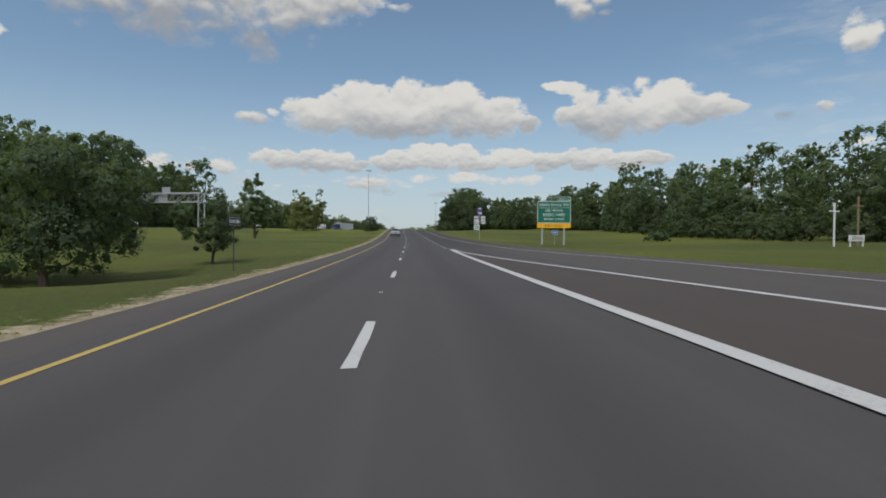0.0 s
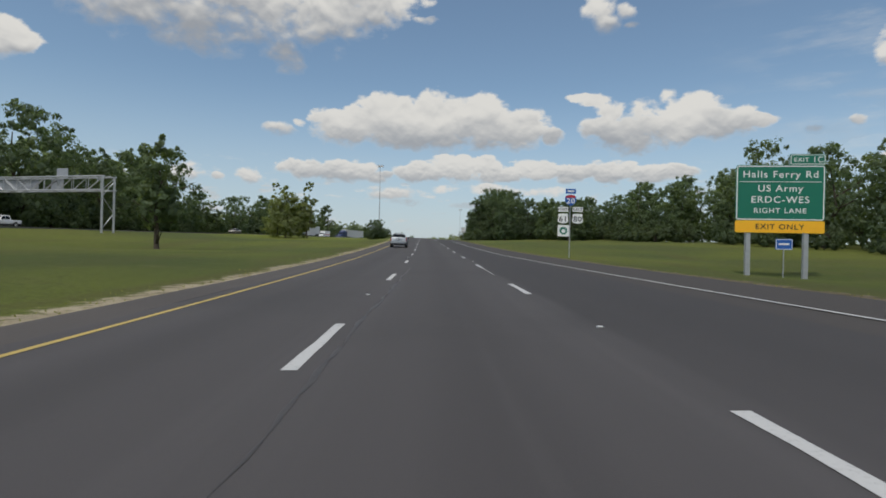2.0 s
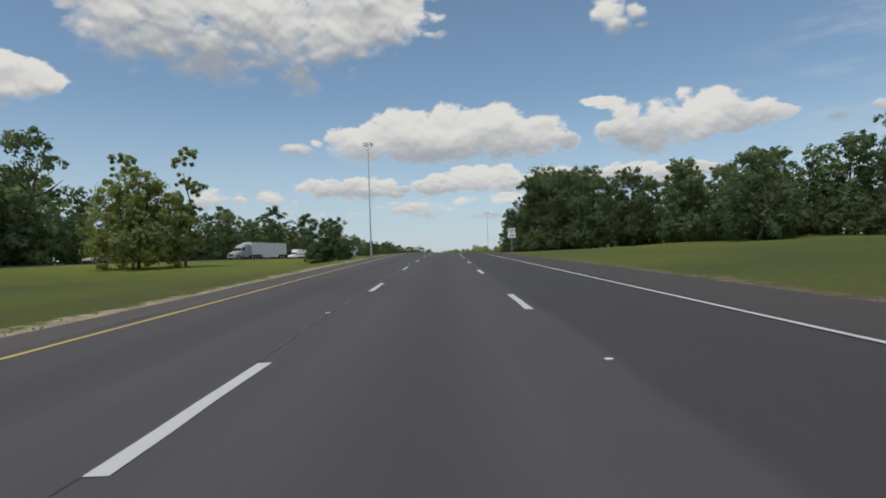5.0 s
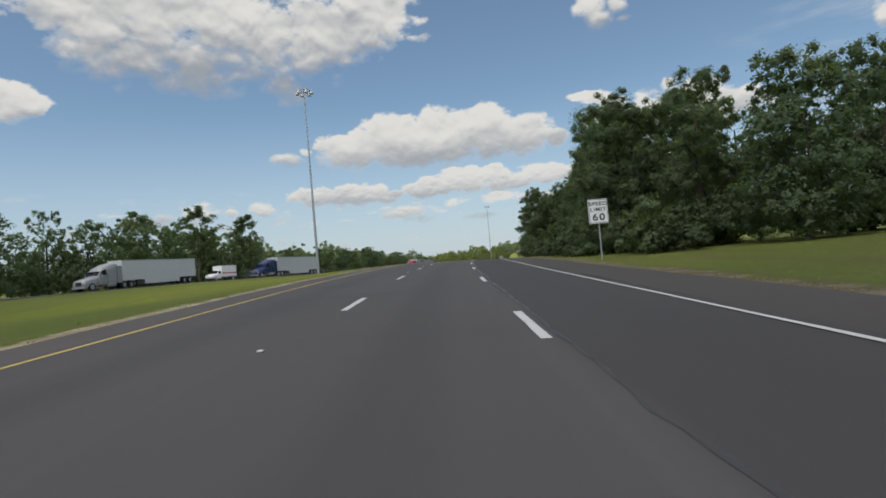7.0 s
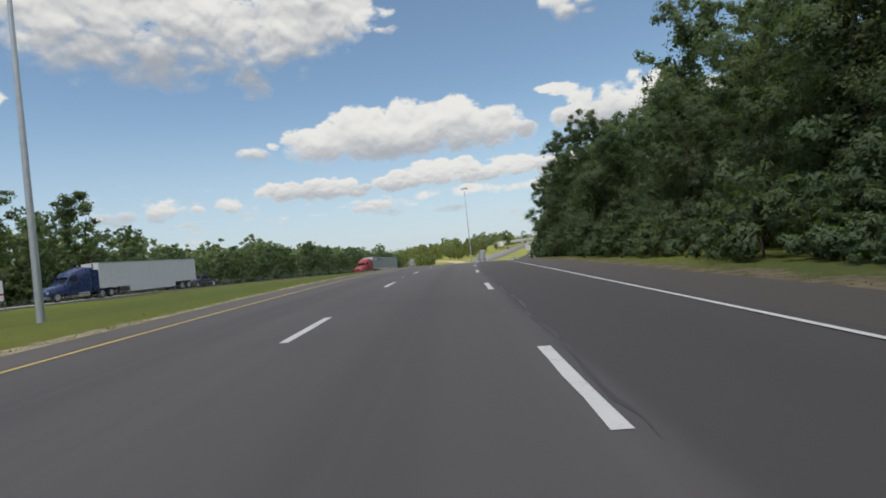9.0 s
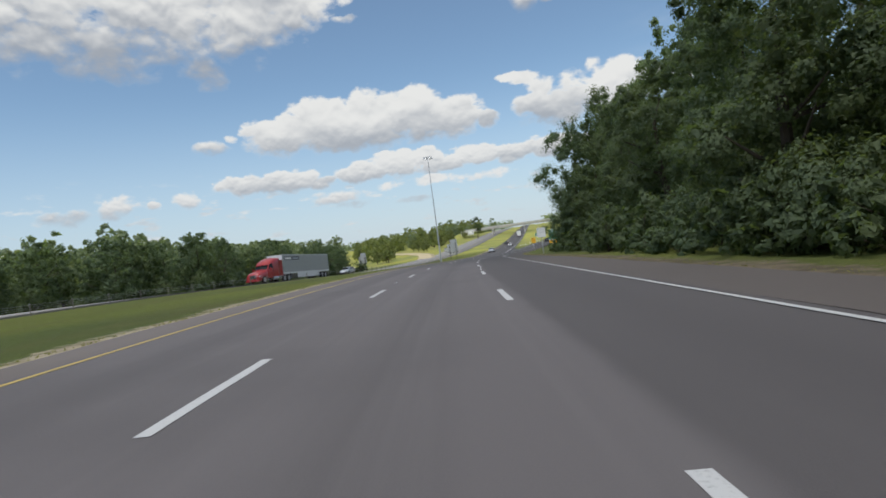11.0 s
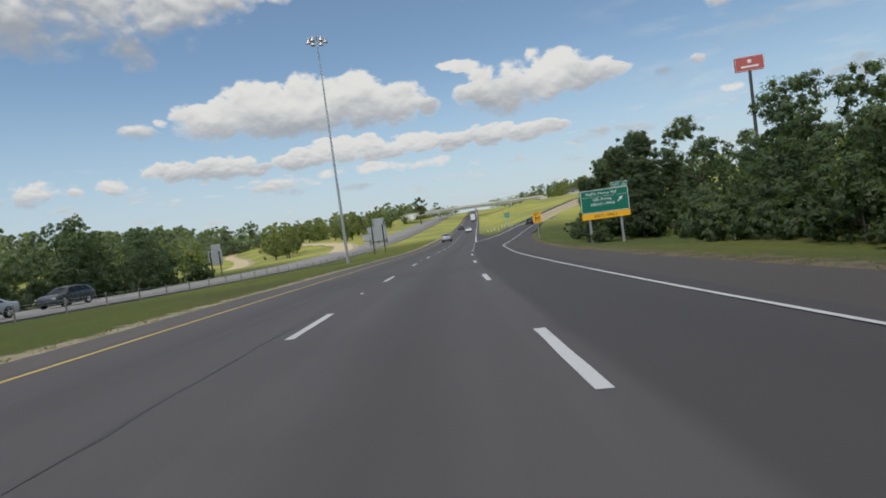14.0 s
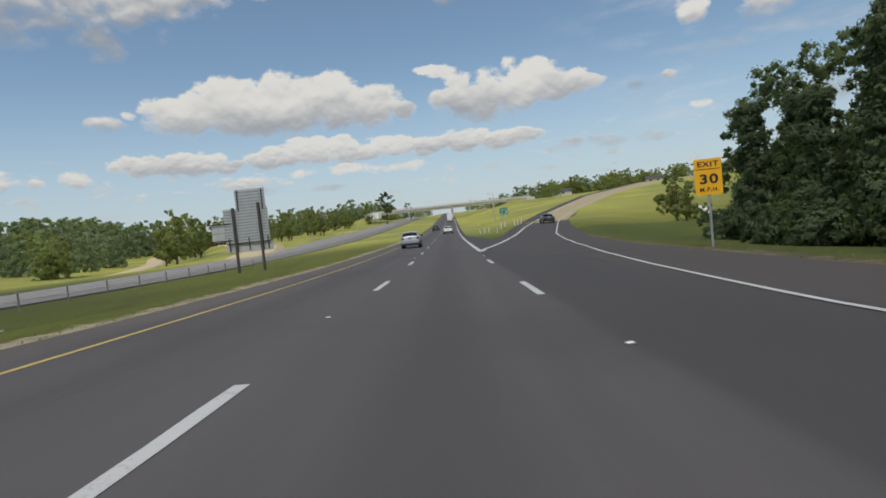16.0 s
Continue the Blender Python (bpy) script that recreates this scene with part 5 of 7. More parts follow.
def big_exit_sign(x, y, turn, foot, label, arrow, w, hg, hy):
    s = thing("exit_sign", pose(x, y, gz(x, y), 0, 0, turn), label, "road sign")
    green = plate(s, w, hg, M_GREEN, foot + hy, r=0.18, border=M_SIGN_WHITE, line=0.06, inset=0.04)
    yellow = plate(s, w, hy, M_SIGN_YELLOW, foot, r=0.1, name="exit_only_panel", label="yellow exit-only panel")
    top = foot + hy + hg
    tab = plate(s, 1.9, 0.62, M_GREEN, top + 0.01, x=w / 2 - 0.95, r=0.1, name="exit_number_panel", border=M_SIGN_WHITE, line=0.04, inset=0.03)
    legend(tab, "EXIT", 0.22, top + 0.2, M_SIGN_WHITE, w / 2 - 1.3, 1.1, bold=0.003)
    legend(tab, "1C", 0.32, top + 0.16, M_SIGN_WHITE, w / 2 - 0.42, 0.95, bold=0.003)
    k = 1.0 if not arrow else 0.86
    legend(green, "Halls Ferry Rd", 0.38 * k, top - 0.72 * k, M_SIGN_WHITE, 0.0 if not arrow else -0.35, 1.08, bold=0.004)
    part("rule", box((-w / 2 + 0.2, -0.009, top - 0.98 * k), (w / 2 - 0.2, -0.004, top - 0.95 * k)), M_SIGN_WHITE, green)
    legend(green, "US Army", 0.37 * k, top - 1.52 * k, M_SIGN_WHITE, 0.0 if not arrow else -0.25, 1.08, bold=0.004)
    legend(green, "ERDC-WES", 0.37 * k, top - 2.17 * k, M_SIGN_WHITE, 0.0 if not arrow else -0.25, 1.08, bold=0.004)
    if arrow:
        a = prism([(1.75 + px * 0.8, top - 1.35 + pz * 0.8) for px, pz in ((-0.42, -0.32), (-0.32, -0.42), (0.10, -0.02), (0.24, -0.16), (0.34, 0.34), (-0.16, 0.24), (-0.02, 0.10))], 0.004)
        part("arrow", a, M_SIGN_WHITE, green).location = (0, -0.007, 0)
    else:
        legend(green, "RIGHT LANE", 0.28, top - 2.76, M_SIGN_WHITE, 0.0, 1.1, bold=0.003)
    legend(yellow, "EXIT ONLY", 0.29, foot + hy / 2 - 0.145, M_BLACK, 0.0, 1.1, bold=0.003)
    for px in (-w * 0.345, w * 0.305):
        post(s, px, top - 0.2, -0.5, 0.125, 0.17, True)
    for m in range(3):
        part("stiffener", box((-w / 2 + 0.1, 0.03, foot + 0.3 + m * 1.2), (w / 2 - 0.1, 0.045, foot + 0.38 + m * 1.2)), M_SIGN_BACK, s)
    return s


big_exit_sign(19.35, 81.3, -8, 2.66, "large green exit sign with yellow panel on two steel posts", False, 4.8, 3.2, 0.70)
big_exit_sign(41.9, 422.5, -16, 3.0, "large green exit sign with an arrow and yellow panel, before trees", True, 5.5, 2.7, 0.70)

blue = thing("service_sign", pose(19.4, 80.9, gz(19.05, 80.9), 0, 0, -8), "small blue service sign standing below a large green sign", "road sign")
bp = plate(blue, 0.9, 0.62, M_BLUE, 2.18 - gz(19.05, 80.9), r=0.06, border=M_SIGN_WHITE, line=0.03)
part("legend", box((-0.28, -0.008, 2.46 - gz(19.05, 80.9)), (0.28, -0.003, 2.55 - gz(19.05, 80.9))), M_SIGN_WHITE, bp)
post(blue, 0, 2.5 - gz(19.05, 80.9), r=0.03, y=0.06)


def us_shield(w, h, x, z):
    o = [(-0.34, 0.5), (-0.22, 0.46), (-0.1, 0.47), (0, 0.5), (0.1, 0.47), (0.22, 0.46), (0.34, 0.5), (0.47, 0.36), (0.42, 0.2), (0.45, 0.0), (0.5, -0.18), (0.45, -0.34), (0.3, -0.42), (0.12, -0.44), (0, -0.5),
         (-0.12, -0.44), (-0.3, -0.42), (-0.45, -0.34), (-0.5, -0.18), (-0.45, 0.0), (-0.42, 0.2), (-0.47, 0.36)]
    return [(x + px * w, z + pz * h) for px, pz in o]


def interstate_shield(w, h, x, z):
    o = [(-0.36, 0.42), (-0.18, 0.46), (0, 0.5), (0.18, 0.46), (0.36, 0.42), (0.46, 0.3), (0.5, 0.1), (0.47, -0.1), (0.36, -0.28), (0.2, -0.42), (0, -0.5), (-0.2, -0.42), (-0.36, -0.28), (-0.47, -0.1), (-0.5, 0.1), (-0.46, 0.3)]
    return [(x + px * w, z + pz * h) for px, pz in o]


def route_markers():
    x, y = 9.62, 91.8
    s = thing("route_marker_sign", pose(x, y, gz(x, y), 0, 0, -4), "stack of route shields on one steel post in the grass", "road sign")
    base = 3.0 - gz(x, y)     # foot of the lowest plate
    post(s, 0.06, base + 3.2, r=0.04, y=0.06)
    # square plate with a green sun emblem
    sq = plate(s, 0.86, 0.86, M_SIGN_WHITE, base, x=-0.42, r=0.05, name="parkway_marker")
    sun_o = []
    for k in range(32):
        a, r = math.pi * k / 16, 0.33 if k % 2 else 0.25
        sun_o.append((-0.42 + r * math.cos(a), base + 0.43 + r * math.sin(a)))
    e = part("emblem", prism(sun_o, 0.004), M_GREEN, sq)
    e.location = (0, -0.007, 0)
    e2 = part("emblem_centre", prism([(-0.42 + 0.15 * math.cos(math.pi * k / 8), base + 0.40 + 0.15 * math.sin(math.pi * k / 8)) for k in range(16)], 0.003), M_SIGN_WHITE, sq)
    e2.location = (0, -0.0105, 0)
    z = base + 1.35
    for px, number, word in ((-0.46, "61", "NORTH"), (0.62, "80", "EAST")):
        sh = part("shield", prism(us_shield(0.82, 0.78, px, z), 0.02), M_SIGN_WHITE, s)
        ln = part("outline", prism(us_shield(0.84, 0.80, px, z), 0.012), M_BLACK, s)
        ln.location = (0, 0.012, 0)
        legend(sh, number, 0.40, z - 0.22, M_BLACK, px, 1.0, bold=0.006)
        d = plate(s, 0.76, 0.36, M_SIGN_WHITE, z + 0.52, x=px, r=0.03, name="direction_plate")
        legend(d, word, 0.19, z + 0.61, M_BLACK, px, 1.0, bold=0.004)
    z = base + 2.75
    sh = part("interstate_shield", prism(interstate_shield(0.86, 0.86, 0.08, z), 0.02), M_BLUE, s)
    cap = part("red_band", prism([(0.08 + a * 0.86, z + b * 0.86) for a, b in ((-0.36, 0.40), (-0.18, 0.44), (0, 0.48), (0.18, 0.44), (0.36, 0.40), (0.44, 0.29), (0.46, 0.23), (-0.46, 0.23), (-0.44, 0.29))], 0.004), M_RED, sh)
    cap.location = (0, -0.006, 0)
    legend(sh, "20", 0.38, z - 0.24, M_SIGN_WHITE, 0.08, 1.05, bold=0.007)
    d = plate(s, 0.76, 0.36, M_BLUE, z + 0.50, x=0.08, r=0.03, name="direction_plate")
    part("legend", box((-0.16, -0.008, z + 0.62), (0.32, -0.003, z + 0.74)), M_SIGN_WHITE, d)


route_markers()


def speed_sign():
    x, y = 6.1, 210.8
    s = thing("speed_limit_sign", pose(x, y, gz(x, y), 0, 0, 2), "white speed limit sign on a thin post beside the wood", "road sign")
    foot = 7.8 - gz(x, y) - 0.75
    p = plate(s, 1.2, 1.5, M_SIGN_WHITE, foot, r=0.07, border=M_BLACK, line=0.03, inset=0.03)
    legend(p, "SPEED", 0.22, foot + 1.10, M_BLACK, 0, 1.15, bold=0.005)
    legend(p, "LIMIT", 0.22, foot + 0.76, M_BLACK, 0, 1.15, bold=0.005)
    legend(p, "60", 0.40, foot + 0.20, M_BLACK, 0, 1.25, bold=0.012)
    post(s, 0, foot + 1.3, r=0.045, y=0.08)


speed_sign()


def must_exit_sign():
    x, y = 18.55, 350.7
    s = thing("lane_sign", pose(x, y, gz(x, y), 0, 0, -9), "white lane sign on a thin post beside the wood", "road sign")
    foot = 5.75 - gz(x, y)
    p = plate(s, 1.05, 1.2, M_SIGN_WHITE, foot, r=0.06, border=M_SIGN_BACK, line=0.02, inset=0.025)
    legend(p, "RIGHT LANE", 0.13, foot + 0.90, M_SIGN_BACK, 0, 0.74)
    legend(p, "MUST", 0.19, foot + 0.50, M_GALV, 0, 0.95)
    legend(p, "TURN RIGHT", 0.13, foot + 0.18, M_SIGN_BACK, 0, 0.72)
    post(s, 0, foot + 1.0, r=0.045, y=0.07)


must_exit_sign()


def exit_speed_sign():
    x, y = 38.1, 435.1
    s = thing("exit_speed_sign", pose(x, y, gz(x, y), 0, 0, -14), "yellow exit speed sign on a thin white post before dark trees", "road sign")
    foot = 3.8 - gz(x, y) - 0.72
    p = plate(s, 1.1, 1.45, M_SIGN_YELLOW, foot, r=0.05)
    part("rule", box((-0.50, -0.008, foot + 1.02), (0.50, -0.003, foot + 1.045)), M_BLACK, p)
    legend(p, "EXIT", 0.20, foot + 1.14, M_BLACK, 0, 1.3, bold=0.006)
    legend(p, "30", 0.36, foot + 0.46, M_BLACK, 0, 1.35, bold=0.014)
    legend(p, "M.P.H.", 0.16, foot + 0.14, M_BLACK, 0, 1.1, bold=0.003)
    post(s, 0, foot + 1.2, r=0.05, y=0.07)


exit_speed_sign()


def gore_sign():
    x, y = 63.5, 531.0
    s = thing("gore_exit_sign", pose(x, y, gz(x, y), 0, 0, -12), "small green exit sign with an arrow in the grass gore", "road sign")
    p = plate(s, 1.9, 1.5, M_GREEN, 2.1, r=0.1, border=M_SIGN_WHITE, line=0.05, inset=0.03)
    legend(p, "EXIT", 0.34, 2.98, M_SIGN_WHITE, 0, 1.1, bold=0.006)
    legend(p, "1C", 0.40, 2.34, M_SIGN_WHITE, -0.4, 1.0, bold=0.008)
    ar = part("arrow", prism([(0.30, 2.40), (0.38, 2.32), (0.62, 2.58), (0.70, 2.48), (0.78, 2.86), (0.42, 2.80), (0.52, 2.68)], 0.004), M_SIGN_WHITE, p)
    ar.location = (0, -0.007, 0)
    for px in (-0.55, 0.55):
        post(s, px, 3.4, r=0.05, y=0.08)


gore_sign()


def sign_backs(x, y, turn, panels, posts, label, h0, face=None, bars=()):
    """Signs for the other traffic, seen from behind: ribbed or plain aluminium on posts; bars: x, z, half width, half height of the stiffeners."""
    s = thing("road_sign_back", pose(x, y, gz(x, y), 0, 0, turn), label, "road sign")
    for px, pz, w, h, ribbed in panels:
        p = part("panel", box((px - w / 2, 0.0, h0 + pz), (px + w / 2, 0.03, h0 + pz + h), 0.006), face or (M_SIGN_BACK if ribbed else M_SIGN_PLAIN), s)
        n = max(2, int(h / 0.21))
        for k in range(n if ribbed else 0):
            part("rib", box((px - w / 2 + 0.03, -0.05, h0 + pz + (k + 0.5) * h / n - 0.055), (px + w / 2 - 0.03, 0.0, h0 + pz + (k + 0.5) * h / n + 0.055)), face or M_RIB, p)
    for px, pz, w, h in bars:
        part("stiffener", box((px - w, -0.11, h0 + pz - h), (px + w, -0.05, h0 + pz + h), 0.008), M_POST, s)
    for px, top in posts:
        post(s, px, h0 + top, -0.4, 0.085, -0.16, True, M_POST)


sign_backs(17.95, 459.3, -14, ((0, 1.1, 3.3, 2.55, True), (0.45, 3.65, 2.2, 1.35, True), (0.1, 0.42, 3.5, 0.66, False), (-2.15, 1.95, 0.95, 0.62, False), (-2.15, 1.30, 0.95, 0.62, False)), ((-0.85, 3.7), (1.05, 3.95)),
           "stacked sign panels seen from behind, ribbed grey aluminium on two posts", 2.0 - gz(17.95, 459.3),
           bars=((-0.45, 4.2, 0.035, 0.75), (1.35, 4.2, 0.035, 0.75), (0.1, 1.08, 1.6, 0.04), (0.1, 1.0, 0.035, 0.5), (1.5, 1.0, 0.035, 0.5), (-1.35, 1.0, 0.035, 0.5), (-1.9, 2.6, 0.75, 0.035), (-1.9, 1.36, 0.75, 0.035)))
sign_backs(-11.2, 471.6, -14, ((0, 0, 2.6, 2.7, True), (0.3, 2.7, 1.8, 1.1, True)), ((-0.85, 2.5), (0.85, 2.5)), "road sign seen from behind beyond the oncoming lanes", 2.6 - gz(-11.2, 471.6))
sign_backs(60.0, 725, -14, ((0, 0, 4.4, 3.4, False),), ((-1.4, 3.0), (1.4, 3.0)), "pale sign panel seen from behind before the overpass", 3.2, M_SIGN_WHITE)


def far_pole_sign():
    x, y = 101.5, 468.5
    z0 = gz(x, y)
    s = thing("pole_sign", pose(x, y, z0, 0, 0, -24), "red advertising sign on a very tall steel pole behind the wood", "advertising sign")
    top = 31.1 - z0
    part("pole", tube((0, 0.3, -0.5), (0, 0.3, top - 1.3), 0.42, 0.3, 12), M_POST, s)
    p = plate(s, 5.6, 3.0, M_PINKRED, top - 3.0, r=0.15, y=-0.05, border=M_SIGN_WHITE, line=0.06, inset=0.05, depth=0.7)
    part("lettering_band", box((-1.7, -0.012, top - 2.35), (1.7, -0.004, top - 1.95)), M_SIGN_WHITE, p)
    part("emblem", box((-0.35, -0.012, top - 1.4), (0.35, -0.004, top - 0.7), 0.0), M_SIGN_WHITE, p)


far_pole_sign()


# ---- masts, gantry, posts, crosses ----
def high_mast(x, y, top, base, label, lean=0.0):
    s = thing("high_mast_light", pose(x, y, base), label, "street light", "high-mast lights along the road")
    h = top - base
    part("pole", tube((0, 0, -0.4), (0, 0, h), 0.21, 0.07, 14), M_GALV, s)
    part("base_plate", box((-0.34, -0.34, -0.35), (0.34, 0.34, 0.05), 0.03), M_CONCRETE, s)
    rg = bmesh.new()
    for k in range(16):
        a0, a1 = math.pi * k / 8, math.pi * (k + 1) / 8
        add_tube(rg, (0.95 * math.cos(a0), 0.95 * math.sin(a0), h), (0.95 * math.cos(a1), 0.95 * math.sin(a1), h), 0.05, sides=5)
    for k in range(4):
        add_tube(rg, (0, 0, h), (0.95 * math.cos(math.pi * k / 2), 0.95 * math.sin(math.pi * k / 2), h), 0.04, sides=5)
    part("ring", rg, M_GALV, s)
    for k in range(6):
        a = math.pi * k / 3
        lm = bmesh.new()
        add_tube(lm, (1.05 * math.cos(a), 1.05 * math.sin(a), h - 0.45), (1.05 * math.cos(a), 1.05 * math.sin(a), h - 0.08), 0.34, 0.16, 12)
        add_tube(lm, (1.05 * math.cos(a), 1.05 * math.sin(a), h - 0.08), (1.05 * math.cos(a), 1.05 * math.sin(a), h + 0.22), 0.15, 0.12, 10)
        part("lamp", lm, M_GALV, s)


high_mast(-23.4, 259.1, 32.8, gz(-23.4, 259.1), "tall steel mast with a ring of lamps on the median grass")
high_mast(12.1, 436.0, 30.1, gz(12.1, 436.0), "tall steel mast with a ring of lamps beside the inner shoulder")


def gantry():
    """A box truss over the oncoming lanes."""
    xr, yr, xl, yl = -51.8, 135.4, -85.4, 145.0
    base = gz(xr, yr)
    s = thing("sign_gantry", pose(xr, yr, base), "steel truss gantry over the oncoming carriageway", "sign gantry")
    top, dep, d = 12.0 - base, 2.1, -2.2
    ex = Vector((xl - xr, yl - yr, 0))
    L = ex.length
    ex.normalize()
    ey = Vector((-ex.y, ex.x, 0))
    def at(a, b, z):
        return ex * a + ey * b + Vector((0, 0, z))
    n = 12
    for b in (0, d):
        for z in (top, top - dep):
            part("chord", tube(at(-0.2, b, z), at(L + 0.2, b, z), 0.12, sides=8), M_GALV, s)
        for k in range(n):
            a0, a1 = L * k / n, L * (k + 1) / n
            z0, z1 = (top, top - dep) if k < n / 2 else (top - dep, top)
            part("brace", tube(at(a0, b, z0), at(a1, b, z1), 0.075, sides=6), M_GALV, s)
            part("upright", tube(at(a1, b, top - dep), at(a1, b, top), 0.045, sides=6), M_GALV, s)
    for k in range(n + 1):
        for z in (top, top - dep):
            part("cross_tie", tube(at(L * k / n, 0, z), at(L * k / n, d, z), 0.05, sides=6), M_GALV, s)
    for a in (0.2, L - 0.2):
        for b in (0, d):
            zb = gz(xr + at(a, b, 0).x, yr + at(a, b, 0).y) - base - 0.4
            part("leg", tube(at(a, b, zb), at(a, b, top), 0.18, sides=10), M_GALV, s)
        for k in range(3):
            z = 0.6 + k * (top - 1.2) / 3
            z0, z1 = (z, z + (top - 1.2) / 3) if k % 2 == 0 else (z + (top - 1.2) / 3, z)
            part("leg_brace", tube(at(a, 0, z0), at(a, d, z1), 0.07, sides=6), M_GALV, s)
    for a, w, h, z in ((11.0, 2.3, 1.6, top + 0.1), (12.0, 2.6, 1.9, top - 2.0), (20.5, 9.0, 1.8, top - 1.95), (24.0, 2.2, 0.5, top + 0.05)):
        m = Matrix.Translation(at(a, d - 0.3, z)) @ Matrix.Rotation(math.atan2(ex.y, ex.x), 4, "Z")
        part("sign_panel", box((-w / 2, 0, 0), (w / 2, 0.06, h), 0.01, m), M_SIGN_BACK, s)


gantry()


def cross(x, y, h, material, label):
    s = thing("wooden_cross", pose(x, y, gz(x, y), 0, 0, 12), label, "cross", "three crosses on the grass")
    part("upright", box((-0.075, -0.06, -0.5), (0.075, 0.06, h), 0.015), material, s)
    part("crossbar", box((-h * 0.145, -0.055, h * 0.80), (h * 0.145, 0.055, h * 0.80 + 0.12), 0.015), material, s)


cross(37.2, 49.5, 3.9, M_SIGN_WHITE, "tall white wooden cross on the mown grass")
cross(41.0, 51.5, 4.6, M_TIMBER, "tall yellowish timber cross on the mown grass")
cross(44.4, 50.5, 3.9, M_SIGN_WHITE, "tall white wooden cross on the mown grass")
bd = thing("notice_board", pose(38.9, 49.0, gz(38.9, 49.0), 0, 0, 12), "low white notice board on two legs by the crosses", "notice board")
for px in (-0.72, 0.72):
    part("leg", box((px - 0.06, -0.05, -0.3), (px + 0.06, 0.05, 1.05), 0.01), M_SIGN_WHITE, bd)
nb = part("board", box((-0.85, -0.07, 0.45), (0.85, 0.07, 1.0), 0.02), M_SIGN_WHITE, bd)
for k in range(3):
    part("writing_line", box((-0.62, -0.076, 0.58 + k * 0.13), (0.62, -0.071, 0.62 + k * 0.13)), M_BLACK, nb)

ow = thing("one_way_sign", pose(-8.1, 25.2, gz(-8.1, 25.2), 0, 0, 78), "small black one-way sign with a white arrow on a thin post", "road sign")
op = plate(ow, 0.92, 0.34, M_BLACK, 1.83 - gz(-8.1, 25.2), r=0.02, border=M_SIGN_WHITE, line=0.012, inset=0.01)
oz = 1.83 - gz(-8.1, 25.2) + 0.17
ar = part("arrow", prism([(-0.40, oz - 0.07), (0.22, oz - 0.07), (0.22, oz - 0.13), (0.42, oz), (0.22, oz + 0.13), (0.22, oz + 0.07), (-0.40, oz + 0.07)], 0.003), M_SIGN_WHITE, op)
ar.location = (0, -0.006, 0)
legend(ar, "ONE WAY", 0.09, oz - 0.045, M_BLACK, -0.09, 1.0, y=-0.003)
post(ow, 0, 1.83 - gz(-8.1, 25.2) + 0.3, r=0.03, y=0.05, material=M_POST)


def delineator(x, y, group, h=1.15, label="short white delineator post beside the road"):
    s = thing("delineator_post", pose(x, y, gz(x, y)), label, "delineator", group)
    part("post", box((-0.05, -0.015, -0.3), (0.05, 0.015, h), 0.008), M_SIGN_WHITE, s)
    part("reflector", box((-0.04, -0.02, h - 0.22), (0.04, -0.0155, h - 0.06)), M_LAMP, s)
    return s


first = delineator(34.4, 391.5, "delineators beside the shoulder", 1.35)
for k in range(9):
    x, yy = (float(v) for v in way(505 + (k % 3) * 3.0, 5.2 + k * 0.95))
    tagged(copy_thing(first, pose(x, yy, gz(x, yy)) @ Matrix.Diagonal((0.8, 0.8, 0.72, 1.0))), group="delineators in the gore")


def cable_barrier():
    """Posts and cables along the near edge of the oncoming lanes."""
    p0 = None
    ys = np.arange(268, 480, 3.2)
    x, y = way(ys, np.full(len(ys), 10.2), *OPP)
    z = ground_z(x, y)
    for k in range(len(ys)):
        if p0 is None:
            p0 = thing("barrier_post", pose(float(x[k]), float(y[k]), float(z[k])), "thin steel post of the median cable barrier", "barrier post", "posts of the cable barrier")
            part("post", box((-0.035, -0.03, -0.3), (0.035, 0.03, 0.84), 0.006), M_POST_DULL, p0)
            part("cap", box((-0.04, -0.035, 0.84), (0.04, 0.035, 0.88), 0.006), M_SIGN_BACK, p0)
        else:
            copy_thing(p0, pose(float(x[k]), float(y[k]), float(z[k])))
    c = thing("barrier_cable", pose(0, 0, 0), "steel cables strung between the barrier posts", "cable barrier")
    for h in (0.48, 0.63, 0.78):
        bm = bmesh.new()
        for k in range(len(ys) - 1):
            add_tube(bm, (x[k], y[k] - 0.04, z[k] + h), (x[k + 1], y[k + 1] - 0.04, z[k + 1] + h), 0.007, sides=4)
        part("cable", bm, M_GALV, c)


cable_barrier()


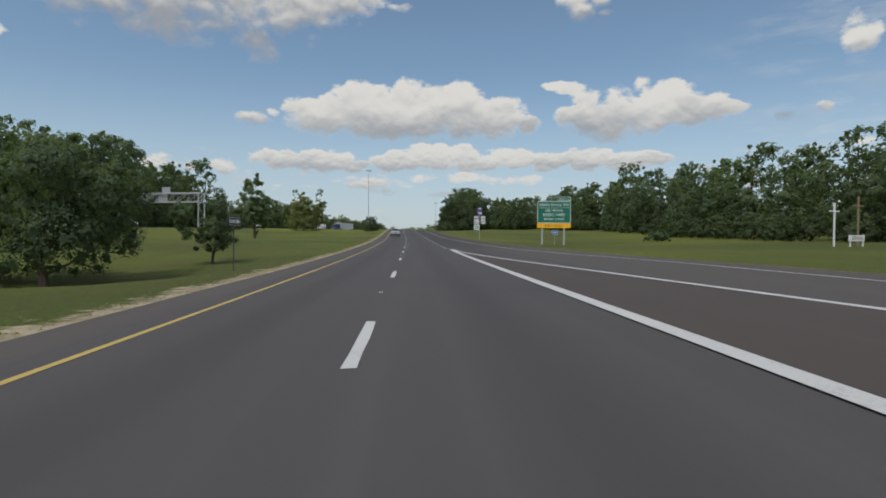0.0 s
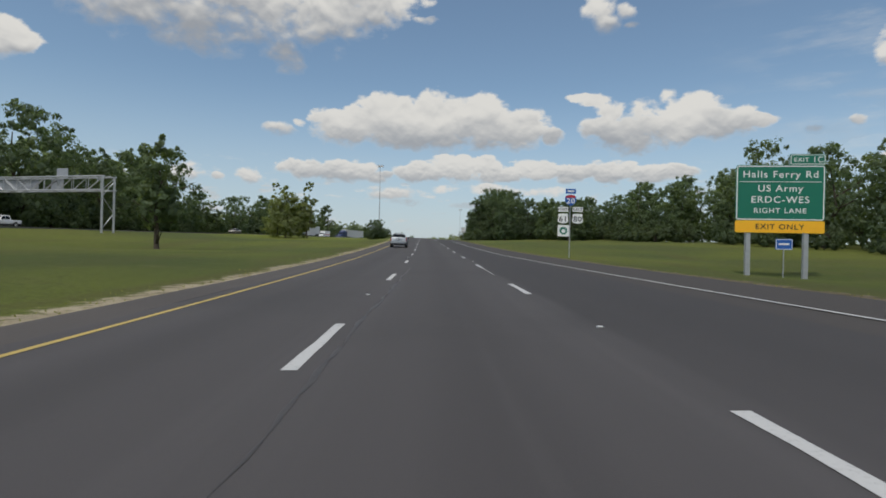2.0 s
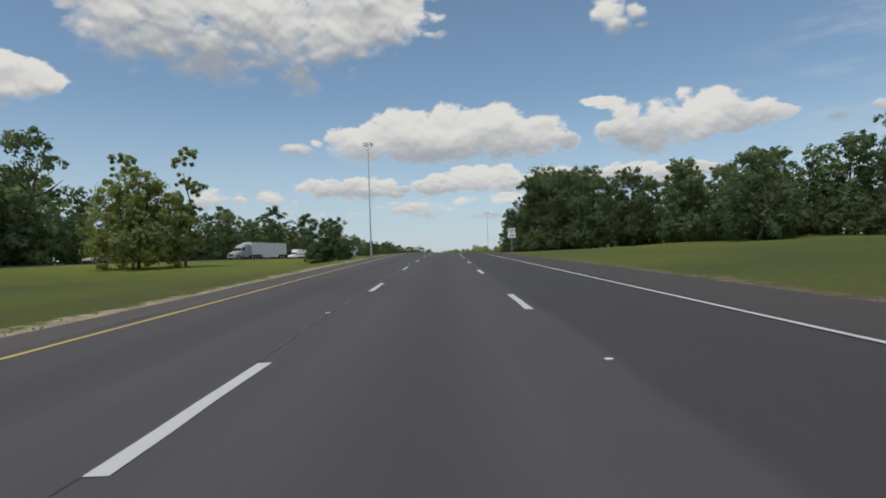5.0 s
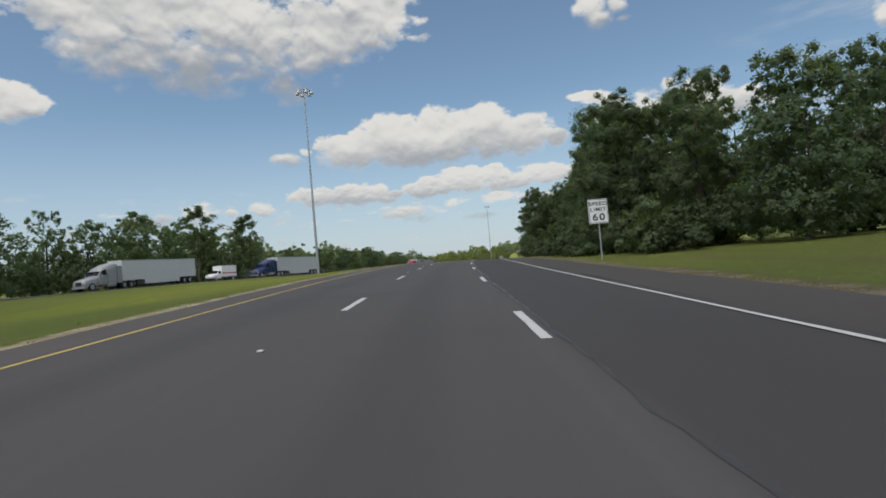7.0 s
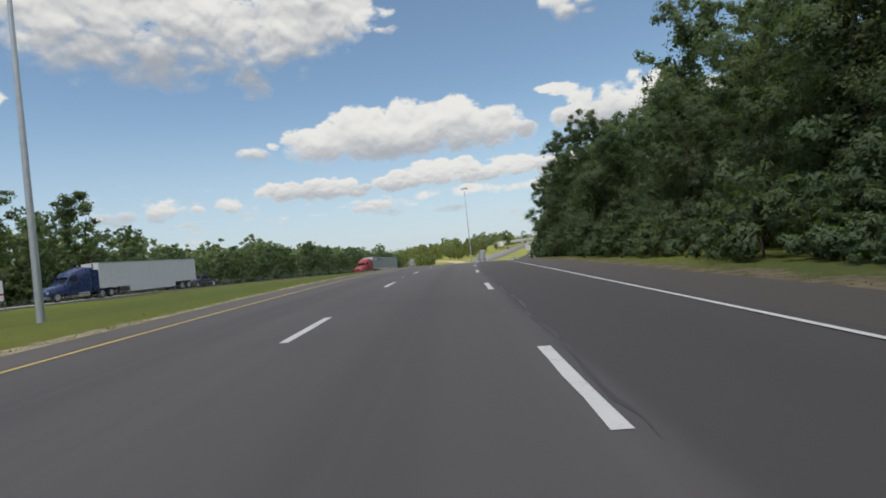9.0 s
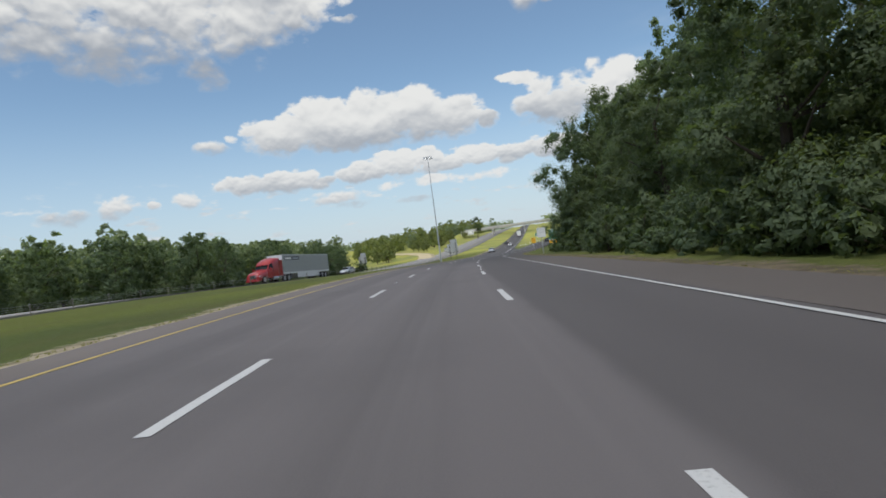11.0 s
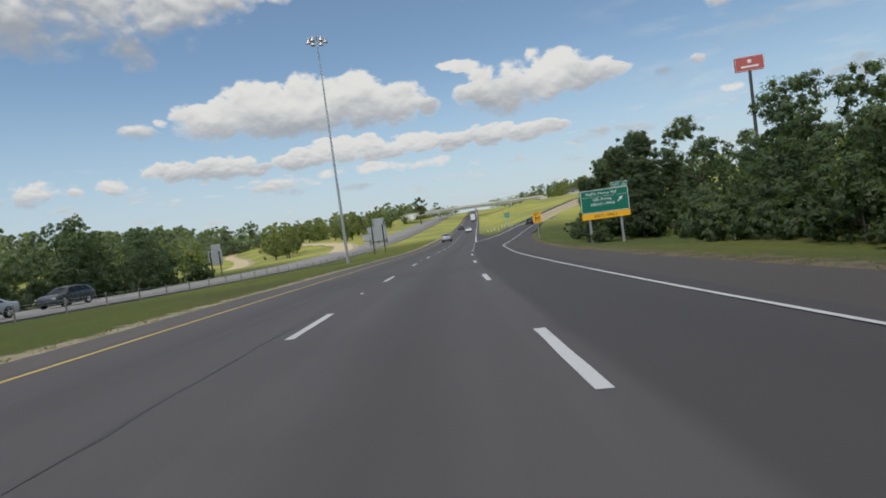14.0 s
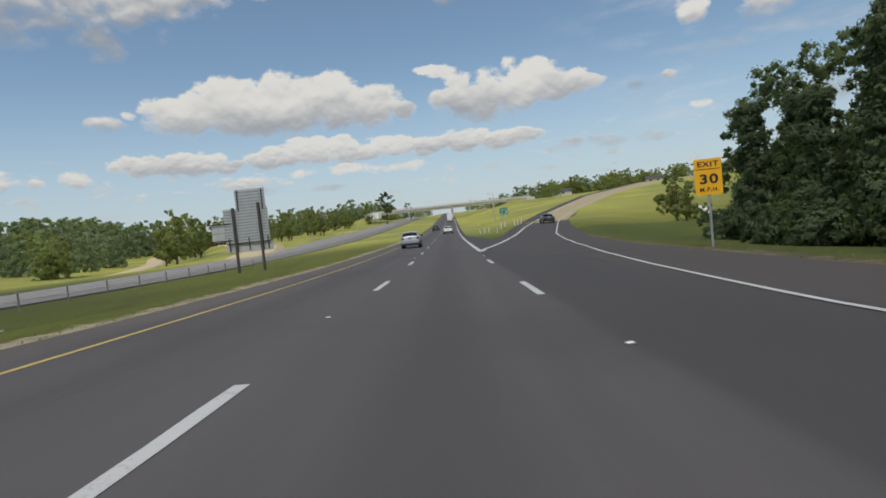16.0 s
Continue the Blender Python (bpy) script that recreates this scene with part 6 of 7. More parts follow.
# ---- overpass and buildings on the hill ----
def overpass():
    a, b = Vector((58, 751.7, 11.3)), Vector((152, 730.0, 11.9))
    d = (b - a).normalized()
    yaw = math.degrees(math.atan2(d.y, d.x))
    L = (b - a).length
    s = thing("overpass", pose(a.x, a.y, a.z, 0, 0, yaw), "pale concrete overpass on round piers across the highway", "bridge")
    g = (12.5 - 11.9) / L
    def span(name, y0, y1, z0, z1, mat):
        bm = bmesh.new()
        vs = [bm.verts.new((x, y, z + g * x)) for x in (0, L) for y in (y0, y1) for z in (z0, z1)]
        for f in ((0, 1, 3, 2), (4, 6, 7, 5), (0, 4, 5, 1), (2, 3, 7, 6), (1, 5, 7, 3), (0, 2, 6, 4)):
            bm.faces.new([vs[k] for k in f])
        return part(name, bm, mat, s)
    span("deck", -0.6, 11.6, 1.25, 1.55, M_CONCRETE)
    for y in (0.2, 3.8, 7.4, 11.0):
        span("girder", y - 0.25, y + 0.25, 0.0, 1.25, M_CONCRETE)
    for y in (-0.6, 11.3):
        span("parapet", y, y + 0.3, 1.55, 2.05, M_CONCRETE)
        span("rail", y + 0.1, y + 0.2, 2.25, 2.4, M_GALV)
    for px in (24, 50, 74):
        top = g * px
        part("pier_cap", box((px - 0.6, -0.3, top - 1.0), (px + 0.6, 11.4, top), 0.05), M_CONCRETE, s)
        for y in (1.2, 5.6, 10.0):
            w = s.matrix_basis @ Vector((px, y, 0))
            part("pier", tube((px, y, gz(w.x, w.y) - a.z - 0.6), (px, y, top - 1.0), 0.5, sides=12), M_CONCRETE, s)
    for px in (0.0, L):
        part("abutment", box((px - 2.5, -0.8, -2.2 + g * px), (px + 2.5, 11.8, 1.2 + g * px), 0.05), M_CONCRETE, s)


overpass()


def hill_house(x, y, w, d, h, turn, label):
    s = thing("building", pose(x, y, gz(x, y), 0, 0, turn), label, "building", "buildings on the hill")
    part("wall", box((-w / 2, -d / 2, -1.0), (w / 2, d / 2, h), 0.03), M_WALL, s)
    bm = bmesh.new()
    e = 0.6
    vs = [bm.verts.new(p) for p in ((-w / 2 - e, -d / 2 - e, h), (w / 2 + e, -d / 2 - e, h), (w / 2 + e, d / 2 + e, h), (-w / 2 - e, d / 2 + e, h), (-w / 2 - e, 0, h + d * 0.24), (w / 2 + e, 0, h + d * 0.24))]
    for f in ((0, 1, 5, 4), (2, 3, 4, 5), (0, 4, 3), (1, 2, 5), (0, 3, 2, 1)):
        bm.faces.new([vs[k] for k in f])
    part("roof", bm, M_ROOF, s)
    for k in range(int(w // 4)):
        px = -w / 2 + 2 + k * 4
        wn = part("window", box((px - 0.7, -d / 2 - 0.06, 1.0), (px + 0.7, -d / 2 - 0.01, 2.3)), M_GLASS, s)
        part("frame", ring(1.4, 1.3, 0.02, 0.08, 0.0, px, 1.0), M_SIGN_WHITE, wn).location = (0, -d / 2 - 0.07, 0)


hill_house(178, 742, 11, 8, 2.6, -18, "low pale building with a dark roof on the hill")
hill_house(215, 700, 9, 7, 2.6, -24, "low pale building with a dark roof among trees on the hill")
hill_house(60, 905, 18, 12, 6.0, -14, "distant pale building among trees")

# the side road that winds through the valley grass
structure("road_side", strip("road_side", np.arange(545, 912, 3.0), -4.2, 4.2, M_CONCRETE_ROAD, 0.22, lambda y, u: ground_z(*way(y, u, SIDE_Y, SIDE_X)), (SIDE_Y, SIDE_X), cols=4),
          "pale winding side road across the valley grass", "road")
structure("road_loop", strip("road_loop", np.arange(502, 698, 3.0), -3.6, 3.6, M_CONCRETE_ROAD, 0.12, lambda y, u: ground_z(*way(y, u, LOOP_Y, LOOP_X)), (LOOP_Y, LOOP_X), cols=4),
          "pale loop ramp beyond the oncoming lanes", "road")
ch = strip("drain_channel", np.arange(462, 520, 2.0), lambda y: 30 + (y - 462) * 0.25, lambda y: 31.2 + (y - 462) * 0.25, M_CONCRETE, 0.06, lambda y, u: ground_z(*way(y, u)))
structure("drain_channel", ch, "narrow concrete drain down the grass hollow", "drain")


# ---- vehicles ----
class Shell:
    """A car body lofted along its length; each station: y, then (half width, z) of sill, flank, belt, roof edge, and the roof's crown."""

    def __init__(self, stations):
        self.st = stations
        self.ys = [s[0] for s in stations]

    def at(self, y, k):
        """The point k of the section at y: 0 sill, 1 flank, 2 belt, 3 roof edge, 4 crown; fractions lie between."""
        pts = [(np.interp(y, self.ys, [s[1 + j][0] for s in self.st]), np.interp(y, self.ys, [s[1 + j][1] for s in self.st])) for j in range(4)]
        pts.append((0.0, float(np.interp(y, self.ys, [s[5] for s in self.st]))))
        i = min(3, int(k))
        f = k - i
        return tuple(pts[i][j] * (1 - f) + pts[i + 1][j] * f for j in (0, 1))

    def mesh(self):
        bm = bmesh.new()
        rings = []
        ys = sorted(set(self.ys) | {(a + b) / 2 for a, b in zip(self.ys, self.ys[1:])})
        ks = (0, 0.5, 1, 1.5, 2, 2.5, 3, 3.5, 4)
        for y in ys:
            half = [self.at(y, k) for k in ks]
            pts = [(w, z) for w, z in half] + [(-w, z) for w, z in half[-2::-1]]
            rings.append([bm.verts.new((w, y, z)) for w, z in pts])
        n = len(rings[0])
        for a, b in zip(rings, rings[1:]):
            for k in range(n):
                bm.faces.new((a[k], a[(k + 1) % n], b[(k + 1) % n], b[k]))
        bm.faces.new(rings[0])
        bm.faces.new(rings[-1])
        for f in bm.faces:
            f.smooth = True
        return bm

    def patch(self, corners, out=0.008, n=5):
        """A panel laid on the shell between four (y, k, side) corners, with thickness."""
        bm = bmesh.new()
        grid = []
        c = Vector((0, (self.ys[0] + self.ys[-1]) / 2, 0.75))
        for i in range(n):
            row = []
            for j in range(n):
                u, v = i / (n - 1), j / (n - 1)
                a = [(1 - u) * (1 - v), u * (1 - v), u * v, (1 - u) * v]
                y = sum(w * q[0] for w, q in zip(a, corners))
                t = sum(w * q[1] * q[2] if q[1] < 4 else w * 4 * q[2] for w, q in zip(a, corners))
                side = 1 if corners[0][2] > 0 else -1
                if all(q[2] == corners[0][2] for q in corners):
                    w, z = self.at(y, abs(t))
                    w *= side
                else:       # across the roof: k runs from one edge over the crown to the other
                    x = sum(wt * self.at(q[0], q[1])[0] * q[2] for wt, q in zip(a, corners))
                    edge = self.at(y, 3)
                    f = 1 - min(1, abs(x) / max(edge[0], 1e-3))
                    w, z = x, edge[1] + (self.at(y, 4)[1] - edge[1]) * f
                row.append(Vector((w, y, z)))
            grid.append(row)
        nrm = (grid[-1][0] - grid[0][0]).cross(grid[0][-1] - grid[0][0]).normalized()
        if nrm.dot((grid[0][0] + grid[-1][-1]) / 2 - c) < 0:
            nrm.negate()
        top = [[bm.verts.new(p + nrm * out) for p in row] for row in grid]
        low = [[bm.verts.new(p - nrm * 0.02) for p in row] for row in grid]
        for i in range(n - 1):
            for j in range(n - 1):
                bm.faces.new((top[i][j], top[i + 1][j], top[i + 1][j + 1], top[i][j + 1]))
        for i in range(n - 1):
            for a, b in (((i, 0), (i + 1, 0)), ((i, n - 1), (i + 1, n - 1)), ((0, i), (0, i + 1)), ((n - 1, i), (n - 1, i + 1))):
                bm.faces.new((top[a[0]][a[1]], top[b[0]][b[1]], low[b[0]][b[1]], low[a[0]][a[1]]))
        return bm


def wheel(parent, x, y, r, width, spokes=7, rim=None):
    side = 1 if x > 0 else -1
    w = new("wheel")
    w.parent = parent
    w.location = (x, y, r)
    bm = bmesh.new()
    prof = [(r * 0.66, -width / 2), (r * 0.93, -width / 2), (r, -width * 0.36), (r, width * 0.36), (r * 0.93, width / 2), (r * 0.66, width / 2)]
    n = 28
    rows = [[bm.verts.new((o, p * math.cos(2 * math.pi * k / n), p * math.sin(2 * math.pi * k / n))) for p, o in prof] for k in range(n)]
    for k in range(n):
        a, b = rows[k], rows[(k + 1) % n]
        for j in range(len(prof) - 1):
            bm.faces.new((a[j], a[j + 1], b[j + 1], b[j]))
    part("tyre", bm, M_TYRE, w)
    bm = bmesh.new()
    add_tube(bm, (-side * width * 0.3, 0, 0), (side * width * 0.10, 0, 0), r * 0.665, sides=24)
    part("brake_drum", bm, M_PLASTIC, w)
    bm = bmesh.new()
    for k in range(spokes):
        for d in (-0.09, 0.09):
            a = 2 * math.pi * k / spokes + d
            add_tube(bm, (side * width * 0.40, r * 0.10 * math.cos(a), r * 0.10 * math.sin(a)), (side * width * 0.40, r * 0.64 * math.cos(a + d), r * 0.64 * math.sin(a + d)), r * 0.055, r * 0.045, 5)
    add_tube(bm, (side * width * 0.25, 0, 0), (side * width * 0.46, 0, 0), r * 0.15, r * 0.13, 12)
    for k in range(24):
        a, b = 2 * math.pi * k / 24, 2 * math.pi * (k + 1) / 24
        add_tube(bm, (side * width * 0.43, r * 0.65 * math.cos(a), r * 0.65 * math.sin(a)), (side * width * 0.43, r * 0.65 * math.cos(b), r * 0.65 * math.sin(b)), r * 0.035, sides=5)
    part("rim", bm, rim or M_RIM, w)
    return w


def arch(parent, x, y, r):
    """A black half-disc on the flank that stands in for the shaded wheel opening."""
    side = 1 if x > 0 else -1
    pts = [(r * math.cos(math.pi * k / 14 - 0.12 + 0.24 * k / 14), r * math.sin(math.pi * k / 14 - 0.12 + 0.24 * k / 14)) for k in range(15)]
    bm = bmesh.new()
    f = bm.faces.new([bm.verts.new((0, py, pz)) for py, pz in pts])
    rr = bmesh.ops.extrude_face_region(bm, geom=[f])
    bmesh.ops.translate(bm, verts=[v for v in rr["geom"] if isinstance(v, bmesh.types.BMVert)], vec=(-side * 0.3, 0, 0))
    o = part("wheel_arch", bm, M_PLASTIC, parent)
    o.location = (x, y, r * 0.82)


SUV = Shell([
    (-2.42, (0.72, 0.50), (0.86, 0.60), (0.87, 0.72), (0.76, 0.76), 0.77),
    (-2.40, (0.78, 0.42), (0.90, 0.62), (0.895, 0.80), (0.82, 0.84), 0.86),
    (-2.31, (0.83, 0.36), (0.935, 0.62), (0.92, 1.04), (0.80, 1.18), 1.215),
    (-1.92, (0.88, 0.30), (0.95, 0.62), (0.94, 1.11), (0.645, 1.54), 1.60),
    (-1.55, (0.88, 0.30), (0.955, 0.62), (0.95, 1.11), (0.61, 1.60), 1.66),
    (-0.80, (0.88, 0.30), (0.955, 0.62), (0.95, 1.09), (0.61, 1.62), 1.69),
    (0.00, (0.88, 0.30), (0.955, 0.62), (0.95, 1.06), (0.60, 1.59), 1.67),
    (0.50, (0.88, 0.30), (0.955, 0.62), (0.95, 1.04), (0.60, 1.51), 1.58),
    (1.22, (0.88, 0.30), (0.95, 0.62), (0.93, 1.01), (0.80, 1.06), 1.10),
    (1.80, (0.87, 0.30), (0.94, 0.62), (0.90, 0.95), (0.74, 1.00), 1.03),
    (2.22, (0.84, 0.32), (0.90, 0.60), (0.82, 0.84), (0.66, 0.89), 0.91),
    (2.42, (0.70, 0.40), (0.74, 0.56), (0.70, 0.70), (0.58, 0.74), 0.75)])
SEDAN = Shell([
    (-2.40, (0.70, 0.45), (0.78, 0.60), (0.76, 0.80), (0.70, 0.88), 0.90),
    (-2.25, (0.82, 0.30), (0.88, 0.58), (0.86, 0.90), (0.76, 0.97), 0.99),
    (-1.65, (0.86, 0.26), (0.91, 0.58), (0.88, 0.94), (0.74, 1.00), 1.03),
    (-0.95, (0.86, 0.26), (0.91, 0.58), (0.89, 0.94), (0.60, 1.36), 1.41),
    (-0.30, (0.86, 0.26), (0.91, 0.58), (0.89, 0.93), (0.60, 1.41), 1.46),
    (0.30, (0.86, 0.26), (0.91, 0.58), (0.89, 0.92), (0.59, 1.36), 1.41),
    (1.10, (0.86, 0.26), (0.90, 0.58), (0.87, 0.89), (0.74, 0.94), 0.97),
    (1.90, (0.84, 0.28), (0.88, 0.56), (0.82, 0.80), (0.66, 0.85), 0.87),
    (2.38, (0.68, 0.36), (0.72, 0.52), (0.66, 0.64), (0.56, 0.68), 0.69)])
PICKUP = Shell([
    (-2.90, (0.86, 0.55), (0.96, 0.75), (0.95, 1.05), (0.93, 1.12), 1.12),
    (-0.92, (0.88, 0.50), (0.99, 0.75), (0.98, 1.08), (0.95, 1.13), 1.13),
    (-0.84, (0.88, 0.48), (0.99, 0.75), (0.98, 1.12), (0.74, 1.82), 1.86),
    (0.55, (0.88, 0.48), (0.99, 0.75), (0.98, 1.12), (0.73, 1.84), 1.89),
    (1.25, (0.88, 0.48), (0.98, 0.75), (0.96, 1.10), (0.82, 1.16), 1.19),
    (2.45, (0.87, 0.50), (0.96, 0.75), (0.92, 1.02), (0.80, 1.10), 1.12),
    (2.90, (0.80, 0.52), (0.86, 0.70), (0.84, 0.92), (0.76, 1.00), 1.01)])


def car(name, shell, paint_mat, m, label, category, sides, rear, front, wheels, r=0.36, detail=False, group=""):
    """A car of lofted body, glass, lamps, bumpers and four wheels; it points along +y."""
    c = thing(name, m, label, category, group)
    part("body", shell.mesh(), paint_mat, c)
    for y0, y1, k0, k1, top in sides:
        for s in (1, -1):
            part("side_window", shell.patch([(y0, 2 + k0, s), (y1, 2 + k0, s), (top[1], 2 + k1, s), (top[0], 2 + k1, s)]), M_GLASS, c)
    part("rear_window", shell.patch([(rear[0], 3, -1), (rear[0], 3, 1), (rear[1], 3, 1), (rear[1], 3, -1)], 0.012), M_GLASS, c)
    part("windscreen", shell.patch([(front[0], 3, -1), (front[0], 3, 1), (front[1], 3, 1), (front[1], 3, -1)], 0.012), M_GLASS, c)
    y0, y1 = shell.ys[0], shell.ys[-1]
    wb = shell.at(0, 1)[0]
    for y in wheels:
        for s in (1, -1):
            arch(c, s * (wb + 0.006), y, r * (1.12 if detail else 1.2))
            wheel(c, s * (wb - 0.09), y, r, 0.24)
    part("rear_bumper", box((-wb * 0.95, y0 - 0.03, 0.28), (wb * 0.95, y0 + 0.22, 0.54), 0.04), M_PLASTIC, c)
    part("front_bumper", box((-wb * 0.85, y1 - 0.2, 0.32), (wb * 0.85, y1 + 0.02, 0.50), 0.04), M_PLASTIC, c)
    part("sill", box((-wb - 0.004, wheels[0] + 0.5, 0.26), (wb + 0.004, wheels[1] - 0.5, 0.40), 0.03), M_PLASTIC, c)
    zt = shell.at(y0 + 0.12, 2)[1]
    for s in (1, -1):
        if detail:      # tall slim lamps that lean with the tailgate
            tl = box((s * 0.865 - 0.055, y0 - 0.004, 0.77), (s * 0.865 + 0.06, y0 + 0.18, 1.22), 0.02)
            for v in tl.verts:
                v.co.y += (v.co.z - 0.76) * 0.26
        else:
            tl = box((s * wb * 0.80 - 0.11, y0, zt - 0.16), (s * wb * 0.80 + 0.13, y0 + 0.30, zt + 0.04), 0.03)
        part("tail_light", tl, M_TAIL, c)
        part("headlight", box((s * wb * 0.72 - 0.16, y1 - 0.28, 0.66), (s * wb * 0.72 + 0.10, y1 - 0.06, 0.82), 0.04), M_LAMP, c)
        mz = shell.at(front[1], 2)[1]
        mr = part("door_mirror", box((s * (wb + 0.02) - 0.02, front[1] - 0.34, mz + 0.04), (s * (wb + 0.02) + s * 0.20, front[1] - 0.20, mz + 0.20) if s > 0 else (s * (wb + 0.02) + 0.02, front[1] - 0.20, mz + 0.20), 0.03) if s > 0 else
                  box((-wb - 0.22, front[1] - 0.34, mz + 0.04), (-wb, front[1] - 0.20, mz + 0.20), 0.03), M_PLASTIC, c)
    pz = 0.90 if detail else zt - 0.04
    pl = part("number_plate", box((-0.16, y0 - 0.02, pz - 0.085), (0.16, y0 + 0.05, pz + 0.085), 0.006), M_SIGN_BACK, c)
    part("plate_bar", box((-0.11, y0 - 0.026, pz - 0.03), (0.11, y0 - 0.0205, pz + 0.03)), M_CARDARK, pl)
    return c


def lane_pose(y, u, ways=(WAY_Y, WAY_X), zf=None, back=False):
    x, yy = (float(k) for k in way(y, u, *ways))
    x2, y2 = (float(k) for k in way(y + 2, u, *ways))
    z = float(zf(y, u)) if zf else float(road_z(y, u))
    z2 = float(zf(y + 2, u)) if zf else float(road_z(y + 2, u))
    turn = math.degrees(math.atan2(y2 - yy, x2 - x)) - 90
    pitch = math.degrees(math.atan2(z2 - z, 2.0))
    return pose(x, yy, z, -pitch if back else pitch, 0, turn + (180 if back else 0))


def opp_top(y, u):
    return opp_z(y, u) + 0.12


SUV_SIDES = [(-1.95, -1.12, 0.10, 0.86, (-1.62, -1.10)), (-1.04, -0.12, 0.08, 0.88, (-1.02, -0.12)), (-0.05, 1.00, 0.08, 0.88, (-0.05, 0.45))]
SEDAN_SIDES = [(-1.20, -0.38, 0.10, 0.86, (-0.90, -0.38)), (-0.30, 0.80, 0.10, 0.86, (-0.30, 0.25))]
PICKUP_SIDES = [(-0.70, 0.10, 0.10, 0.86, (-0.70, 0.10)), (0.18, 0.95, 0.10, 0.86, (0.18, 0.55))]

suv = car("suv", SUV, M_SILVER, lane_pose(114.1, -3.72) @ Matrix.Diagonal((0.95, 0.95, 0.95, 1.0)), "silver sport utility vehicle in the inner lane", "car", SUV_SIDES, (-2.30, -1.95), (0.54, 1.16), (-1.40, 1.42), 0.375, True)
part("tailgate_chrome", box((-0.40, -2.43, 1.005), (0.40, -2.33, 1.065), 0.014), M_CHROME, suv)
part("plate_recess", box((-0.30, -2.425, 0.795), (0.30, -2.36, 0.995), 0.01), M_SILVER, suv)
part("rear_wiper", tube((-0.05, -2.30, 1.235), (-0.42, -2.22, 1.27), 0.012, sides=6), M_PLASTIC, suv)
part("model_badge", box((0.60, -2.435, 0.80), (0.72, -2.40, 0.82)), M_CHROME, suv)
part("fog_strip", box((-0.62, -2.445, 0.56), (0.62, -2.42, 0.585), 0.005), M_SILVER, suv)
part("badge", tube((0, -2.36, 1.13), (0, -2.31, 1.13), 0.055, sides=12), M_CHROME, suv)
part("tailgate_seam", box((-0.76, -2.428, 0.755), (0.76, -2.41, 0.772)), M_PLASTIC, suv)
part("spoiler", box((-0.60, -2.05, 1.55), (0.60, -1.76, 1.60), 0.02), M_SILVER, suv)
for sx in (1, -1):
    part("roof_rail", tube((sx * 0.55, -1.6, 1.665), (sx * 0.55, 0.15, 1.66), 0.016, sides=8), M_CHROME, suv)
    part("exhaust", tube((sx * 0.60, -2.47, 0.38), (sx * 0.60, -2.25, 0.38), 0.05, sides=10), M_CHROME, suv)
    part("window_trim", tube((sx * 0.957, -1.9, 1.11), (sx * 0.957, 0.95, 1.035), 0.014, sides=6), M_CHROME, suv)
    for yy in (-0.85, 0.12):
        part("door_handle", box((sx * 0.955 - 0.02, yy - 0.12, 0.97), (sx * 0.955 + 0.025, yy + 0.12, 1.005), 0.01), M_CHROME, suv)
    for yy in (-1.08, -0.08, 1.02):
        part("door_seam", box((sx * 0.957 - 0.006, yy - 0.006, 0.42), (sx * 0.957 + 0.003, yy + 0.006, 1.02)), M_PLASTIC, suv)
    part("fender_vent", box((sx * 0.955 - 0.01, 1.06, 0.72), (sx * 0.955 + 0.012, 1.14, 0.95), 0.01), M_CHROME, suv)

car("suv", SUV, M_SILVER, lane_pose(470, -3.5) @ Matrix.Diagonal((0.95, 0.9, 0.97, 1.0)), "small silver sport utility vehicle ahead in the inner lane", "car", SUV_SIDES, (-2.30, -1.95), (0.54, 1.16), (-1.40, 1.42), 0.375)
car("sedan", SEDAN, M_CARDARK, lane_pose(503, float(ramp_place(503, 0.2)), zf=lambda y, u: ramp_z(y, u) + 0.03), "dark grey sedan leaving by the exit ramp", "car", SEDAN_SIDES, (-1.58, -1.0), (0.36, 1.04), (-1.38, 1.40), 0.33)
car("sedan", SEDAN, M_CARWHITE, lane_pose(527, -0.1), "white sedan far ahead in the middle lane", "car", SEDAN_SIDES, (-1.58, -1.0), (0.36, 1.04), (-1.38, 1.40), 0.33)
car("sedan", SEDAN, M_CARDARK, lane_pose(560, -3.5), "dark sedan far ahead in the inner lane", "car", SEDAN_SIDES, (-1.58, -1.0), (0.36, 1.04), (-1.38, 1.40), 0.33)
car("sedan", SEDAN, M_SILVER, lane_pose(399.5, 2.0, OPP, opp_top, True), "silver sedan coming the other way", "car", SEDAN_SIDES, (-1.58, -1.0), (0.36, 1.04), (-1.38, 1.40), 0.33)
car("suv", SUV, M_CARDARK, lane_pose(412, -1.8, OPP, opp_top, True), "dark sport utility vehicle coming the other way", "car", SUV_SIDES, (-2.17, -1.90), (0.54, 1.16), (-1.40, 1.42), 0.375)
car("sedan", SEDAN, M_CARTAN, lane_pose(213, 2.0, OPP, opp_top, True), "pale beige sedan coming the other way", "car", SEDAN_SIDES, (-1.58, -1.0), (0.36, 1.04), (-1.38, 1.40), 0.33)
car("pickup_truck", PICKUP, M_CARWHITE, lane_pose(139, -1.8, OPP, opp_top, True), "white pickup truck coming the other way", "pickup truck", PICKUP_SIDES, (-0.905, -0.85), (0.62, 1.18), (-1.75, 1.85), 0.40)
car("pickup_truck", PICKUP, M_CARDARK, lane_pose(318, -1.8, OPP, opp_top, True), "dark pickup truck coming the other way", "pickup truck", PICKUP_SIDES, (-0.905, -0.85), (0.62, 1.18), (-1.75, 1.85), 0.40)


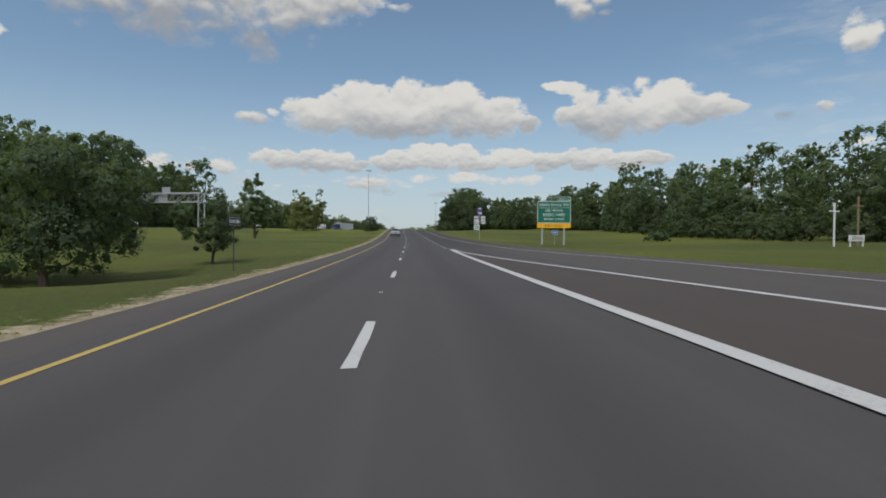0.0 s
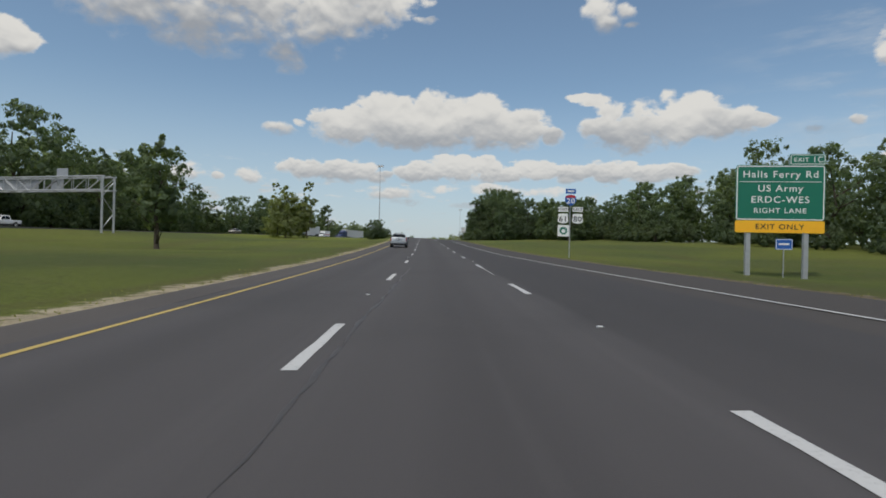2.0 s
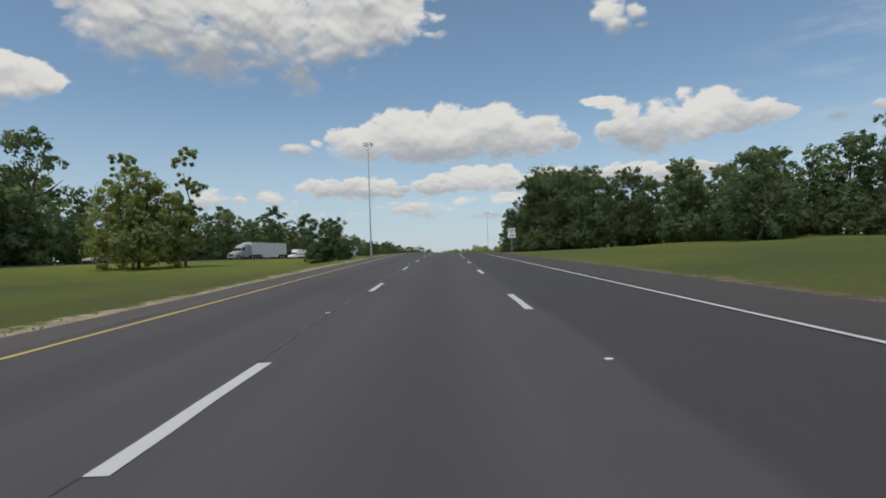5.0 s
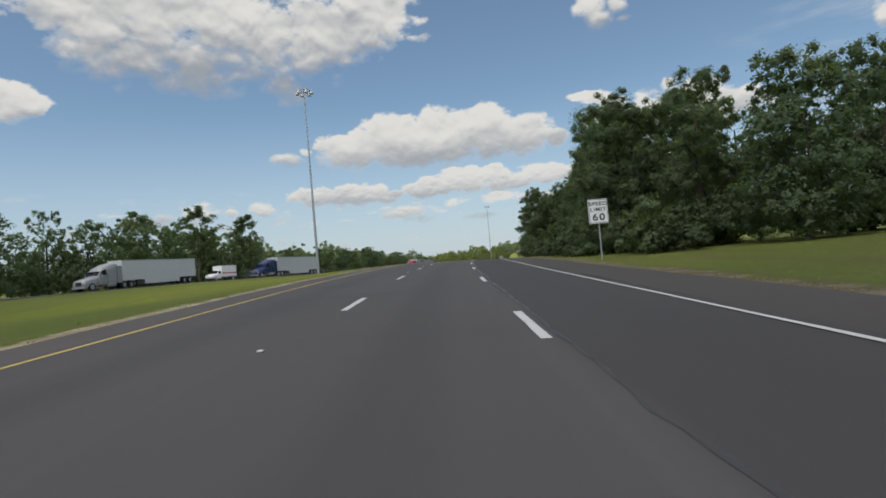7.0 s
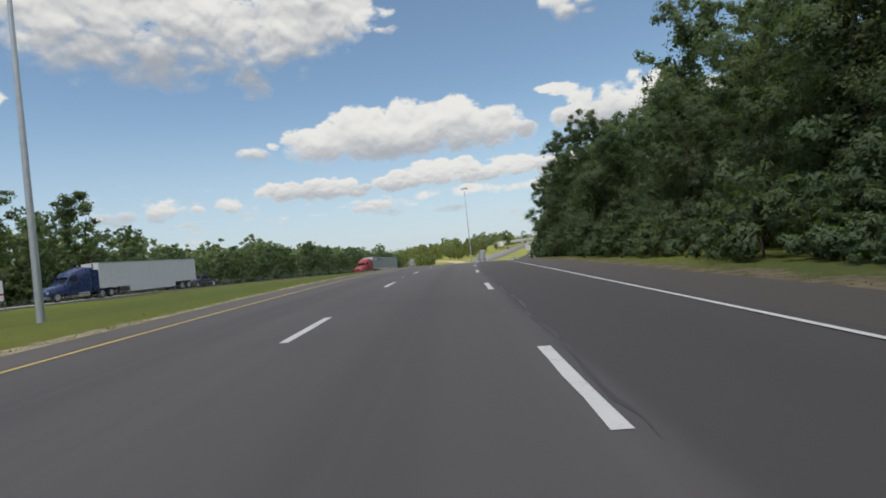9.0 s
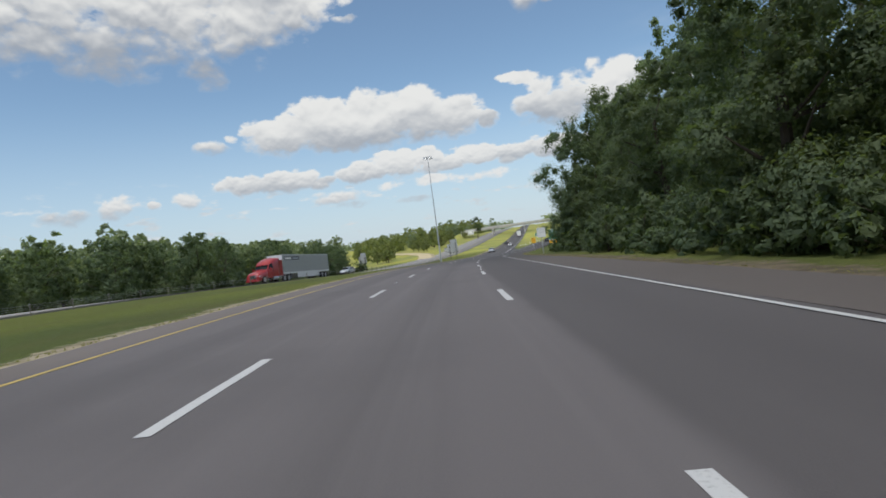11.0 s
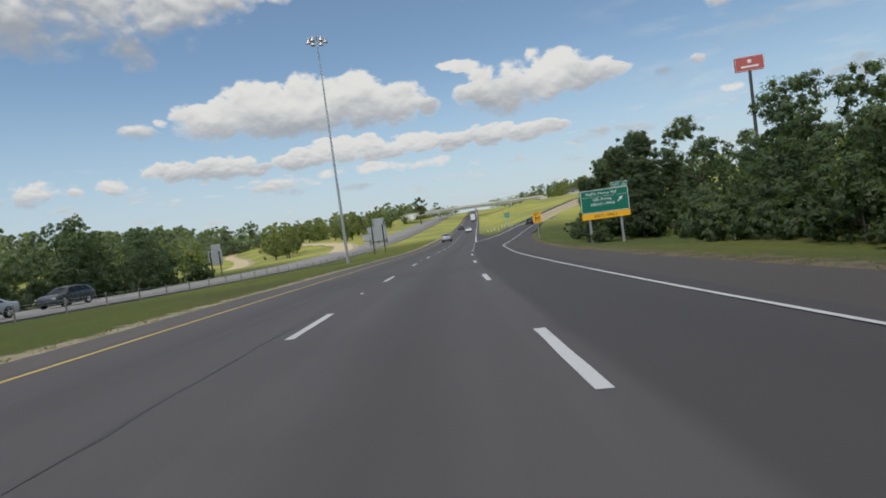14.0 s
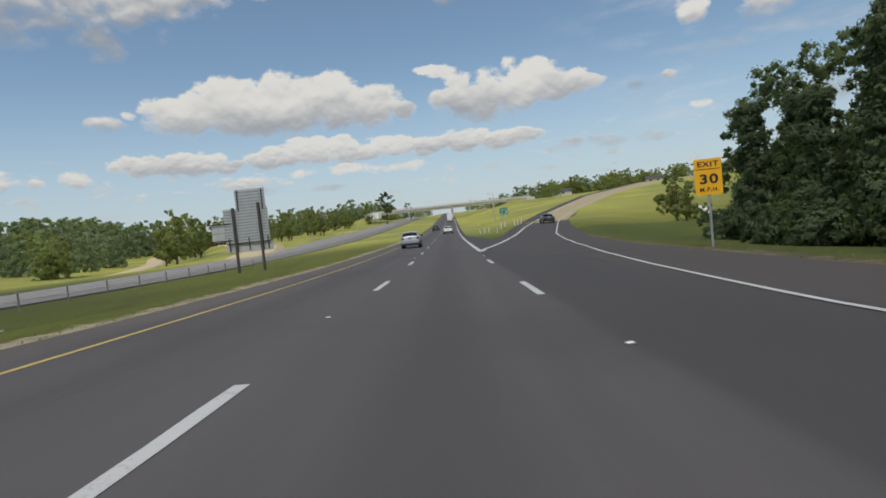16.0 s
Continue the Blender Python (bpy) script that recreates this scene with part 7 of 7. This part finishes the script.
def trailer(parent, y_front, y_rear, material, wide=1.3, low=1.15, top=4.1, smooth=False):
    """A box trailer behind a tractor; y falls towards the rear."""
    t = part("trailer", box((-wide, y_rear, low), (wide, y_front, top), 0.04), material, parent)
    n = 14
    for s in (1, -1):
        for k in range(0 if smooth else n):
            y = y_rear + 0.4 + (y_front - y_rear - 0.8) * k / (n - 1)
            part("side_post", box((s * wide - 0.008, y - 0.015, low + 0.1), (s * wide + 0.005, y + 0.015, top - 0.12)), material, t)
        part("top_rail", box((s * wide - 0.02, y_rear, top - 0.14), (s * wide + 0.025, y_front, top + 0.01), 0.01), M_GALV, t)
        part("lower_rail", box((s * wide - 0.02, y_rear, low - 0.03), (s * wide + 0.025, y_front, low + 0.22), 0.01), M_TRAILER, t)
        part("side_skirt", box((s * wide - 0.05, y_rear + 4.2, 0.45), (s * wide - 0.01, y_front - 4.2, low - 0.03), 0.01), M_TRAILER, t)
        part("landing_leg", box((s * 0.7 - 0.08, y_front - 3.2, 0.3), (s * 0.7 + 0.08, y_front - 3.0, low), 0.01), M_PLASTIC, t)
    part("front_wall", box((-wide + 0.04, y_front - 0.02, low + 0.05), (wide - 0.04, y_front + 0.03, top - 0.05), 0.02), M_TRAILER, t)
    for y in (y_rear + 1.6, y_rear + 2.9):
        for s in (1, -1):
            wheel(parent, s * 1.08, y, 0.52, 0.46, 8, M_GALV)
    part("rear_guard", box((-1.1, y_rear + 0.05, 0.5), (1.1, y_rear + 0.15, 0.62), 0.01), M_PLASTIC, t)
    for s in (1, -1):
        part("tail_light", box((s * 1.1 - 0.12, y_rear - 0.02, low - 0.02), (s * 1.1 + 0.12, y_rear + 0.02, low + 0.1)), M_TAIL, t)
    return t


def semi(m, cab_mat, trailer_mat, label, sleeper=True, mark_bars=False, stacks=False):
    """A tractor with bonnet, cab, sleeper and a box trailer; it points along +y, the front bumper near +3.4."""
    t = thing("semi_truck", m, label, "truck")
    nose = Shell([
        (1.10, (1.0, 0.62), (1.12, 0.95), (1.10, 1.72), (1.0, 1.86), 1.95),
        (2.2, (1.02, 0.58), (1.14, 0.95), (1.05, 1.56), (0.88, 1.70), 1.78),
        (3.1, (1.04, 0.52), (1.12, 0.90), (0.98, 1.38), (0.80, 1.50), 1.56),
        (3.45, (0.95, 0.50), (1.0, 0.85), (0.88, 1.22), (0.72, 1.34), 1.38)])
    part("bonnet", nose.mesh(), cab_mat, t)
    cab = Shell([
        (-2.1, (1.18, 0.80), (1.22, 1.3), (1.22, 2.1), (1.18, 3.55 if sleeper else 2.6), 3.72 if sleeper else 2.75),
        (-1.2, (1.18, 0.75), (1.22, 1.3), (1.22, 2.1), (1.16, 3.55 if sleeper else 2.7), 3.74 if sleeper else 2.85),
        (0.2, (1.16, 0.70), (1.20, 1.3), (1.18, 2.05), (1.06, 3.05 if sleeper else 2.7), 3.30 if sleeper else 2.85),
        (0.75, (1.14, 0.68), (1.18, 1.3), (1.14, 1.98), (0.98, 2.60), 2.78),
        (1.25, (1.10, 0.66), (1.14, 1.2), (1.08, 1.84), (0.96, 1.96), 2.04)])
    part("cab", cab.mesh(), cab_mat, t)
    part("windscreen", cab.patch([(0.79, 3, -1), (0.79, 3, 1), (1.22, 3, 1), (1.22, 3, -1)], 0.012), M_GLASS, t)
    for s in (1, -1):
        part("side_window", cab.patch([(-0.15, 2.05, s), (0.95, 2.10, s), (0.62, 2.85, s), (-0.15, 2.72, s)]), M_GLASS, t)
        part("headlight", box((s * 0.86 - 0.2, 3.18, 0.95), (s * 0.86 + 0.16, 3.40, 1.15), 0.05), M_LAMP, t)
        part("door_seam", box((s * 1.205 - 0.02, -0.28, 0.85), (s * 1.205 + 0.012, -0.26, 2.4)), M_PLASTIC, t)
        part("mirror", box((s * 1.42 - 0.1, 0.85, 1.75), (s * 1.42 + 0.1, 0.95, 2.25), 0.03), cab_mat, t)
        part("fuel_tank", tube((s * 0.98, -1.6, 0.66), (s * 0.98, -0.1, 0.66), 0.30, sides=14), M_CHROME, t)
        part("step", box((s * 1.05 - 0.15, 0.0, 0.45), (s * 1.05 + 0.15, 0.7, 0.55), 0.02), M_CHROME, t)
        part("fairing", box((s * 1.2 - 0.03, -2.9, 0.85), (s * 1.2 + 0.01, -2.05, 3.3 if sleeper else 2.0), 0.02), cab_mat, t)
        if stacks:
            part("exhaust_stack", tube((s * 1.1, -2.3, 1.2), (s * 1.1, -2.3, 4.0), 0.09, sides=10), M_CHROME, t)
        wheel(t, s * 1.04, 2.35, 0.52, 0.32, 10, M_GALV)
        for y in (-3.2, -4.5):
            wheel(t, s * 1.02, y, 0.52, 0.50, 8, M_GALV)
    gr = part("grille", box((-0.52, 3.36, 0.72), (0.52, 3.475, 1.30), 0.03), M_PLASTIC, t)
    for k in range(6):
        part("grille_bar", box((-0.48, 3.47, 0.78 + k * 0.088), (0.48, 3.49, 0.81 + k * 0.088)), M_CHROME, gr)
    part("front_bumper", box((-1.12, 3.1, 0.36), (1.12, 3.56, 0.66), 0.06), M_CHROME if stacks else cab_mat, t)
    part("chassis", box((-0.45, -6.0, 0.75), (0.45, 1.5, 1.0), 0.02), M_PLASTIC, t)
    part("sun_visor", box((-0.95, 0.70, 2.60), (0.95, 1.02, 2.68), 0.02), cab_mat, t)
    tr = trailer(t, -2.95, -19.0, trailer_mat, smooth=mark_bars)
    if mark_bars:       # lettering panel near the front of each side
        for s in (1, -1):
            x0, x1 = (1.318, 1.326) if s > 0 else (-1.326, -1.318)
            part("name_panel", box((x0, -8.2, 3.25), (x1, -3.4, 3.75)), M_NAVY, tr)
            part("name_bar", box((x0 + s * 0.006, -5.6, 3.36), (x1 + s * 0.006, -3.6, 3.62)), M_SIGN_WHITE, tr)
            part("name_bar", box((x0 + s * 0.006, -8.0, 3.38), (x1 + s * 0.006, -6.0, 3.60)), M_SIGN_BACK, tr)
    return t


semi(lane_pose(366.8, 2.1, OPP, opp_top, True), M_TRUCKRED, M_TRAILER_GREY, "red tractor with a long grey box trailer", True, True)
semi(lane_pose(293.5, 1.9, OPP, opp_top, True), M_TRUCKBLUE, M_TRAILER, "navy blue tractor with a white box trailer", True, False, True)
semi(lane_pose(255.3, 2.0, OPP, opp_top, True), M_TRAILER_GREY, M_TRAILER, "grey tractor with a long white box trailer", True)


def box_van(m, label, length, height, category):
    """A cab with a square box behind it; it points along +y."""
    v = thing("box_van", m, label, category)
    cab = Shell([
        (0.3, (0.92, 0.5), (1.0, 0.9), (0.98, 1.35), (0.86, 2.05), 2.12),
        (1.0, (0.92, 0.5), (1.0, 0.9), (0.98, 1.33), (0.84, 2.0), 2.06),
        (1.7, (0.92, 0.5), (0.98, 0.9), (0.94, 1.28), (0.82, 1.34), 1.38),
        (2.7, (0.88, 0.5), (0.94, 0.85), (0.86, 1.10), (0.72, 1.18), 1.20)])
    part("cab", cab.mesh(), M_CARWHITE, v)
    part("windscreen", cab.patch([(1.05, 3, -1), (1.05, 3, 1), (1.64, 3, 1), (1.64, 3, -1)], 0.012), M_GLASS, v)
    bx = part("cargo_box", box((-1.1, 0.35 - length, 0.75), (1.1, 0.4, height), 0.05), M_CARWHITE, v)
    for s in (1, -1):
        part("side_window", cab.patch([(0.5, 2.08, s), (1.45, 2.08, s), (1.1, 2.85, s), (0.5, 2.85, s)]), M_GLASS, v)
        part("stripe", box((s * 1.1 - 0.01, 0.4 - length, 1.35), (s * 1.1 + 0.008, 0.36, 1.55)), M_RED if category == "ambulance" else M_SIGN_BACK, bx)
        part("headlight", box((s * 0.7 - 0.14, 2.5, 0.85), (s * 0.7 + 0.12, 2.71, 1.02), 0.03), M_LAMP, v)
        part("tail_light", box((s * 0.9 - 0.1, 0.33 - length, 0.9), (s * 0.9 + 0.1, 0.36 - length, 1.2)), M_TAIL, bx)
        for y in (1.95, 1.4 - length):
            wheel(v, s * 0.88, y, 0.40, 0.26)
    part("front_bumper", box((-0.9, 2.55, 0.42), (0.9, 2.78, 0.62), 0.04), M_PLASTIC, v)
    part("chassis", box((-0.4, 0.6 - length, 0.5), (0.4, 1.5, 0.75), 0.02), M_PLASTIC, v)
    return v


box_van(lane_pose(285, -2.0, OPP, opp_top, True), "white ambulance van coming the other way", 4.2, 2.9, "ambulance")
box_van(lane_pose(650, 0.0), "white box truck far ahead near the overpass", 6.0, 3.7, "truck")

# lamp column by the gore
lp = thing("street_lamp", pose(74.0, 568.0, gz(74.0, 568.0), 0, 0, -20), "slim steel lamp column in the grass of the gore", "street light")
part("pole", tube((0, 0, -0.4), (0, 0, 7.6), 0.11, 0.07, 10), M_GALV, lp)
part("arm", tube((0, 0, 7.5), (-1.2, 0, 7.8), 0.045, sides=8), M_GALV, lp)
part("lamp", box((-1.7, -0.12, 7.74), (-1.1, 0.12, 7.90), 0.03), M_GALV, lp)
